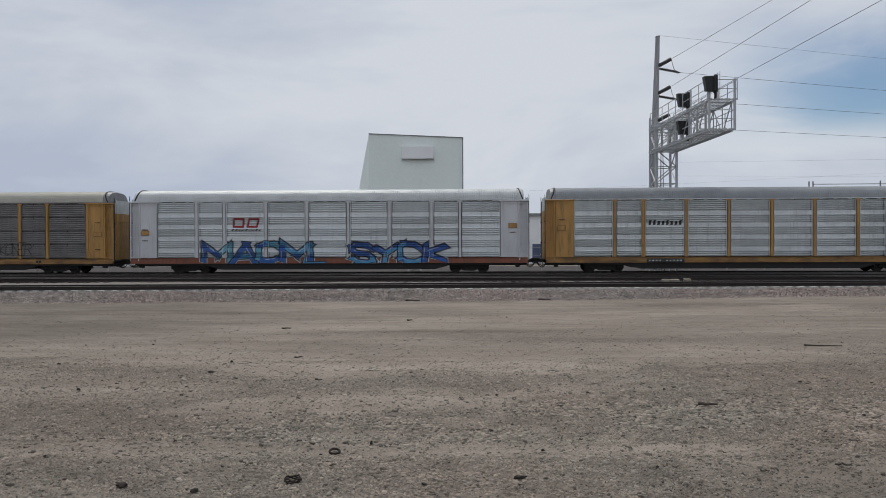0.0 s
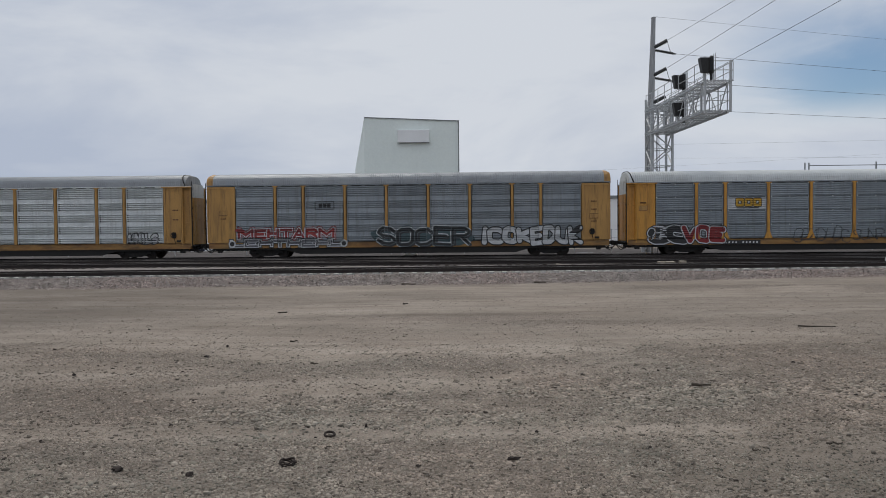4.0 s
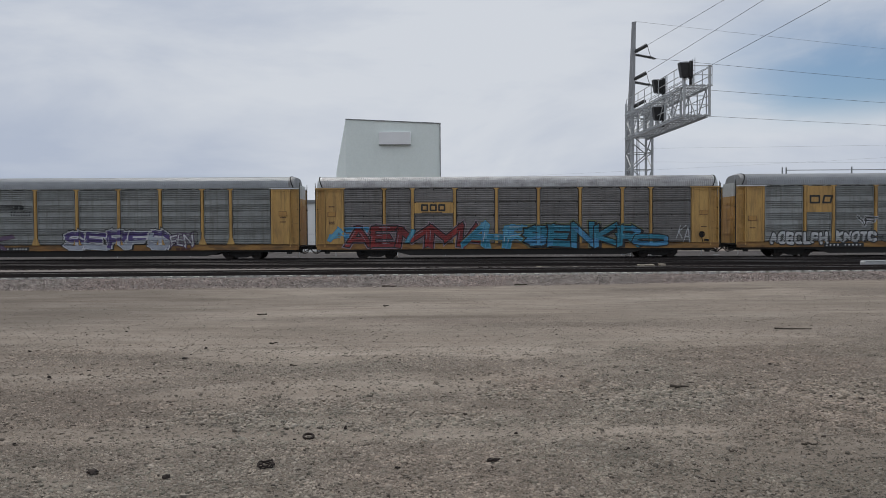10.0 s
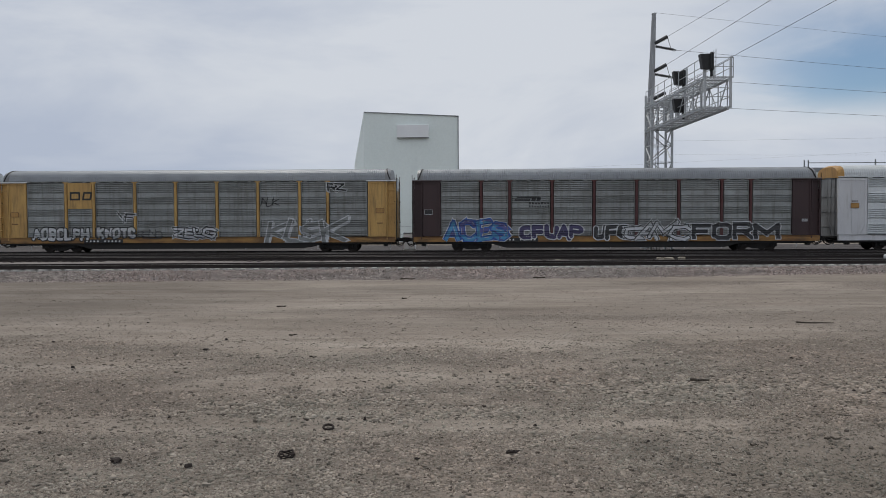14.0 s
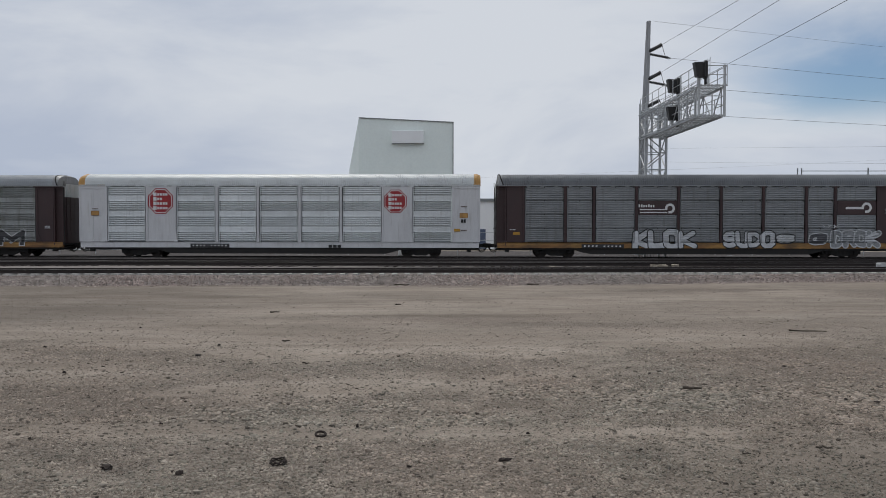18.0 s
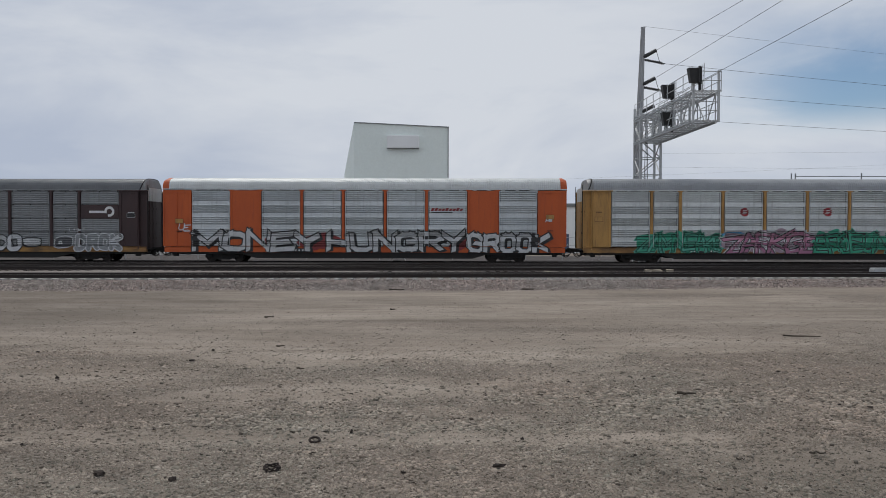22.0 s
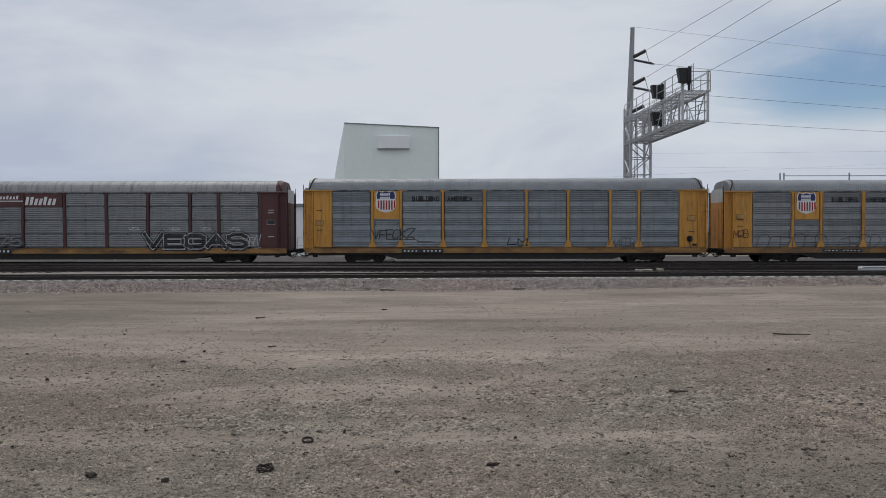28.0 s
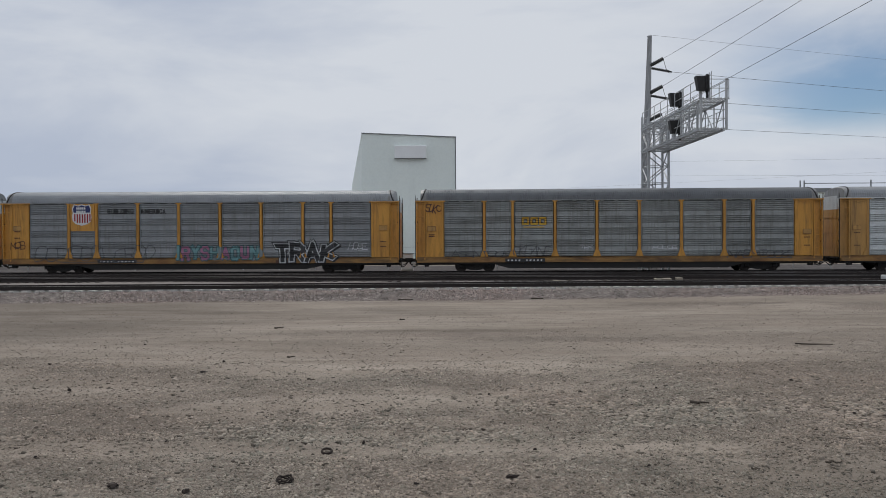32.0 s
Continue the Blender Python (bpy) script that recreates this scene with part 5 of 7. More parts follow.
def underframe_mesh():
    bm = bmesh.new()
    for s in (-1, 1):
        add_prism(bm, [(-13.3, 0.637), (13.3, 0.637), (13.3, 0.54), (8.3, 0.50), (7.3, 0.24), (-7.3, 0.24), (-8.3, 0.50), (-13.3, 0.54)], s * 1.44, s * 1.20)
    add_box(bm, -13.5, 13.5, -0.40, 0.40, 0.45, 0.80)
    for x in np.arange(-13, 13.1, 2.0):
        add_box(bm, x - 0.06, x + 0.06, -1.19, 1.19, 0.52, 0.66)
    add_box(bm, -13.5, 13.5, -1.28, 1.28, 0.80, 0.90)
    bmesh.ops.recalc_face_normals(bm, faces=bm.faces[:])
    return mesh_of("underframe", bm, [M["black"]])


def coupler_mesh():
    bm = bmesh.new()
    add_box(bm, 13.3, 13.98, -0.10, 0.10, 0.66, 0.88, bevel=0.02)
    add_box(bm, 13.95, 14.22, -0.20, 0.16, 0.62, 0.92, bevel=0.05)
    add_box(bm, 13.2, 13.5, -0.5, 0.5, 0.55, 1.02, bevel=0.03)
    return mesh_of("coupler", bm, [M["black"]])


def hose_mesh():
    bm = bmesh.new()
    for y, dip in ((-0.45, 0.42), (-0.75, 0.30)):
        pts = [Vector((13.35 + 0.85 * t, y, 0.78 - dip * math.sin(math.pi * t) - 0.05 * t)) for t in [i / 8 for i in range(9)]]
        for a, b in zip(pts, pts[1:]):
            add_rod(bm, a, b, 0.028, 6)
    add_rod(bm, (13.5, -1.35, 0.62), (13.5, -0.3, 0.72), 0.02, 5)
    return mesh_of("air_hose", bm, [M["black"]])


def step_mesh():
    bm = bmesh.new()
    for x in (13.05, 13.55):
        add_rod(bm, (x, -1.46, 0.92), (x, -1.46, 0.48), 0.014, 5)
    for z in (0.48, 0.66):
        add_rod(bm, (13.05, -1.46, z), (13.55, -1.46, z), 0.014, 5)
    return mesh_of("sill_step", bm, [M["black"]])


SILL_ME, CHORD_ME, SLOT_ME, UNDER_ME = sill_mesh(), chord_mesh(), chord_slot_mesh(), underframe_mesh()
COUPLER_ME, HOSE_ME, STEP_ME = coupler_mesh(), hose_mesh(), step_mesh()
WHEEL_R = 0.40


def wheelset_mesh():
    bm = bmesh.new()
    for s in (-1, 1):
        for y, r, t in ((0.755, WHEEL_R, 0.13), (0.70, WHEEL_R + 0.026, 0.03), (0.775, 0.11, 0.22)):
            res = bmesh.ops.create_cone(bm, cap_ends=True, segments=24, radius1=r, radius2=r, depth=t)
            bmesh.ops.transform(bm, matrix=Matrix.Translation((0, s * y, 0)) @ Matrix.Rotation(math.pi / 2, 4, "X"), verts=res["verts"])
    add_rod(bm, (0, -1.05, 0), (0, 1.05, 0), 0.075, 10)
    return mesh_of("wheelset", bm, [M["wheel"]])


def side_frame_mesh():
    bm = bmesh.new()
    top = [(-1.30, 0.26), (-1.30, 0.52), (-1.0, 0.60), (-0.55, 0.56), (-0.40, 0.64), (0.40, 0.64), (0.55, 0.56), (1.0, 0.60), (1.30, 0.52), (1.30, 0.26), (0.72, 0.30), (0.34, 0.12), (-0.34, 0.12), (-0.72, 0.30)]
    add_prism(bm, top, -1.10, -0.96)
    for x in (-0.94, 0.94):
        add_box(bm, x - 0.14, x + 0.14, -1.17, -1.102, 0.28, 0.50, bevel=0.03)
    bmesh.ops.recalc_face_normals(bm, faces=bm.faces[:])
    return mesh_of("side_frame", bm, [M["black"]])


def spring_mesh():
    bm = bmesh.new()
    for x in (-0.2, 0.0, 0.2):
        for k in range(4):
            z = 0.20 + k * 0.075
            add_rod(bm, (x, -1.03, z), (x, -1.03, z + 0.045), 0.085, 8)
    return mesh_of("spring", bm, [M["wheel"]])


def bolster_mesh():
    bm = bmesh.new()
    add_box(bm, -0.2, 0.2, -1.02, 1.02, 0.30, 0.50, bevel=0.03)
    add_rod(bm, (0, 0, 0.45), (0, 0, 0.62), 0.2, 10)
    return mesh_of("bolster", bm, [M["black"]])


WHEELSET_ME, FRAME_ME, SPRING_ME, BOLSTER_ME = wheelset_mesh(), side_frame_mesh(), spring_mesh(), bolster_mesh()
FLIP_X, FLIP_Y = Matrix.Diagonal((-1, 1, 1, 1)), Matrix.Diagonal((1, -1, 1, 1))
MIRRORED = {}


def mirrored(me, sx, sy):
    """The mesh as seen in a mirror across x and y, faces kept outwards."""
    if sx > 0 and sy > 0:
        return me
    key = (me.name, sx, sy)
    if key not in MIRRORED:
        bm = bmesh.new()
        bm.from_mesh(me)
        bmesh.ops.transform(bm, matrix=Matrix.Diagonal((sx, sy, 1, 1)), verts=bm.verts)
        if sx * sy < 0:
            bmesh.ops.reverse_faces(bm, faces=bm.faces)
        MIRRORED[key] = mesh_of(me.name.split(".")[0], bm, list(me.materials))
    return MIRRORED[key]


CARS, WHEELSETS, CAR, LOOK, SIDE_PAINT = [], [], {}, {}, {}


def autorack(key, label, paint, panel, roof, kind, round_end=False, sill=None, hood="door_grey", hood_left=None, flare=False, covers=(), posts=None, chord=None):
    """A covered car carrier: ribbed sides between posts, corrugated roof, folding end doors, two trucks."""
    car = new("autorack_railcar")
    tagged(car, label, "railcar", "cars of the moving train")
    p, s = M[paint], M[sill or ("yellow_sill" if paint.startswith("yellow") else paint)]
    put("underframe", UNDER_ME, car)
    long_hood = round_end or key in "EGK"
    put("roof", ROOF_ME if long_hood else ROOF_SHORT_ME, car, None, M[roof])
    for sy in (1, -1):
        put("side_sill", mirrored(SILL_ME, 1, sy), car, None, s)
        put("top_chord", mirrored(CHORD_ME, 1, sy), car, None, M[chord or panel])
        edges = [-PANEL_END] + list(POSTS) + [PANEL_END]
        for k, (a, b) in enumerate(zip(edges, edges[1:])):
            w = b - a - (0.27 if 0 < k < 8 else 0.17)
            mid = (a + b) / 2 + (-0.05 if k == 0 else 0.05 if k == 8 else 0)
            full = dict(covers).get(k) if sy > 0 else None
            if full and full[0] <= PANEL_LOW and full[1] >= PANEL_TOP:
                put("cover_panel", flat_panel_mesh(w + 0.2, *full), car, pose(mid, 0, 0), p)
                continue
            put("side_panel", mirrored(panel_mesh(kind, w), 1, sy), car, pose(mid, 0, 0), M[panel])
            if full:
                put("cover_panel", flat_panel_mesh(w + 0.08, *full), car, pose(mid, -0.012, 0), p)
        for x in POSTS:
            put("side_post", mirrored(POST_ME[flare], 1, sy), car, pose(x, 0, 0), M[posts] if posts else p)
        for sx in (1, -1):
            put("end_panel", mirrored(END_ME[round_end], sx, sy), car, None, p)
            if not round_end:
                put("ladder", mirrored(LADDER_ME, sx, sy), car, None, p)
                put("eave_lip", mirrored(LIP_ME, sx, sy), car, None, M["pure_white" if key in "FH" else paint])
                put("door_edge", mirrored(DOOR_EDGE_ME, sx, sy), car)
            put("end_door", mirrored(DOOR_ME, sx, sy), car, None, M["door_grey"] if paint in ("white", "orange") or round_end else p)
            put("door_head", mirrored(DOOR_HEAD_ME, sx, sy), car, None, M["door_grey"] if round_end else M["roof_light"])
            put("sill_step", mirrored(STEP_ME, sx, sy), car)
    put("vent_strip", SLOT_ME, car)
    if key in "CDGOR":
        put("hand_brake", BRAKE_ME, car, None, None, "black hand brake wheel with a greasy gear case")
    for sx in (1, -1):
        put("roof_hood", mirrored(HOOD_ROUND_ME if round_end else HOOD_ME if long_hood else HOOD_SHORT_ME, sx, 1), car, None, M[hood_left if sx < 0 and hood_left else hood])
        if not round_end:
            put("roof_edge_strip", mirrored(HOOD_TRIM_ME if long_hood else HOOD_TRIM_SHORT_ME, sx, 1), car)
        put("coupler", mirrored(COUPLER_ME, sx, 1), car)
        put("air_hose", mirrored(HOSE_ME, sx, 1), car)
        for name, me in (("uncoupling_lever", LEVER_ME), ("crossover_step", CROSSOVER_ME), ("stirrup", STIRRUP_ME), ("valve_box", VALVE_ME)):
            put(name, mirrored(me, sx, 1), car)
        truck = put("truck", BOLSTER_ME, car, pose(sx * 9.62, 0, 0), None, "dark four-wheeled truck")
        for sy in (1, -1):
            put("side_frame", mirrored(FRAME_ME, 1, sy), truck)
            put("spring", mirrored(SPRING_ME, 1, sy), truck)
        for dx in (-0.94, 0.94):
            ws = put("wheelset", WHEELSET_ME, truck, pose(dx, 0, WHEEL_R))
            WHEELSETS.append((ws, len(CARS), sx * 9.62, dx))
    CARS.append(car)
    CAR[key], LOOK[key], SIDE_PAINT[key] = car, (kind, dict(covers)), panel


autorack("A", "tan-yellow covered railcar with dark grey ribbed sides", "yellow", "galv_dark", "roof_beige", "rows")
autorack("B", "silver-white covered railcar with blue graffiti", "white", "galv_white", "roof_light", "bands", sill="sill_red", hood="roof_light")
autorack("C", "yellow covered railcar with bright galvanised ribbed sides", "yellow", "galv_bright", "roof_grey", "bands")
autorack("D", "yellow covered railcar with blue-grey sides and red graffiti", "yellow", "galv_blue", "roof_grey", "bands_soft", True, hood="yellow")
autorack("E", "yellow covered railcar with grey sides and red and black graffiti", "yellow_clean", "galv_blue", "roof_light", "rows_pale", hood="roof_light", flare=True)
autorack("F", "yellow covered railcar with rusty grey sides and purple graffiti", "yellow_pale", "galv_rust", "roof_grey", "bands_soft", flare=True)
autorack("G", "yellow covered railcar with dark sides and red and blue graffiti", "yellow_pale", "galv_dark", "roof_patchy", "rows", hood="roof_light", covers=[(2, (3.05, 3.775))])
autorack("H", "yellow covered railcar with grey sides and white graffiti", "yellow_pale", "galv_rust", "roof_grey", "bands_soft", covers=[(1, (2.95, 4.69))])
autorack("I", "dark maroon covered railcar with grey sides and purple graffiti", "maroon", "galv_rust", "roof_grey", "bands_soft", posts="red_brown", sill="yellow_sill")
autorack("J", "white covered railcar with two red round-cornered signs", "white", "galv_white", "roof_light", "wide", True, hood="yellow", covers=[(1, (1.03, 4.69)), (7, (1.03, 4.69))])
autorack("K", "dark brown covered railcar with grey sides and white graffiti", "maroon", "galv", "roof_dark", "rows", sill="yellow_sill", covers=[(3, (2.86, 3.775)), (8, (2.86, 3.775))])
autorack("L", "orange covered railcar with galvanised sides and white graffiti", "orange", "galv_mid", "roof_light", "bands", True, hood="orange", covers=[(1, (1.03, 4.69)), (7, (1.03, 4.69))])
autorack("M", "yellow covered railcar with bright sides and green and pink graffiti", "yellow", "galv_bright", "roof_grey", "bands")
autorack("N", "red-brown covered railcar with grey sides under a streaked grey roof", "red_brown", "galv", "roof_flaking", "rows", sill="yellow_sill", covers=[(2, (3.775, 4.69)), (3, (3.775, 4.69))], hood="red_brown")
autorack("O", "yellow covered railcar with grey sides and a shield emblem", "yellow_clean", "galv_blue", "roof_grey", "bands_soft", covers=[(1, (2.86, 4.69))], flare=True)
autorack("P", "yellow covered railcar with grey sides and turquoise graffiti", "yellow_clean", "galv", "roof_grey", "bands_soft", covers=[(1, (2.86, 4.69))], flare=True)
autorack("Q", "yellow covered railcar with brownish-grey ribbed sides", "yellow_clean", "galv_rust", "roof_dark", "bands_soft", flare=True)
autorack("R", "yellow covered railcar with pale ribbed sides", "yellow", "galv_bright", "roof_grey", "bands")



# ---- paint on the cars: graffiti, emblems, numbers ----
for key, col in (("spray_blue", (0.09, 0.32, 0.56)), ("spray_deep", (0.03, 0.11, 0.40)), ("spray_white", (0.62, 0.63, 0.65)), ("spray_silver", (0.58, 0.59, 0.60)),
                 ("spray_red", (0.33, 0.035, 0.03)), ("spray_crimson", (0.26, 0.02, 0.022)), ("spray_red_dull", (0.25, 0.034, 0.036)), ("spray_grey", (0.10, 0.10, 0.11)), ("spray_dark", (0.04, 0.04, 0.043)),
                 ("spray_teal_grey", (0.13, 0.16, 0.17)), ("spray_mauve", (0.19, 0.13, 0.19)), ("spray_mauve_dark", (0.10, 0.06, 0.09)), ("spray_purple", (0.085, 0.055, 0.20)),
                 ("spray_teal", (0.035, 0.25, 0.37)), ("spray_sky", (0.14, 0.42, 0.58)), ("spray_violet", (0.12, 0.12, 0.33)), ("spray_violet_dark", (0.07, 0.06, 0.14)),
                 ("spray_green", (0.035, 0.36, 0.22)), ("spray_green_dark", (0.008, 0.09, 0.06)), ("spray_green_light", (0.10, 0.42, 0.31)), ("spray_pink", (0.55, 0.25, 0.36)), ("spray_lilac", (0.42, 0.45, 0.52)), ("spray_pale_pink", (0.38, 0.28, 0.33)),
                 ("spray_aqua", (0.17, 0.35, 0.36)), ("logo_red", (0.36, 0.025, 0.03)), ("logo_yellow", (0.50, 0.27, 0.03)), ("logo_orange", (0.42, 0.12, 0.05)),
                 ("logo_blue", (0.02, 0.03, 0.14)), ("mark_brown", (0.09, 0.035, 0.02)), ("logo_gold", (0.62, 0.36, 0.03)),
                 ("spray_moss", (0.20, 0.22, 0.11)), ("spray_teal_dull", (0.06, 0.10, 0.11)), ("spray_purple_dull", (0.12, 0.075, 0.14)), ("spray_rose", (0.42, 0.17, 0.28)),
                 ("spray_aqua_dark", (0.05, 0.13, 0.14)), ("spray_aqua_dull", (0.22, 0.25, 0.26))):
    M[key] = material("paint_" + key, col, 0.5, 0.0, tuple(c * 0.72 for c in col), 2.2, (1, 1, 1.6), 0.0, 1, GRIME, 0.18, (3, 3, 1))

FACE = {}


def side_depth(x, z, kind, covers):
    """How far the side stands out at x and z."""
    if z < 1.0:
        return 1.556
    if abs(x) > PANEL_END:
        return 1.532
    if min(abs(x - p) for p in POSTS) < 0.118:
        return 1.548
    bay = sum(1 for p in POSTS if x > p)
    if bay in covers and covers[bay][0] <= z <= covers[bay][1]:
        return OUT + 0.028
    prof = FACE.setdefault(kind, (np.array([a for a, _ in RIBS[kind]]), np.array([b for _, b in RIBS[kind]])))
    return float(np.interp(z, prof[0], prof[1])) + 0.002


def lay(name, loops, mat, car_key, parent, label="", lift=0.004, step=0.0006):
    """Flat shapes in x and z, laid over ribs, posts and sill like paint. loops: bmeshes or lists of outlines."""
    kind, covers = LOOK[car_key]
    verts, faces = [], []
    for k, shape in enumerate(loops):
        if isinstance(shape, list):
            bm = bmesh.new()
            bm.faces.new([bm.verts.new((x, 0, z)) for x, z in shape])
        else:
            bm = shape
        if not bm.faces:
            bm.free()
            continue
        for v in bm.verts:
            v.co.z = min(max(v.co.z, 0.645), 4.68)
        zs = [v.co.z for v in bm.verts]
        xs = [v.co.x for v in bm.verts]
        cuts = [((0, 0, z), (0, 0, 1)) for z, _ in RIBS[kind] if min(zs) < z < max(zs)] + [((0, 0, z), (0, 0, 1)) for z in (0.992, 1.008) if min(zs) < z < max(zs)]
        cuts += [((x, 0, 0), (1, 0, 0)) for p in POSTS for x in (p - 0.122, p - 0.112, p + 0.112, p + 0.122) if min(xs) < x < max(xs)]
        for co, no in cuts:
            bmesh.ops.bisect_plane(bm, geom=bm.verts[:] + bm.edges[:] + bm.faces[:], plane_co=co, plane_no=no, dist=1e-5)
        base = len(verts)
        bm.verts.index_update()
        verts.extend((v.co.x, -side_depth(v.co.x, v.co.z, kind, covers) - lift - (step[k] if isinstance(step, list) else step * k), v.co.z) for v in bm.verts)
        faces.extend([base + v.index for v in f.verts] for f in bm.faces)
        bm.free()
    ob = put(name, raw_mesh(name, verts, faces, [mat]), parent, None, None, label)
    return tagged(ob, kind="stuff" if len(loops) > 1 and name in ("bar", "stroke", "stripe", "tag", "fill", "edge", "cloud", "graffiti", "backing", "tone", "fleck", "emblem", "lettering") else "")


GLYPH = {}


def glyph(ch, fat):
    """A letter of the built-in font, made fatter, as a flat mesh in the unit box."""
    key = (ch, fat)
    if key not in GLYPH:
        out = []
        for f in (0.0, fat):
            cu = bpy.data.curves.new("letter", "FONT")
            cu.body, cu.offset, cu.resolution_u, cu.fill_mode = ch, f, 3, "FRONT"
            ob = new("letter", cu)
            me = bpy.data.meshes.new_from_object(ob)
            out.append(([tuple(v.co[:2]) for v in me.vertices], [tuple(p.vertices) for p in me.polygons]))
            bpy.data.objects.remove(ob)
            bpy.data.curves.remove(cu)
            bpy.data.meshes.remove(me)
        xy = np.array(out[0][0])
        lo, hi = xy.min(0), xy.max(0)
        GLYPH[key] = ((np.array(out[1][0]) - lo) / (hi - lo), out[1][1])
    return GLYPH[key]


def letter_shape(ch, fat, x0, x1, z0, z1, lean, tilt, wave):
    pts, polys = glyph(ch, fat)
    bm = bmesh.new()
    vs = []
    for u, v in pts:
        x = x0 + (x1 - x0) * u + lean * (v - 0.5) * (z1 - z0)
        z = z0 + (z1 - z0) * v + tilt * (u - 0.5) * (x1 - x0) + wave * math.sin(3.0 * u + 5 * v)
        vs.append(bm.verts.new((x, 0, z)))
    for p in polys:
        try:
            bm.faces.new([vs[i] for i in p])
        except ValueError:
            pass
    return bm


def word_shapes(text, fat, x0, x1, z0, z1, seed, wild=1.0, overlap=0.12):
    rs = random.Random(seed)
    wide = [0.62 if c == "I" else 1.25 if c in "MW" else 1.0 for c in text]
    unit = (x1 - x0) / sum(wide)
    out, x = [], x0
    for c, w in zip(text, wide):
        o = overlap * unit * 0.5
        out.append(letter_shape(c, fat, x + 0.06 * unit - o, x + w * unit - 0.06 * unit + o, z0 + rs.uniform(0, 0.08) * wild * (z1 - z0), z1 - rs.uniform(0, 0.10) * wild * (z1 - z0),
                                rs.uniform(-0.12, 0.16) * wild, rs.uniform(-0.06, 0.06) * wild, 0.02 * wild))
        x += w * unit
    return out


LAYER = {}


def layer(key):
    """Each new piece of paint on a car lies a little over the one before."""
    LAYER[key] = LAYER.get(key, -1) + 1
    return 0.004 + 0.009 * (LAYER[key] % 7)


def words(key, x0, x1, z0, z1, text, ink):
    lay("lettering", word_shapes(text, 0.055, x0, x1, z0, z1, 1, 0.0, -0.12), M[ink], key, CAR[key], "black block lettering " + text, 0.005)


def blob(cx, cz, rx, rz, wob, rs, n=22):
    ph = [rs.uniform(0, 6.28) for _ in range(3)]
    return [(cx + rx * math.cos(a) * (1 + wob * math.sin(2 * a + ph[0]) + wob * 0.6 * math.sin(3 * a + ph[1])),
             cz + rz * math.sin(a) * (1 + wob * math.sin(2 * a + ph[2]))) for a in [2 * math.pi * i / n for i in range(n)]]


# hand-style letters: strokes on a grid four wide and six high
FONT = {"A": "00 26 40,12 32", "B": "00 06 36 45 33 03,33 42 30 00", "C": "45 36 16 05 01 10 30 41", "D": "00 06 26 44 42 20 00", "E": "40 00 06 46,03 33",
        "F": "00 06 46,03 33", "G": "45 36 16 05 01 10 30 41 43 23", "H": "00 06,40 46,03 43", "I": "20 26", "K": "00 06,46 03 40", "L": "06 00 40",
        "M": "00 06 22 46 40", "N": "00 06 40 46", "O": "10 01 05 16 36 45 41 30 10", "P": "00 06 36 45 44 33 03", "R": "00 06 36 45 44 33 03,23 40",
        "S": "01 10 30 41 42 33 13 04 05 16 36 45", "T": "20 26,06 46", "U": "06 01 10 30 41 46", "V": "06 20 46", "Y": "06 23 46,23 20", "Z": "06 46 00 40"}


def strokes_of(ch):
    return [[(int(p[0]) / 4, int(p[1]) / 6) for p in line.split()] for line in FONT[ch].split(",")]


def bar_shape(a, b, w, round_end, cut):
    """A thick stroke from a to b with round or slanted ends."""
    d = Vector((b[0] - a[0], b[1] - a[1]))
    d = d.normalized() if d.length > 1e-3 else Vector((1, 0))
    n = Vector((-d.y, d.x))
    a, b = Vector(a), Vector(b)
    if round_end:
        out = []
        for c, s in ((b, 1), (a, -1)):
            for k in range(7):
                g = math.pi * (k / 6 - 0.5)
                q = c + d * (s * math.cos(g) * w) + n * (s * math.sin(g) * w)
                out.append((q.x, q.y))
        return out
    q = [a - d * w * (1 + cut) - n * w, b + d * w * (1 - cut) - n * w, b + d * w * (1 + cut) + n * w, a - d * w * (1 - cut) + n * w]
    return [(p.x, p.y) for p in q]


# round strokes, stroke width, rim, lean, overlap of the letters
STYLES = {"bubble": (True, 0.128, 0.072, 0.10, 0.22), "block": (False, 0.092, 0.075, 0.14, 0.08), "wild": (False, 0.075, 0.062, 0.40, 0.50), "square": (False, 0.095, 0.055, 0.03, 0.04), "thin": (True, 0.06, 0.035, 0.10, 0.0)}


def as_flat(outline):
    bm = bmesh.new()
    bm.faces.new([bm.verts.new((x, 0, z)) for x, z in outline])
    return bm


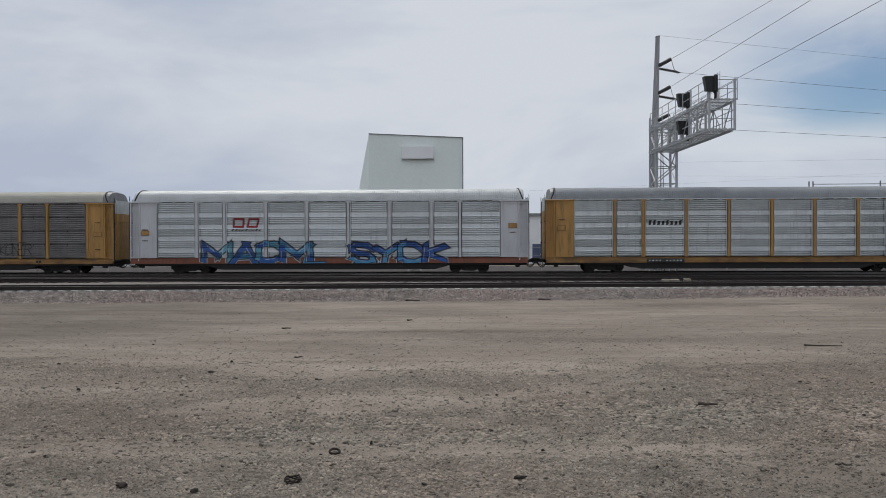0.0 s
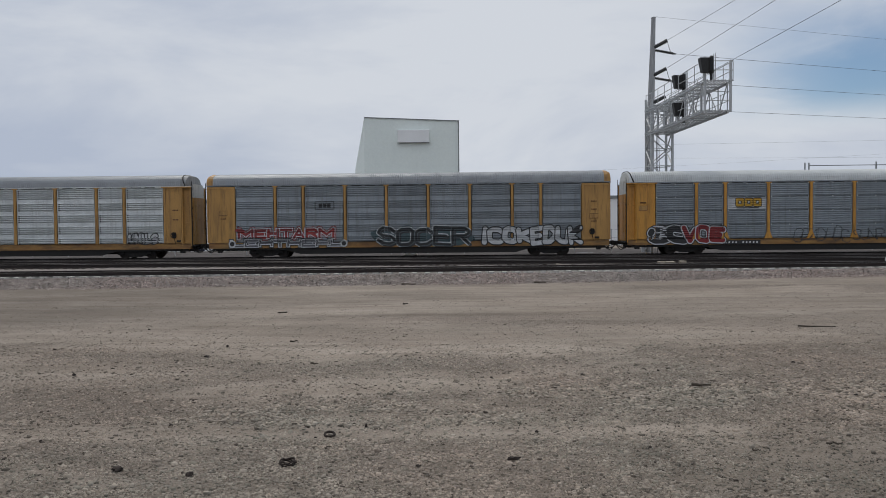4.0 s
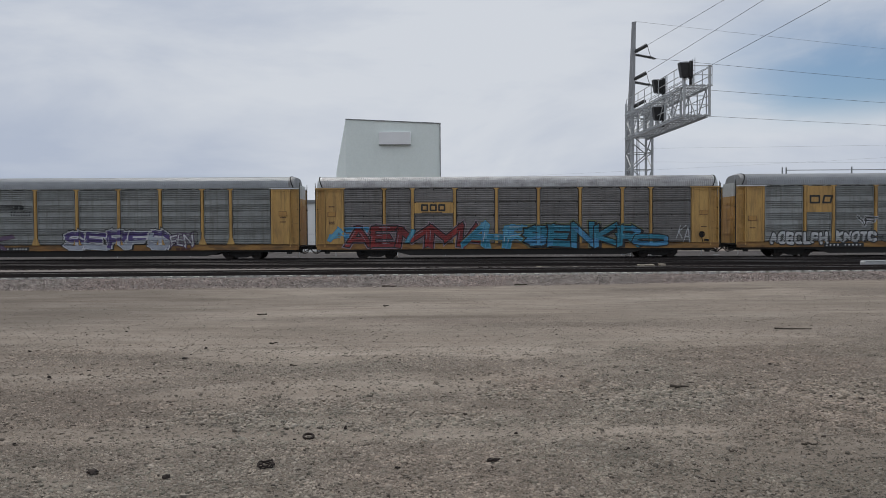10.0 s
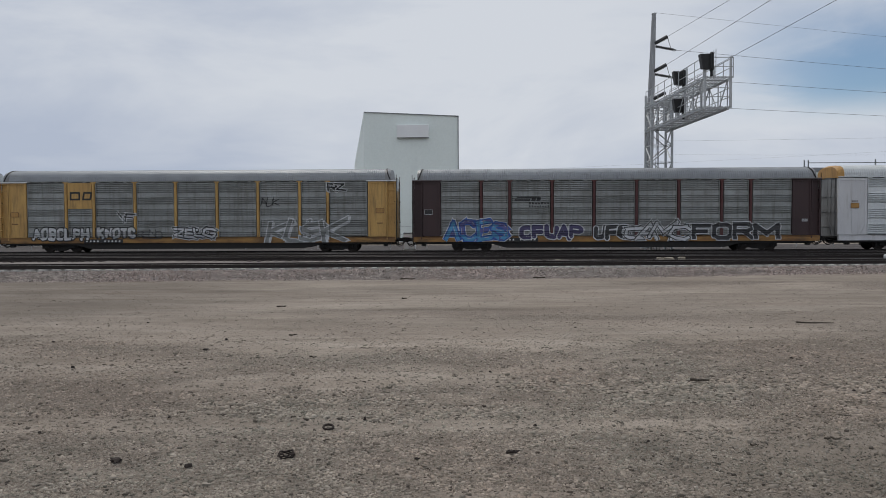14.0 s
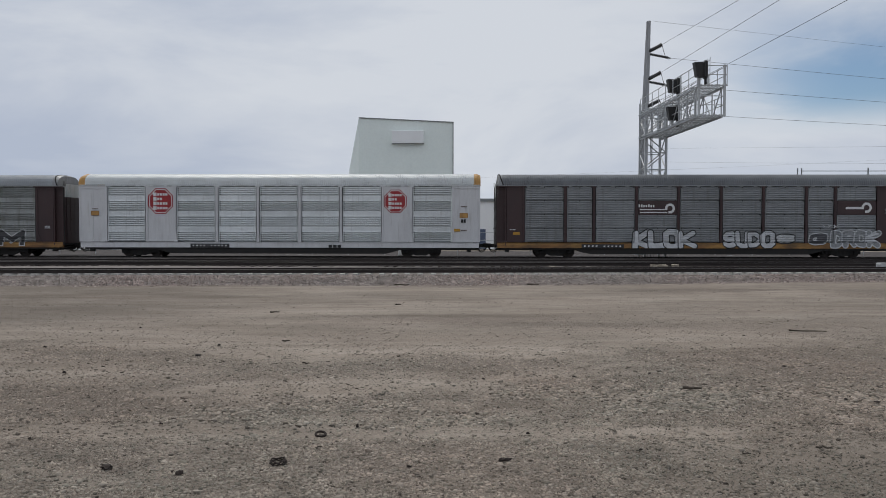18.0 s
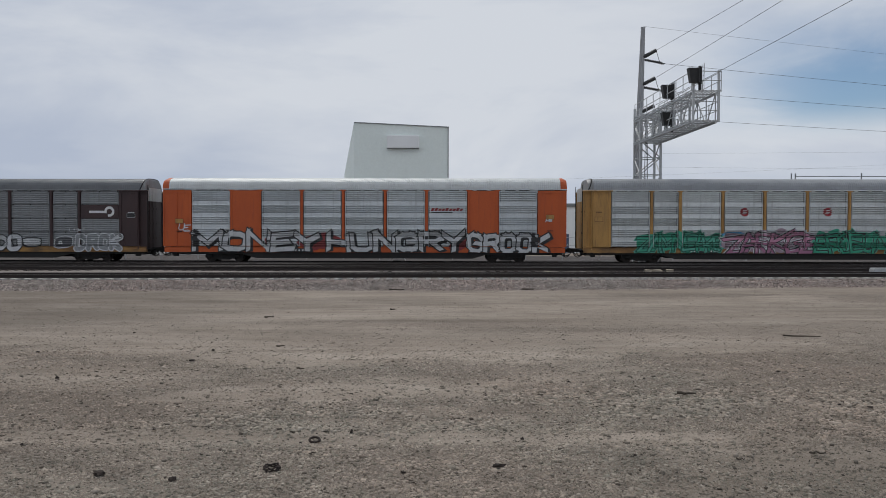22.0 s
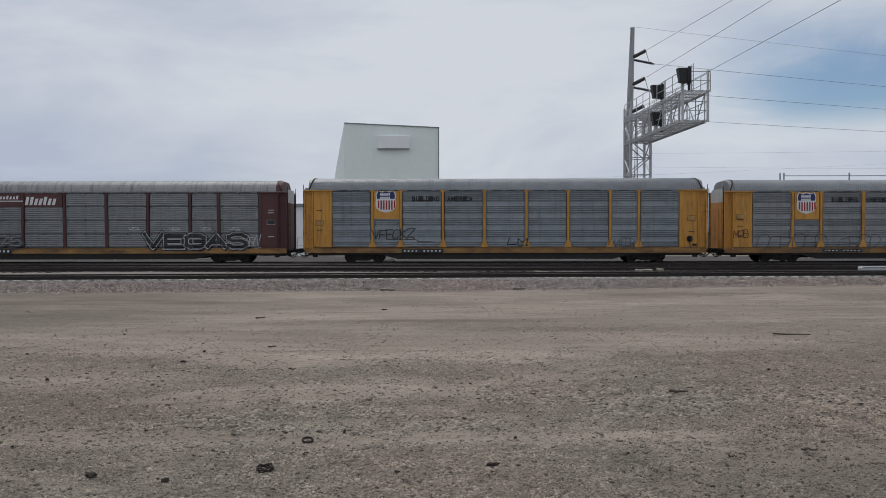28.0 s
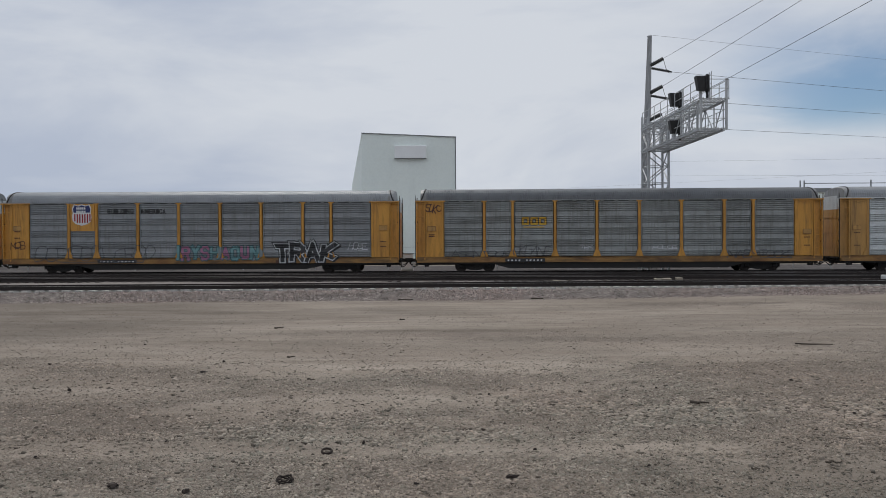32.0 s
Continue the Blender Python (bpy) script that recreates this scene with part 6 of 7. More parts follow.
def mural(key, x0, x1, z0, z1, text, fill, line, seed, style="block", edge=None, tone=None, share=0.45, backing=None, cloud=None, fleck=None, rise=0.0, slope=0.0):
    """Sprayed letters of thick strokes that overlap, each with its rim. edge: a wider rim round all of them; tone: a second colour in their
    lower part; backing: a block behind them to one side; cloud: paint misted behind; fleck: short bright strokes on them; rise: how far the middle bulges."""
    rs = random.Random(seed)
    round_end, thick, rim, lean_most, over = STYLES[style]
    fills = (fill,) if isinstance(fill, str) else fill
    wide = [0.55 if c == "I" else 1.3 if c == "M" else 1.0 for c in text]
    unit, h = (x1 - x0) / sum(wide), z1 - z0
    up = layer(key)
    out = {k: ([], []) for k in ("graffiti", "edge", "backing", "tone", "fleck", "cloud")}
    body = {f: ([], []) for f in fills}
    x = x0
    for i, (ch, wd) in enumerate(zip(text, wide)):
        t = thick * min(h, unit * 1.3) * rs.uniform(0.9, 1.15)
        m = t + rim
        mid = (x + wd * unit / 2 - x0) / (x1 - x0)
        swell = 1 - rise * (2 * mid - 1) ** 2
        lo, hi = z0 + m + rs.uniform(0, 0.09) * h, z0 + h * swell - m - rs.uniform(0, 0.10) * h
        lo, hi = lo + slope * (mid - 0.5), hi + slope * (mid - 0.5)
        left, right = x - over * unit / 2 + m * 0.85, x + wd * unit + over * unit / 2 - m * 0.85
        lean, tilt = rs.uniform(-0.5, 1.0) * lean_most, rs.uniform(-0.10, 0.10) * h * (style != "square")
        at = lambda u, v: (left + (right - left) * u + lean * (v - 0.5) * (hi - lo), lo + (hi - lo) * v + tilt * (u - 0.5))
        for line_pts in strokes_of(ch):
            pts = [at(u + rs.uniform(-1, 1) * (0.0 if style == "square" else 0.11 if style == "wild" else 0.04), v + (rs.uniform(-0.09, 0.09) if style == "wild" else 0.0)) for u, v in line_pts]
            last = len(pts) - 2
            for k, (p, q) in enumerate(zip(pts, pts[1:])):
                d = Vector((q[0] - p[0], q[1] - p[1]))
                if style == "wild" and k == last:
                    q = (q[0] + d.x * rs.uniform(0.0, 0.18), q[1] + d.y * rs.uniform(0.0, 0.12))
                if style == "wild" and k == 0:
                    p = (p[0] - d.x * rs.uniform(0.0, 0.18), p[1] - d.y * rs.uniform(0.0, 0.12))
                cut = 0.0 if round_end or style == "square" else rs.uniform(-0.8, 0.8)
                step = 0.0013 * i + 0.00006 * (len(out["graffiti"][0]) % 11)
                core = bar_shape(p, q, t, round_end, cut)
                for name, shape, lift in (("graffiti", bar_shape(p, q, t + rim, round_end, cut), 0.003), ("edge", bar_shape(p, q, t + rim + 0.055, round_end, cut), 0.001)):
                    out[name][0].append(shape)
                    out[name][1].append(lift + (step if name == "graffiti" else step * 0.05))
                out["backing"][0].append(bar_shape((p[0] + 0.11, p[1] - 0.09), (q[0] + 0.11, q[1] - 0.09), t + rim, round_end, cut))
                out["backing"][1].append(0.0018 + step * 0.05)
                f = fills[i % len(fills)]
                body[f][0].append(core)
                body[f][1].append(0.0037 + step)
                if tone:
                    low = as_flat(bar_shape(p, q, t * 0.92, round_end, cut))
                    bmesh.ops.bisect_plane(low, geom=low.verts[:] + low.edges[:] + low.faces[:], plane_co=(0, 0, z0 + h * (share + rs.uniform(-0.06, 0.06))), plane_no=(rs.uniform(-0.2, 0.3), 0, 1), clear_outer=True)
                    out["tone"][0].append(low)
                    out["tone"][1].append(0.0040 + step)
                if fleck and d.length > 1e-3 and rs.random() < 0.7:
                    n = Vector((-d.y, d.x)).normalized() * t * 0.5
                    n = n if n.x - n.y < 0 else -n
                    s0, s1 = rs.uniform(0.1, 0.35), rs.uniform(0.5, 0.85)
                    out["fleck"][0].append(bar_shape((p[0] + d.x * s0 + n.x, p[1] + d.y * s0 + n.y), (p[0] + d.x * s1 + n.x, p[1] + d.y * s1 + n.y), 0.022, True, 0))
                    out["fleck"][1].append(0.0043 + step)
        if cloud:
            out["cloud"][0].append(blob(x + wd * unit / 2, (z0 + z1) / 2 + rs.uniform(-0.05, 0.08) * h, wd * unit * rs.uniform(0.6, 0.95), h * rs.uniform(0.34, 0.47), 0.22, rs))
            out["cloud"][1].append(0.0002 * i)
        x += wd * unit
    base = lay("graffiti", out["graffiti"][0], M[line], key, CAR[key], "spray-painted graffiti lettering", up, out["graffiti"][1])
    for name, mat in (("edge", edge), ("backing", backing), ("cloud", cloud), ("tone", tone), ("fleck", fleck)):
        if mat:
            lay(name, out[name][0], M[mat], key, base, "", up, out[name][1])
    for f, (shapes, steps) in body.items():
        lay("fill", shapes, M[f], key, base, "", up, steps)


def hollow(key, x0, x1, z0, z1, ink, w=0.05, lean=0.0, base=None):
    """A plain frame with rounded strokes, for part of an emblem."""
    k = lean * (z1 - z0)
    pts = [(x0, z0), (x0 + k, z1), (x1 + k, z1), (x1, z0), (x0, z0)]
    lay("emblem", [bar_shape(a, b, w, True, 0) for a, b in zip(pts, pts[1:])], M[ink], key, base or CAR[key], "" if base else "plain painted emblem", 0.012 if base else 0.006, 0.0002)


def slanted(key, x0, x1, z0, z1, count, ink, lean=0.25, fill=0.66):
    """Slanted bars in place of lettering."""
    w = (x1 - x0) / count
    bars = []
    for i in range(count):
        a, b, k = x0 + w * i, x0 + w * (i + fill), lean * (z1 - z0)
        top = z1 if i == 0 or i % 3 == 1 else z0 + (z1 - z0) * 0.78
        bars.append([(a, z0), (b, z0), (b + k, top), (a + k, top)])
    lay("emblem", bars, M[ink], key, CAR[key], "slanted painted bars of an emblem", 0.006)


def stroke_shapes(pts, w):
    out = []
    for a, b in zip(pts, pts[1:]):
        d = Vector((b[0] - a[0], b[1] - a[1]))
        if d.length < 1e-4:
            continue
        n = Vector((-d.y, d.x)).normalized() * w
        e = d.normalized() * w * 0.7
        out.append([(a[0] - e.x + n.x, a[1] - e.y + n.y), (a[0] - e.x - n.x, a[1] - e.y - n.y), (b[0] + e.x - n.x, b[1] + e.y - n.y), (b[0] + e.x + n.x, b[1] + e.y + n.y)])
    return out


def tag(key, x0, x1, z0, z1, text, ink, seed, w=0.024):
    """A thin hand-drawn tag: linked letters in one line of paint, with a flourish."""
    rs = random.Random(seed)
    unit, h = (x1 - x0) / len(text), z1 - z0
    shapes = []
    for i, ch in enumerate(text):
        a, b = x0 + unit * (i - 0.06), x0 + unit * (i + 0.94)
        lo, hi, lean = z0 + h * rs.uniform(0, 0.22), z1 - h * rs.uniform(0, 0.25), rs.uniform(-0.1, 0.3) * h
        for line in strokes_of(ch):
            pts = [(a + (b - a) * (u + rs.uniform(-0.07, 0.07)) + lean * (v - 0.5), lo + (hi - lo) * (v + rs.uniform(-0.05, 0.05))) for u, v in line]
            shapes.extend(stroke_shapes(pts, w))
    shapes.extend(stroke_shapes([(x1 - unit * 0.2, z0 + h * 0.1), (x1 + unit * 0.1, z0 + h * 0.02), (x1 - (x1 - x0) * 0.5, z0 - h * 0.02)], w * 0.8) if rs.random() < 0.4 else [])
    lay("tag", shapes, M[ink], key, CAR[key], "thin scrawled spray tag", 0.008, [0.00006 * (k % 11) for k in range(len(shapes))])


def blocks(key, x0, x1, z0, z1, count, ink, seed, under=None):
    """Plain bars in place of an emblem or small writing."""
    w = (x1 - x0) / count
    bars = [[(x0 + w * (i + 0.08), z0), (x0 + w * (i + 0.92), z0), (x0 + w * (i + 0.92), z1), (x0 + w * (i + 0.08), z1)] for i in range(count)]
    if under:
        base = lay("emblem", [[(x - 0.04 if j in (0, 3) else x + 0.04, z - 0.04 if j < 2 else z + 0.04) for j, (x, z) in enumerate(b)] for b in bars], M[under], key, CAR[key], "plain painted emblem", 0.004)
        lay("bar", bars, M[ink], key, base, "", 0.012)
    else:
        lay("emblem" if count > 1 else "stripe", bars, M[ink], key, CAR[key], "", 0.005)


def plate(key, x0, x1, z0, z1, count, seed):
    """The black number panel on the sill, with bars for its writing."""
    rs = random.Random(seed)
    z0, z1 = max(z0, 0.64), min(max(z1, 0.9), 0.985)
    base = lay("number_panel", [[(x0 - 0.1, z0), (x1 + 0.1, z0), (x1 + 0.1, z1), (x0 - 0.1, z1)]], M["ink"], key, CAR[key], "black panel with white number bars", 0.004)
    w = (x1 - x0) / (count + 1)
    bars = []
    for i in range(count + 1):
        if i != 4:
            bars.append([(x0 + w * (i + 0.2), z0 + 0.09), (x0 + w * (i + 0.62), z0 + 0.09), (x0 + w * (i + 0.68), z1 - 0.08), (x0 + w * (i + 0.26), z1 - 0.08)])
    lay("bar", bars, M["pure_white"], key, base, "", 0.008)


def octagon_shape(cx, cz, r, n=8):
    return [(cx + r * math.cos(math.pi / n + 2 * math.pi * i / n), cz + r * math.sin(math.pi / n + 2 * math.pi * i / n)) for i in range(n)]


def octagon(key, x0, x1, z0, z1, seed):
    cx, cz, r = (x0 + x1) / 2, (z0 + z1) / 2, (x1 - x0) / 2 * 1.06
    base = lay("emblem", [octagon_shape(cx, cz, r)], M["logo_red"], key, CAR[key], "red eight-sided sign with white border and bars", 0.004)
    lay("border", [octagon_shape(cx, cz, r * 0.93)], M["pure_white"], key, base, "", 0.008)
    lay("field", [octagon_shape(cx, cz, r * 0.87)], M["logo_red"], key, base, "", 0.012)
    bars = []
    for k in range(4):
        z = cz + r * (0.50 - 0.33 * k)
        bars.append([(cx - r * 0.55, z - r * 0.14), (cx - r * 0.30, z - r * 0.14), (cx - r * 0.30, z + r * 0.12), (cx - r * 0.55, z + r * 0.12)])
        for j in range(4 if k != 1 else 2):
            bars.append([(cx + r * (-0.24 + 0.2 * j), z - r * 0.10), (cx + r * (-0.09 + 0.2 * j), z - r * 0.10), (cx + r * (-0.09 + 0.2 * j), z + r * 0.07), (cx + r * (-0.24 + 0.2 * j), z + r * 0.07)])
    lay("bar", bars, M["pure_white"], key, base, "", 0.016)


def shield(key, x0, x1, z0, z1, seed):
    cx, w, h = (x0 + x1) / 2, (x1 - x0) / 2, z1 - z0

    def form(k):
        out = [(-0.80, 1.0), (-0.4, 0.93), (0, 1.0), (0.4, 0.93), (0.80, 1.0), (1.0, 0.80), (0.93, 0.62), (1.0, 0.40), (0.93, 0.20), (0.6, 0.08), (0, 0.0), (-0.6, 0.08), (-0.93, 0.20), (-1.0, 0.40), (-0.93, 0.62), (-1.0, 0.80)]
        return [(cx + w * k * a, z0 + h * 0.5 + h * k * (b - 0.5)) for a, b in out]

    base = lay("emblem", [form(1.0)], M["pure_white"], key, CAR[key], "shield emblem with blue head and red and white stripes", 0.004)
    head = [(a, b) for a, b in form(0.90) if b > z0 + h * 0.52]
    lay("field", [head], M["logo_blue"], key, base, "", 0.010)
    lay("stripe", [[(cx + w * (-0.78 + 0.26 * i), z0 + h * (0.13 if 0 < i < 6 else 0.2)), (cx + w * (-0.64 + 0.26 * i), z0 + h * (0.13 if 0 < i < 6 else 0.2)),
                    (cx + w * (-0.64 + 0.26 * i), z0 + h * 0.54), (cx + w * (-0.78 + 0.26 * i), z0 + h * 0.54)] for i in range(7)], M["logo_red"], key, base, "", 0.014)
    lay("bar", [[(cx - w * 0.55 + w * 0.2 * j, z0 + h * zz), (cx - w * 0.40 + w * 0.2 * j, z0 + h * zz), (cx - w * 0.40 + w * 0.2 * j, z0 + h * (zz + 0.10)), (cx - w * 0.55 + w * 0.2 * j, z0 + h * (zz + 0.10))]
                for zz in (0.60, 0.75) for j in range(5)], M["pure_white"], key, base, "", 0.016)


def ring(key, x0, x1, z0, z1, ink):
    cx, cz, r = (x0 + x1) / 2, (z0 + z1) / 2, (x1 - x0) / 2
    pts = [(cx + r * 0.75 * math.cos(a), cz + r * 0.75 * math.sin(a)) for a in [math.radians(d) for d in range(-100, 191, 29)]]
    lay("emblem", stroke_shapes(pts, r * 0.22), M[ink], key, CAR[key], "white curved emblem", 0.006, 0.0004)


def round_mark(key, x0, x1, z0, z1, ink):
    base = lay("emblem", [octagon_shape((x0 + x1) / 2, (z0 + z1) / 2, (x1 - x0) / 2, 16)], M[ink], key, CAR[key], "small red round emblem", 0.005)
    cx, cz, r = (x0 + x1) / 2, (z0 + z1) / 2, (x1 - x0) / 2
    lay("bar", [[(cx - r * 0.45, cz + r * k), (cx + r * 0.45, cz + r * k), (cx + r * 0.45, cz + r * (k + 0.18)), (cx - r * 0.45, cz + r * (k + 0.18))] for k in (-0.45, -0.1, 0.25)], M["pure_white"], key, base, "", 0.010)


mural("B", -8.65, -1.10, 0.51, 2.30, "MACM", ("spray_sky", "spray_blue"), "ink", 1, "block", "spray_white", "spray_deep", 0.38, None, None, "spray_white", 0.08)
mural("B", -1.45, -0.35, 0.55, 1.20, "L", "spray_blue", "ink", 91, "wild")
mural("B", 1.55, 8.10, 0.48, 2.12, "SYCK", "spray_deep", "ink", 4, "block", "spray_white", "spray_blue", 0.35, None, None, "spray_lilac")
hollow("B", -6.45, -5.78, 3.08, 3.58, "logo_red", 0.07)
hollow("B", -5.50, -4.85, 3.08, 3.58, "logo_red", 0.07, 0.2)
slanted("B", -6.61, -4.51, 2.78, 2.92, 9, "ink", 0.1, 0.6)
slanted("C", -6.75, -4.45, 3.08, 3.40, 8, "ink", 0.25, 0.58)
mural("C", 9.22, 11.28, 0.92, 1.80, "UNILS", "spray_silver", "ink", 5, "bubble")
plate("C", -6.79, -4.48, 0.57, 0.86, 9, 3)
mural("D", -11.62, -4.95, 1.16, 2.02, "MEHTARM", "spray_red", "spray_white", 6, "square", "spray_red_dull", "spray_red_dull", 0.4)
mural("D", -12.10, -4.30, 0.66, 1.26, "LEHTHEHL", "spray_grey", "spray_silver", 7, "square", "ink")
for gx_, gr in ((-11.95, 0.25), (-4.32, 0.25), (-10.9, 0.12), (-5.3, 0.12)):
    hub = lay("emblem", [octagon_shape(gx_, 0.93, gr, 14)], M["spray_silver"], "D", CAR["D"], "painted round wheel in the graffiti", 0.032)
    lay("field", [octagon_shape(gx_, 0.93, gr * 0.62, 12)], M["ink"], "D", hub, "", 0.036)
mural("D", -2.05, 4.24, 0.66, 2.00, "SOCER", "ink", "spray_teal_grey", 8, "thin", "spray_silver", None, 0.35, "spray_dark", "spray_teal_dull")
mural("D", 4.95, 8.45, 0.63, 2.03, "ICOK", "spray_silver", "ink", 9, "bubble")
mural("D", 8.35, 11.75, 0.55, 2.06, "EDUK", "spray_silver", "ink", 10, "bubble")
hollow("D", -6.28, -4.99, 3.17, 3.66, "ink", 0.025)
blocks("D", -6.05, -5.20, 3.27, 3.55, 3, "ink", 4)
mural("E", -12.10, -9.55, 0.58, 2.06, "SO", "ink", "spray_white", 11, "bubble", "ink")
mural("E", -9.90, -7.16, 0.59, 2.01, "VOE", "spray_crimson", "spray_white", 12, "bubble", "ink", None, 0.4, None, None, "spray_red_dull")
sign = lay("panel", [[(-6.95, 2.95), (-4.36, 2.95), (-4.36, 3.70), (-6.95, 3.70)]], M["spray_white"], "E", CAR["E"], "pale repainted panel behind an emblem", 0.004)
for k in range(3):
    hollow("E", -6.30 + 0.58 * k, -5.93 + 0.58 * k, 3.22, 3.60, "ink", 0.12, 0, sign)
    lay("bar", [bar_shape(a, b, 0.075, True, 0) for a, b in (((-6.30 + 0.58 * k, 3.22), (-6.30 + 0.58 * k, 3.60)), ((-6.30 + 0.58 * k, 3.60), (-5.93 + 0.58 * k, 3.60)), ((-6.30 + 0.58 * k, 3.22), (-5.93 + 0.58 * k, 3.22)), ((-5.93 + 0.58 * k, 3.22), (-5.93 + 0.58 * k, 3.60)))], M["logo_gold"], "E", sign, "", 0.017, 0.0002)
blocks("E", -6.42, -4.72, 3.00, 3.07, 1, "ink", 6)
plate("E", -7.18, -4.88, 0.58, 0.91, 9, 7)
tag("E", -2.47, 1.16, 0.70, 1.85, "OEADHOC", "spray_dark", 13, 0.022)
tag("E", 1.35, 3.45, 0.87, 1.70, "SUNR", "spray_dark", 14)
tag("E", 6.9, 10.7, 0.95, 1.75, "UCAK", "spray_lilac", 114, 0.022)
tag("E", 4.1, 5.2, 1.05, 1.75, "AKI", "spray_dark", 115)
blocks("E", 5.09, 6.01, 0.66, 0.89, 3, "mark_brown", 8)
mural("F", -10.0, -6.25, 0.66, 1.90, "HUNK", "spray_mauve", "spray_mauve_dark", 15, "wild", None, "spray_purple_dull", 0.4)
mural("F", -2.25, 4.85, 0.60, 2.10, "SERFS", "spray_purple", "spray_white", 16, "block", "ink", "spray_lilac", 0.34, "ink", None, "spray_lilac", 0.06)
hollow("F", -6.79, -5.75, 3.42, 3.56, "ink", 0.03)
blocks("F", -6.79, -5.00, 3.64, 3.73, 1, "ink", 9)
slanted("F", -5.70, -5.00, 3.40, 3.66, 2, "ink", 0.2, 0.8)
slanted("F", -5.92, -4.51, 3.19, 3.31, 7, "ink", 0, 0.6)
slanted("F", -5.92, -4.51, 2.98, 3.10, 8, "ink", 0, 0.6)
mural("F", 4.98, 6.35, 0.85, 1.81, "REN", "spray_white", "spray_purple_dull", 17, "wild")
tag("F", 6.2, 7.3, 1.05, 1.95, "OI", "ink", 117, 0.028)
tag("F", -12.75, -11.8, 1.75, 2.15, "ON", "ink", 118, 0.028)
plate("F", -6.80, -4.74, 0.54, 0.84, 9, 11)
blocks("F", 5.28, 6.31, 0.60, 0.82, 3, "mark_brown", 12)
mural("G", -12.60, -10.2, 1.10, 2.20, "AZ", "spray_sky", "spray_blue", 19, "wild", None, None)
mural("G", -11.6, -2.0, 0.62, 2.36, "AEMMA", "spray_red_dull", "ink", 18, "block", "spray_pale_pink", "spray_red", 0.4, None, None, "spray_pale_pink")
mural("G", -7.75, -6.85, 0.95, 2.04, "I", "spray_sky", "spray_teal", 20, "wild")
mural("G", -3.1, 0.55, 0.72, 2.34, "AHR", "spray_sky", "spray_blue", 22, "wild", "spray_moss", "spray_teal", 0.4, None, None, "spray_white")
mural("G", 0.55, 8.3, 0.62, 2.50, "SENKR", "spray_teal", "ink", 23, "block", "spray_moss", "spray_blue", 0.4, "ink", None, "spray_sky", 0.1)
mural("G", 8.0, 9.95, 0.66, 1.65, "O", "spray_teal", "ink", 24, "bubble", None, "spray_blue")
tag("G", 10.9, 11.7, 1.0, 2.2, "KA", "spray_white", 119, 0.028)
for k in range(3):
    hollow("G", -6.45 + 0.58 * k, -6.08 + 0.58 * k, 3.24, 3.60, "ink", 0.06)
blocks("G", -6.60, -4.95, 3.06, 3.11, 1, "ink", 14)
mural("H", -11.35, -7.45, 0.72, 1.78, "AOBCLPH", "spray_silver", "ink", 25, "bubble", None, None)
mural("H", -6.90, -4.20, 0.88, 1.80, "KNOTC", "spray_silver", "ink", 26, "bubble")
mural("H", -1.40, 1.25, 0.90, 1.76, "ZEUG", "spray_white", "ink", 27, "wild", "spray_silver")
mural("H", -5.35, -4.35, 1.95, 2.78, "YF", "ink", "spray_white", 28, "wild")
mural("H", 5.05, 10.0, 0.55, 2.30, "KUSK", SIDE_PAINT["H"], "spray_white", 29, "wild", None, None, 0.4, "spray_silver")
mural("H", 9.1, 10.1, 3.95, 4.66, "RZ", "ink", "spray_silver", 128, "wild")
tag("H", -4.1, -2.4, 0.95, 1.55, "RENO", "spray_dark", 129)
hollow("H", -8.65, -8.05, 3.58, 4.02, "ink", 0.06)
hollow("H", -7.80, -7.30, 3.58, 4.02, "ink", 0.06, 0.2)
tag("H", 4.41, 5.67, 3.05, 3.66, "AUK", "ink", 30, 0.03)
plate("H", -7.66, -5.16, 0.51, 0.82, 9, 17)
mural("I", -11.45, -7.2, 0.62, 2.18, "ACES", "spray_violet", "spray_deep", 32, "block", "spray_white", "spray_blue", 0.35, None, None, "spray_lilac", 0.1)
mural("I", -6.38, -2.16, 0.66, 1.90, "CFUAP", "spray_violet_dark", "spray_white", 33, "bubble")
mural("I", -1.40, 1.00, 0.66, 1.88, "UFO", "spray_dark", "spray_white", 34, "bubble")
mural("I", 0.85, 4.80, 0.58, 2.08, "CAMC", "spray_white", "ink", 35, "wild", "spray_white", None, 0.4, None, None, None, 0.35)
mural("I", 5.10, 10.95, 0.60, 1.98, "FORM", "spray_dark", "spray_white", 36, "square", None)
blocks("I", -6.74, -4.90, 3.56, 3.65, 1, "ink", 18)
hollow("I", -6.70, -5.75, 3.38, 3.48, "ink", 0.03)
slanted("I", -5.62, -4.95, 3.36, 3.60, 2, "ink", 0.2, 0.8)
slanted("I", -5.78, -4.36, 3.14, 3.27, 7, "ink", 0, 0.6)
slanted("I", -5.78, -4.36, 2.93, 3.06, 8, "ink", 0, 0.6)
plate("I", -7.65, -5.27, 0.61, 0.83, 9, 20)
octagon("J", -8.92, -7.19, 2.88, 4.54, 21)
octagon("J", 7.13, 8.71, 2.88, 4.52, 22)
plate("J", -5.92, -3.46, 0.49, 0.81, 9, 23)
blocks("J", 3.37, 4.28, 0.52, 0.83, 3, "ink", 24)
blocks("J", 12.35, 12.70, 2.30, 2.52, 2, "ink", 124)
blocks("J", 11.85, 12.35, 1.72, 1.90, 1, "logo_yellow", 125)
mural("K", -4.40, -0.30, 0.46, 2.00, "KLOK", "spray_white", "ink", 37, "bubble")
mural("K", 1.62, 4.95, 0.58, 1.92, "SUDO", "spray_white", "ink", 38, "bubble")
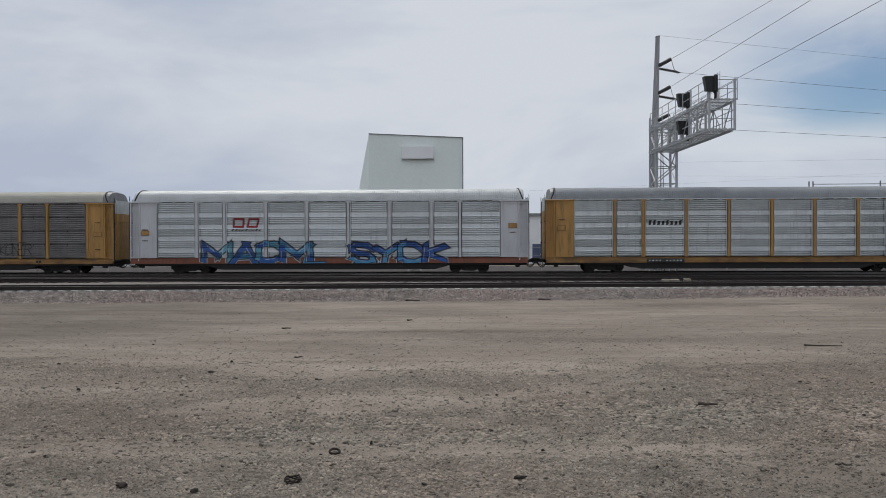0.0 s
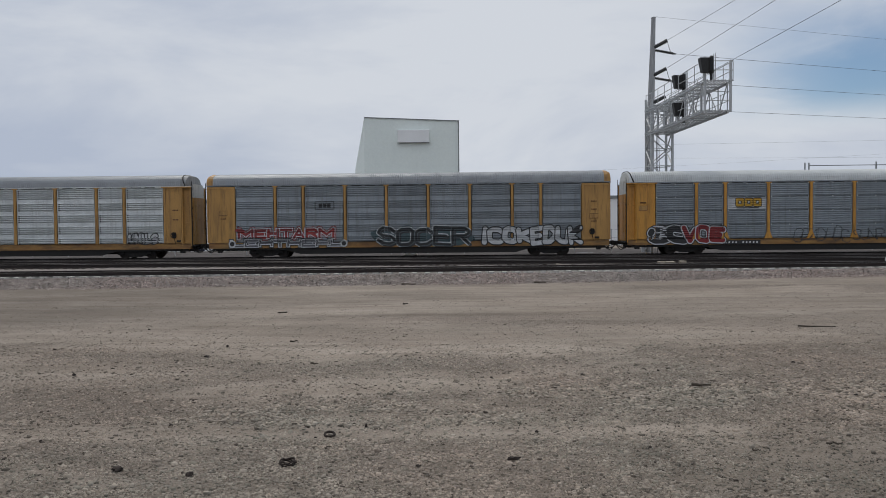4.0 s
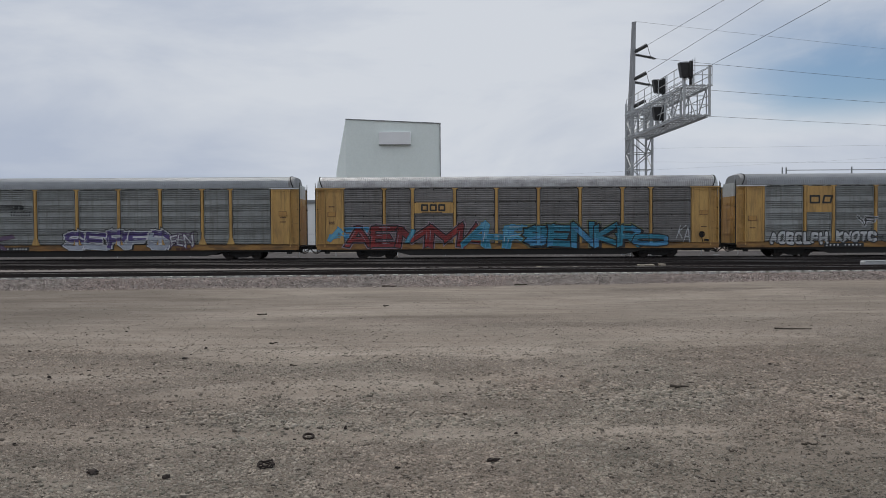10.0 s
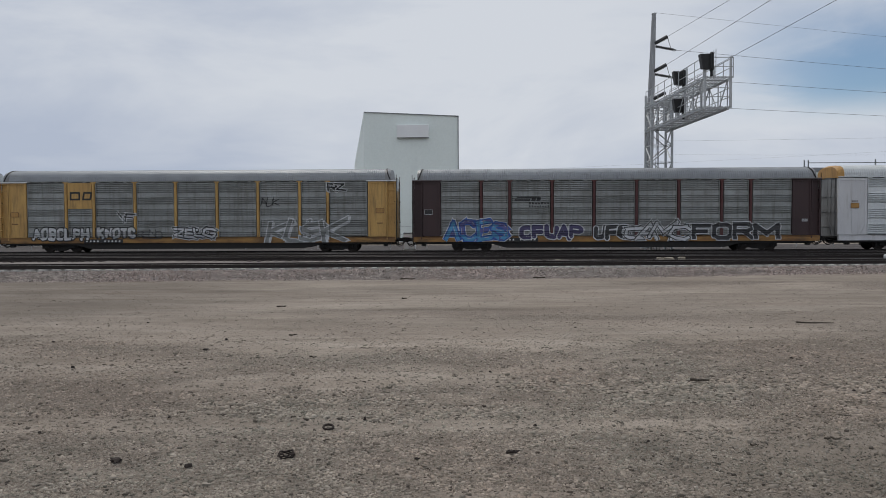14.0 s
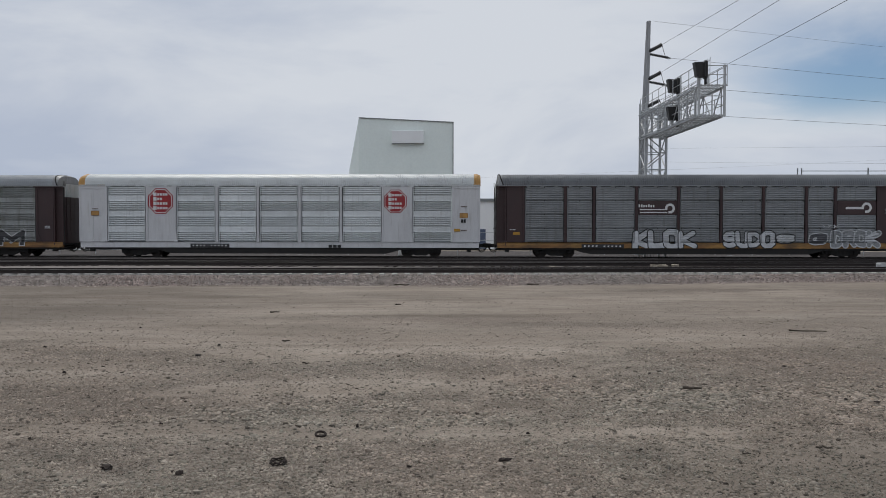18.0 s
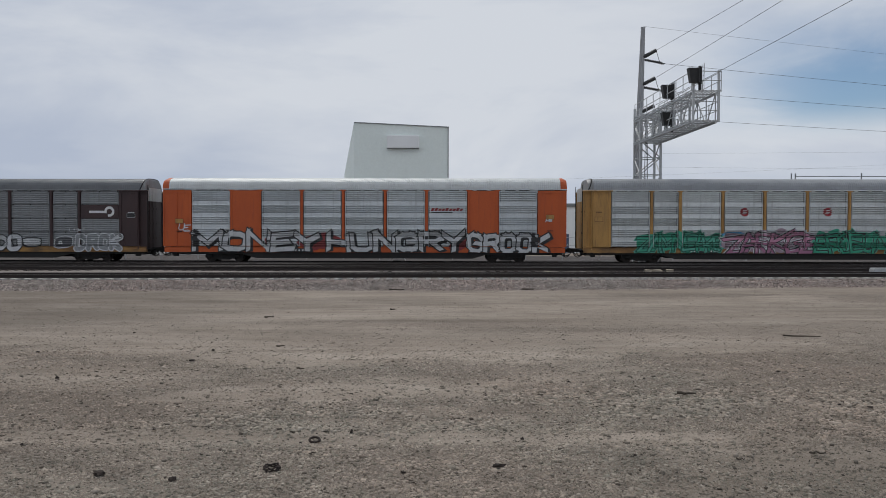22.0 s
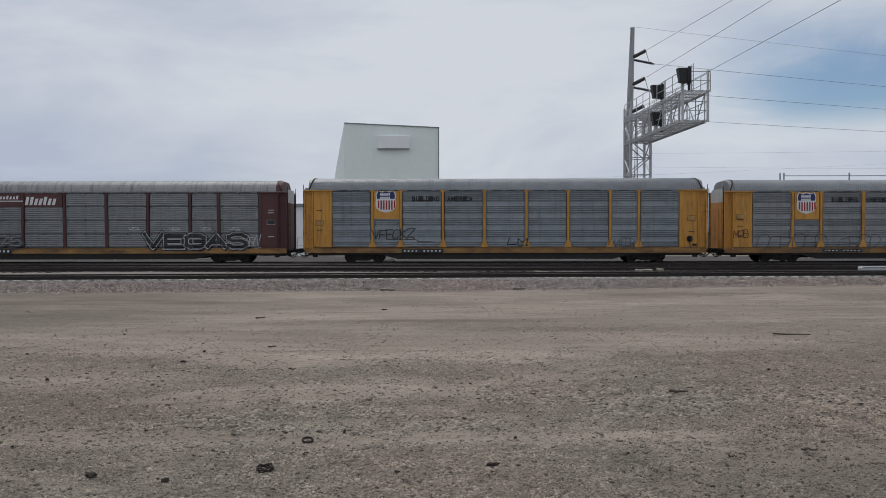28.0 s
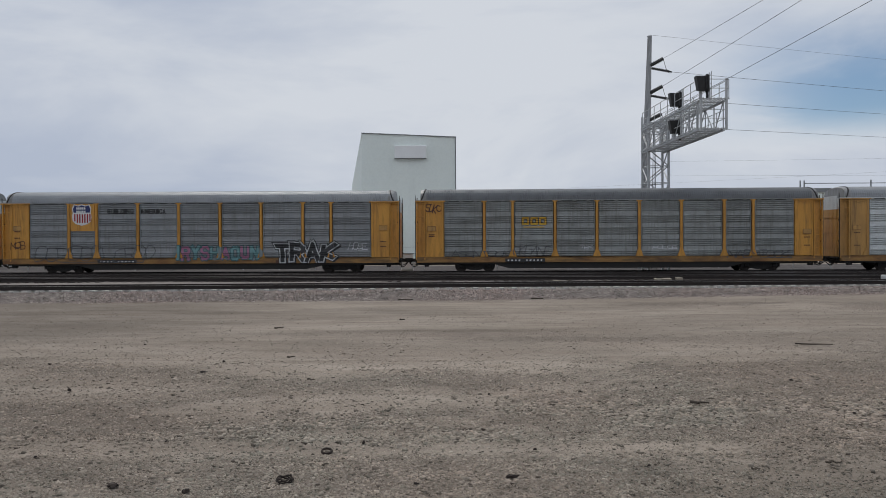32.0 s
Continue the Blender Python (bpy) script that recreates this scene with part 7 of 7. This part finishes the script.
mural("K", 5.22, 6.25, 0.92, 1.64, "S", "spray_silver", "ink", 39, "bubble")
mural("K", 7.37, 8.42, 0.80, 1.70, "G", "spray_grey", "spray_silver", 40, "bubble")
mural("K", 8.77, 11.92, 0.62, 1.90, "DROK", SIDE_PAINT["K"], "spray_white", 41, "bubble")
tag("K", 8.3, 9.3, 1.95, 2.2, "UOK", "spray_white", 140)
slanted("K", -4.10, -2.99, 3.35, 3.54, 7, "pure_white", 0, 0.62)
blocks("K", -4.18, -2.00, 3.16, 3.23, 1, "pure_white", 26)
blocks("K", -4.17, -2.00, 2.97, 3.04, 1, "pure_white", 27)
ring("K", -2.34, -1.66, 2.93, 3.61, "pure_white")
blocks("K", 9.58, 10.85, 3.23, 3.38, 1, "pure_white", 28)
ring("K", 10.71, 11.42, 3.01, 3.65, "pure_white")
blocks("K", -12.57, -12.03, 1.51, 1.70, 1, "logo_yellow", 29)
plate("K", -7.81, -5.17, 0.56, 0.87, 9, 30)
for cx_, cw in ((-3.2, 1.3), (-6.0, 0.7), (6.7, 0.8)):
    rs_ = random.Random(int(cx_ * 10))
    lay("cloud", [blob(cx_ + rs_.uniform(-0.4, 0.4) * cw, 1.2 + 0.12 * k, cw * rs_.uniform(0.5, 0.9), 0.42, 0.2, rs_) for k in range(3)], M["spray_red_dull"], "L", CAR["L"], "dull red sprayed mist", 0.002, 0.0003)
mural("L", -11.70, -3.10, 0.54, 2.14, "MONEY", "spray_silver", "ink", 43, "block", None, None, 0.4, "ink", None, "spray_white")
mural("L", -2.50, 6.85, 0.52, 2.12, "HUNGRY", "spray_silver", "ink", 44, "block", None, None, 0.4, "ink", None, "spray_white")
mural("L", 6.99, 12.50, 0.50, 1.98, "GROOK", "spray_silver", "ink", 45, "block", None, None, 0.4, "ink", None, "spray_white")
slanted("L", 4.50, 6.68, 3.36, 3.56, 9, "logo_red", 0.5, 0.75)
blocks("L", 4.39, 6.11, 3.22, 3.29, 1, "ink", 32)
plate("L", -5.92, -3.55, 0.53, 0.76, 9, 33)
tag("L", -12.55, -11.85, 2.00, 2.54, "UE", "spray_white", 46, 0.03)
tag("L", 12.3, 12.7, 2.65, 2.85, "ME", "spray_white", 146)
mural("M", -9.75, -3.95, 0.66, 2.10, "ZAMNEAKR", "spray_green", "spray_green_dark", 47, "wild", "spray_green_light", "spray_green_light", 0.3, None, "spray_green", "spray_green_light", 0.2)
mural("M", -4.2, -2.6, 0.95, 2.12, "C", "spray_sky", "spray_blue", 50, "bubble", "spray_white")
mural("M", -3.85, 2.15, 0.58, 2.20, "ZARKGE", "spray_pink", "ink", 48, "wild", "spray_white", "spray_rose", 0.4, None, "spray_pale_pink", "spray_white", 0.3)
mural("M", 2.04, 8.45, 0.62, 2.18, "ERCEUNKA", "spray_green", "ink", 49, "wild", "spray_green_light", None, 0.4, None, "spray_green", "spray_green_light", 0.3)
round_mark("M", -3.04, -2.47, 3.06, 3.63, "logo_red")
round_mark("M", 2.52, 3.09, 3.07, 3.65, "logo_red")
plate("M", -6.66, -4.44, 0.57, 0.84, 9, 34)
slanted("N", -6.22, -4.46, 4.29, 4.53, 8, "pure_white", 0.2, 0.62)
blocks("N", -6.26, -4.00, 4.14, 4.20, 1, "pure_white", 36)
slanted("N", -4.08, -1.95, 3.90, 4.46, 7, "pure_white", 0.22, 0.66)
mural("N", 3.85, 10.95, 0.86, 2.12, "VEGAS", "ink", "spray_silver", 51, "square", "ink", "spray_dark", 0.4, "ink")
mural("N", -7.4, -4.45, 0.98, 1.98, "KPEAS", SIDE_PAINT["N"], "spray_grey", 52, "wild", None, None, 0.4, "spray_dark")
tag("N", -12.63, -11.89, 1.95, 3.17, "RSY", "spray_white", 54, 0.026)
tag("N", -11.57, -7.8, 1.05, 1.86, "ASENDRA", "spray_silver", 55, 0.022)
for tx_ in (2.9, 5.65, 7.75, 9.7):
    tag("N", tx_, tx_ + 0.75, 2.17, 2.40, "VEA", "spray_silver", int(tx_ * 10))
tag("N", 11.1, 11.8, 1.0, 1.9, "RN", "spray_silver", 156)
plate("N", -7.85, -5.05, 0.63, 0.96, 9, 38)
shield("O", -8.78, -7.39, 3.27, 4.76, 39)
words("O", -6.33, -4.46, 4.03, 4.33, "BUILDING", "ink")
words("O", -3.96, -2.21, 4.02, 4.32, "AMERICA", "ink")
tag("O", -8.99, -6.12, 1.52, 2.24, "VFECKZ", "ink", 57, 0.032)
tag("O", -5.9, -4.9, 1.35, 1.5, "L", "ink", 157, 0.03)
tag("O", 0.22, 1.52, 1.11, 1.70, "LM", "ink", 58, 0.036)
tag("O", 7.0, 8.75, 0.90, 1.66, "UNICOR", "spray_grey", 59, 0.022)
plate("O", -6.93, -4.30, 0.40, 0.66, 9, 40)
blocks("O", 4.11, 4.49, 0.41, 0.60, 2, "mark_brown", 41)
shield("P", -8.75, -7.41, 3.23, 4.69, 42)
words("P", -6.36, -4.53, 4.03, 4.33, "BUILDING", "ink")
words("P", -4.06, -2.31, 4.02, 4.32, "AMERICA", "ink")
mural("P", -1.65, 1.36, 0.78, 1.94, "IRYSH", ("spray_aqua", "spray_rose"), "spray_aqua_dark", 60, "square", None, None, 0.45, None, "spray_aqua_dull")
mural("P", 1.45, 4.10, 0.80, 1.90, "AOUN", ("spray_rose", "spray_aqua"), "spray_aqua_dark", 61, "square", None, None, 0.4, None, "spray_aqua_dull")
mural("P", 5.15, 9.30, 0.60, 2.16, "TRAK", "ink", "spray_silver", 62, "block", "ink", "spray_dark", 0.5, "ink")
tag("P", 10.23, 11.46, 1.50, 2.05, "HOSE", "spray_white", 63, 0.024)
tag("P", -12.99, -11.97, 1.60, 2.20, "MOB", "mark_brown", 64, 0.024)
tag("P", -11.3, -6.6, 0.75, 1.9, "OCEOGO", "spray_grey", 65, 0.024)
tag("P", -5.8, -3.0, 0.75, 1.9, "CROD", "spray_grey", 165, 0.024)
plate("P", -6.90, -4.40, 0.67, 0.90, 9, 43)
blocks("P", 5.21, 6.14, 0.62, 0.85, 3, "mark_brown", 44)
for k in range(3):
    hollow("Q", -6.40 + 0.58 * k, -6.03 + 0.58 * k, 3.18, 3.56, "ink", 0.10)
    lay("bar", [bar_shape(a, b, 0.068, True, 0) for a, b in (((-6.40 + 0.58 * k, 3.18), (-6.40 + 0.58 * k, 3.56)), ((-6.40 + 0.58 * k, 3.56), (-6.03 + 0.58 * k, 3.56)), ((-6.40 + 0.58 * k, 3.18), (-6.03 + 0.58 * k, 3.18)), ((-6.03 + 0.58 * k, 3.18), (-6.03 + 0.58 * k, 3.56)))], M["logo_gold"], "Q", CAR["Q"], "gold painted bars", 0.017, 0.0002)
blocks("Q", -6.49, -4.82, 2.94, 3.01, 1, "logo_gold", 46)
plate("Q", -7.49, -5.02, 0.37, 0.67, 9, 47)
tag("Q", -2.55, -1.68, 1.50, 1.75, "TEK", "spray_white", 66)
tag("Q", 2.36, 3.95, 1.47, 1.73, "POLOS", "spray_white", 67, 0.024)
tag("Q", -7.00, -4.52, 1.05, 1.81, "OKGANE", "spray_grey", 68, 0.022)
tag("Q", -11.19, -7.19, 0.96, 1.44, "ASENTOCK", "spray_grey", 69)
tag("Q", 7.37, 11.50, 0.88, 1.43, "NAEMTOCK", "spray_grey", 72)
tag("Q", -12.90, -11.94, 3.91, 4.59, "SOKC", "mark_brown", 70, 0.03)
blocks("Q", 5.19, 6.17, 0.40, 0.62, 3, "mark_brown", 48)
tag("A", 5.69, 7.88, 1.17, 2.13, "KONER", "ink", 71, 0.024)
blocks("A", 8.22, 8.62, 0.73, 0.89, 2, "ink", 49)

# small stencils and labels on the end sheets
for key in CAR:
    rs = random.Random(key)
    dark = key in "IKN"
    for sx in (-1, 1):
        x = sx * 12.55
        if rs.random() < 0.85:
            zz = rs.uniform(2.4, 3.0)
            base = lay("label", [[(x - 0.28, zz), (x + 0.28, zz), (x + 0.28, zz + 0.32), (x - 0.28, zz + 0.32)]], M["mark_brown" if not dark else "spray_silver"], key, CAR[key], "small stencilled data panel", 0.004)
            lay("field", [[(x - 0.262, zz + 0.018), (x + 0.262, zz + 0.018), (x + 0.262, zz + 0.302), (x - 0.262, zz + 0.302)]], M["yellow" if not dark else "ink"], key, base, "", 0.008)
        for k in range(rs.randint(1, 3)):
            zz = rs.uniform(1.5, 3.6)
            blocks(key, x - 0.2, x + 0.2, zz, zz + 0.06, 4, "mark_brown" if not dark else "spray_silver", 0)


# the bodies differ a little in height from car to car
TALLER = {"B": 1.03, "C": 1.033, "D": 1.033, "E": 1.012, "F": 1.012, "G": 1.005, "I": 1.01, "J": 1.025, "L": 1.033, "M": 1.025, "N": 1.005, "O": 1.033, "P": 1.01, "Q": 1.015}
for key, car in CAR.items():
    for child in car.children:
        if not child.name.startswith("truck"):
            child.scale.z = TALLER.get(key, 1.018)


# ---- what moves ----
def gone(t):
    """Metres that the train has gone at t seconds, eased between the rows of RUN."""
    ts = [r[0] for r in RUN]
    k = max(0, min(len(RUN) - 2, sum(1 for x in ts if x <= t) - 1))
    t0, s0 = RUN[k]
    t1, s1 = RUN[k + 1]
    v = lambda i: (RUN[min(i + 1, len(RUN) - 1)][1] - RUN[max(i - 1, 0)][1]) / (RUN[min(i + 1, len(RUN) - 1)][0] - RUN[max(i - 1, 0)][0])
    u, h = (t - t0) / (t1 - t0), t1 - t0
    return (s0 * (1 + 2 * u) + h * v(k) * u) * (1 - u) ** 2 + (s1 * (3 - 2 * u) - h * v(k + 1) * (1 - u)) * u * u


def motions():
    times = [t for t, _ in RUN]
    for i, car in enumerate(CARS):
        walk(car, [(t, pose(FIRST_CAR + CAR_PITCH * i - gone(t), TRAIN_Y, TRAIN_RAIL_Z)) for t in times])
    frames = [k / FPS for k in range(int(32 * FPS) + 1)]
    run = [gone(t) for t in frames]
    for ws, i, tx, dx in WHEELSETS:
        # each wheelset rolls while it is anywhere near the yard
        start = FIRST_CAR + CAR_PITCH * i + tx + dx
        roll = [k for k in range(len(frames)) if abs(start - run[k]) < 38]
        rows = [(t, s) for t, s in zip([frames[k] for k in roll], [run[k] for k in roll])]
        if not rows:
            continue
        if roll[0] > 0:
            rows.insert(0, (0.0, rows[0][1]))
        if roll[-1] < len(frames) - 1:
            rows.append((32.0, rows[-1][1]))
        walk(ws, [(t, pose(dx, 0, WHEEL_R) @ Matrix.Rotation(-s / WHEEL_R, 4, "Y")) for t, s in rows])


motions()
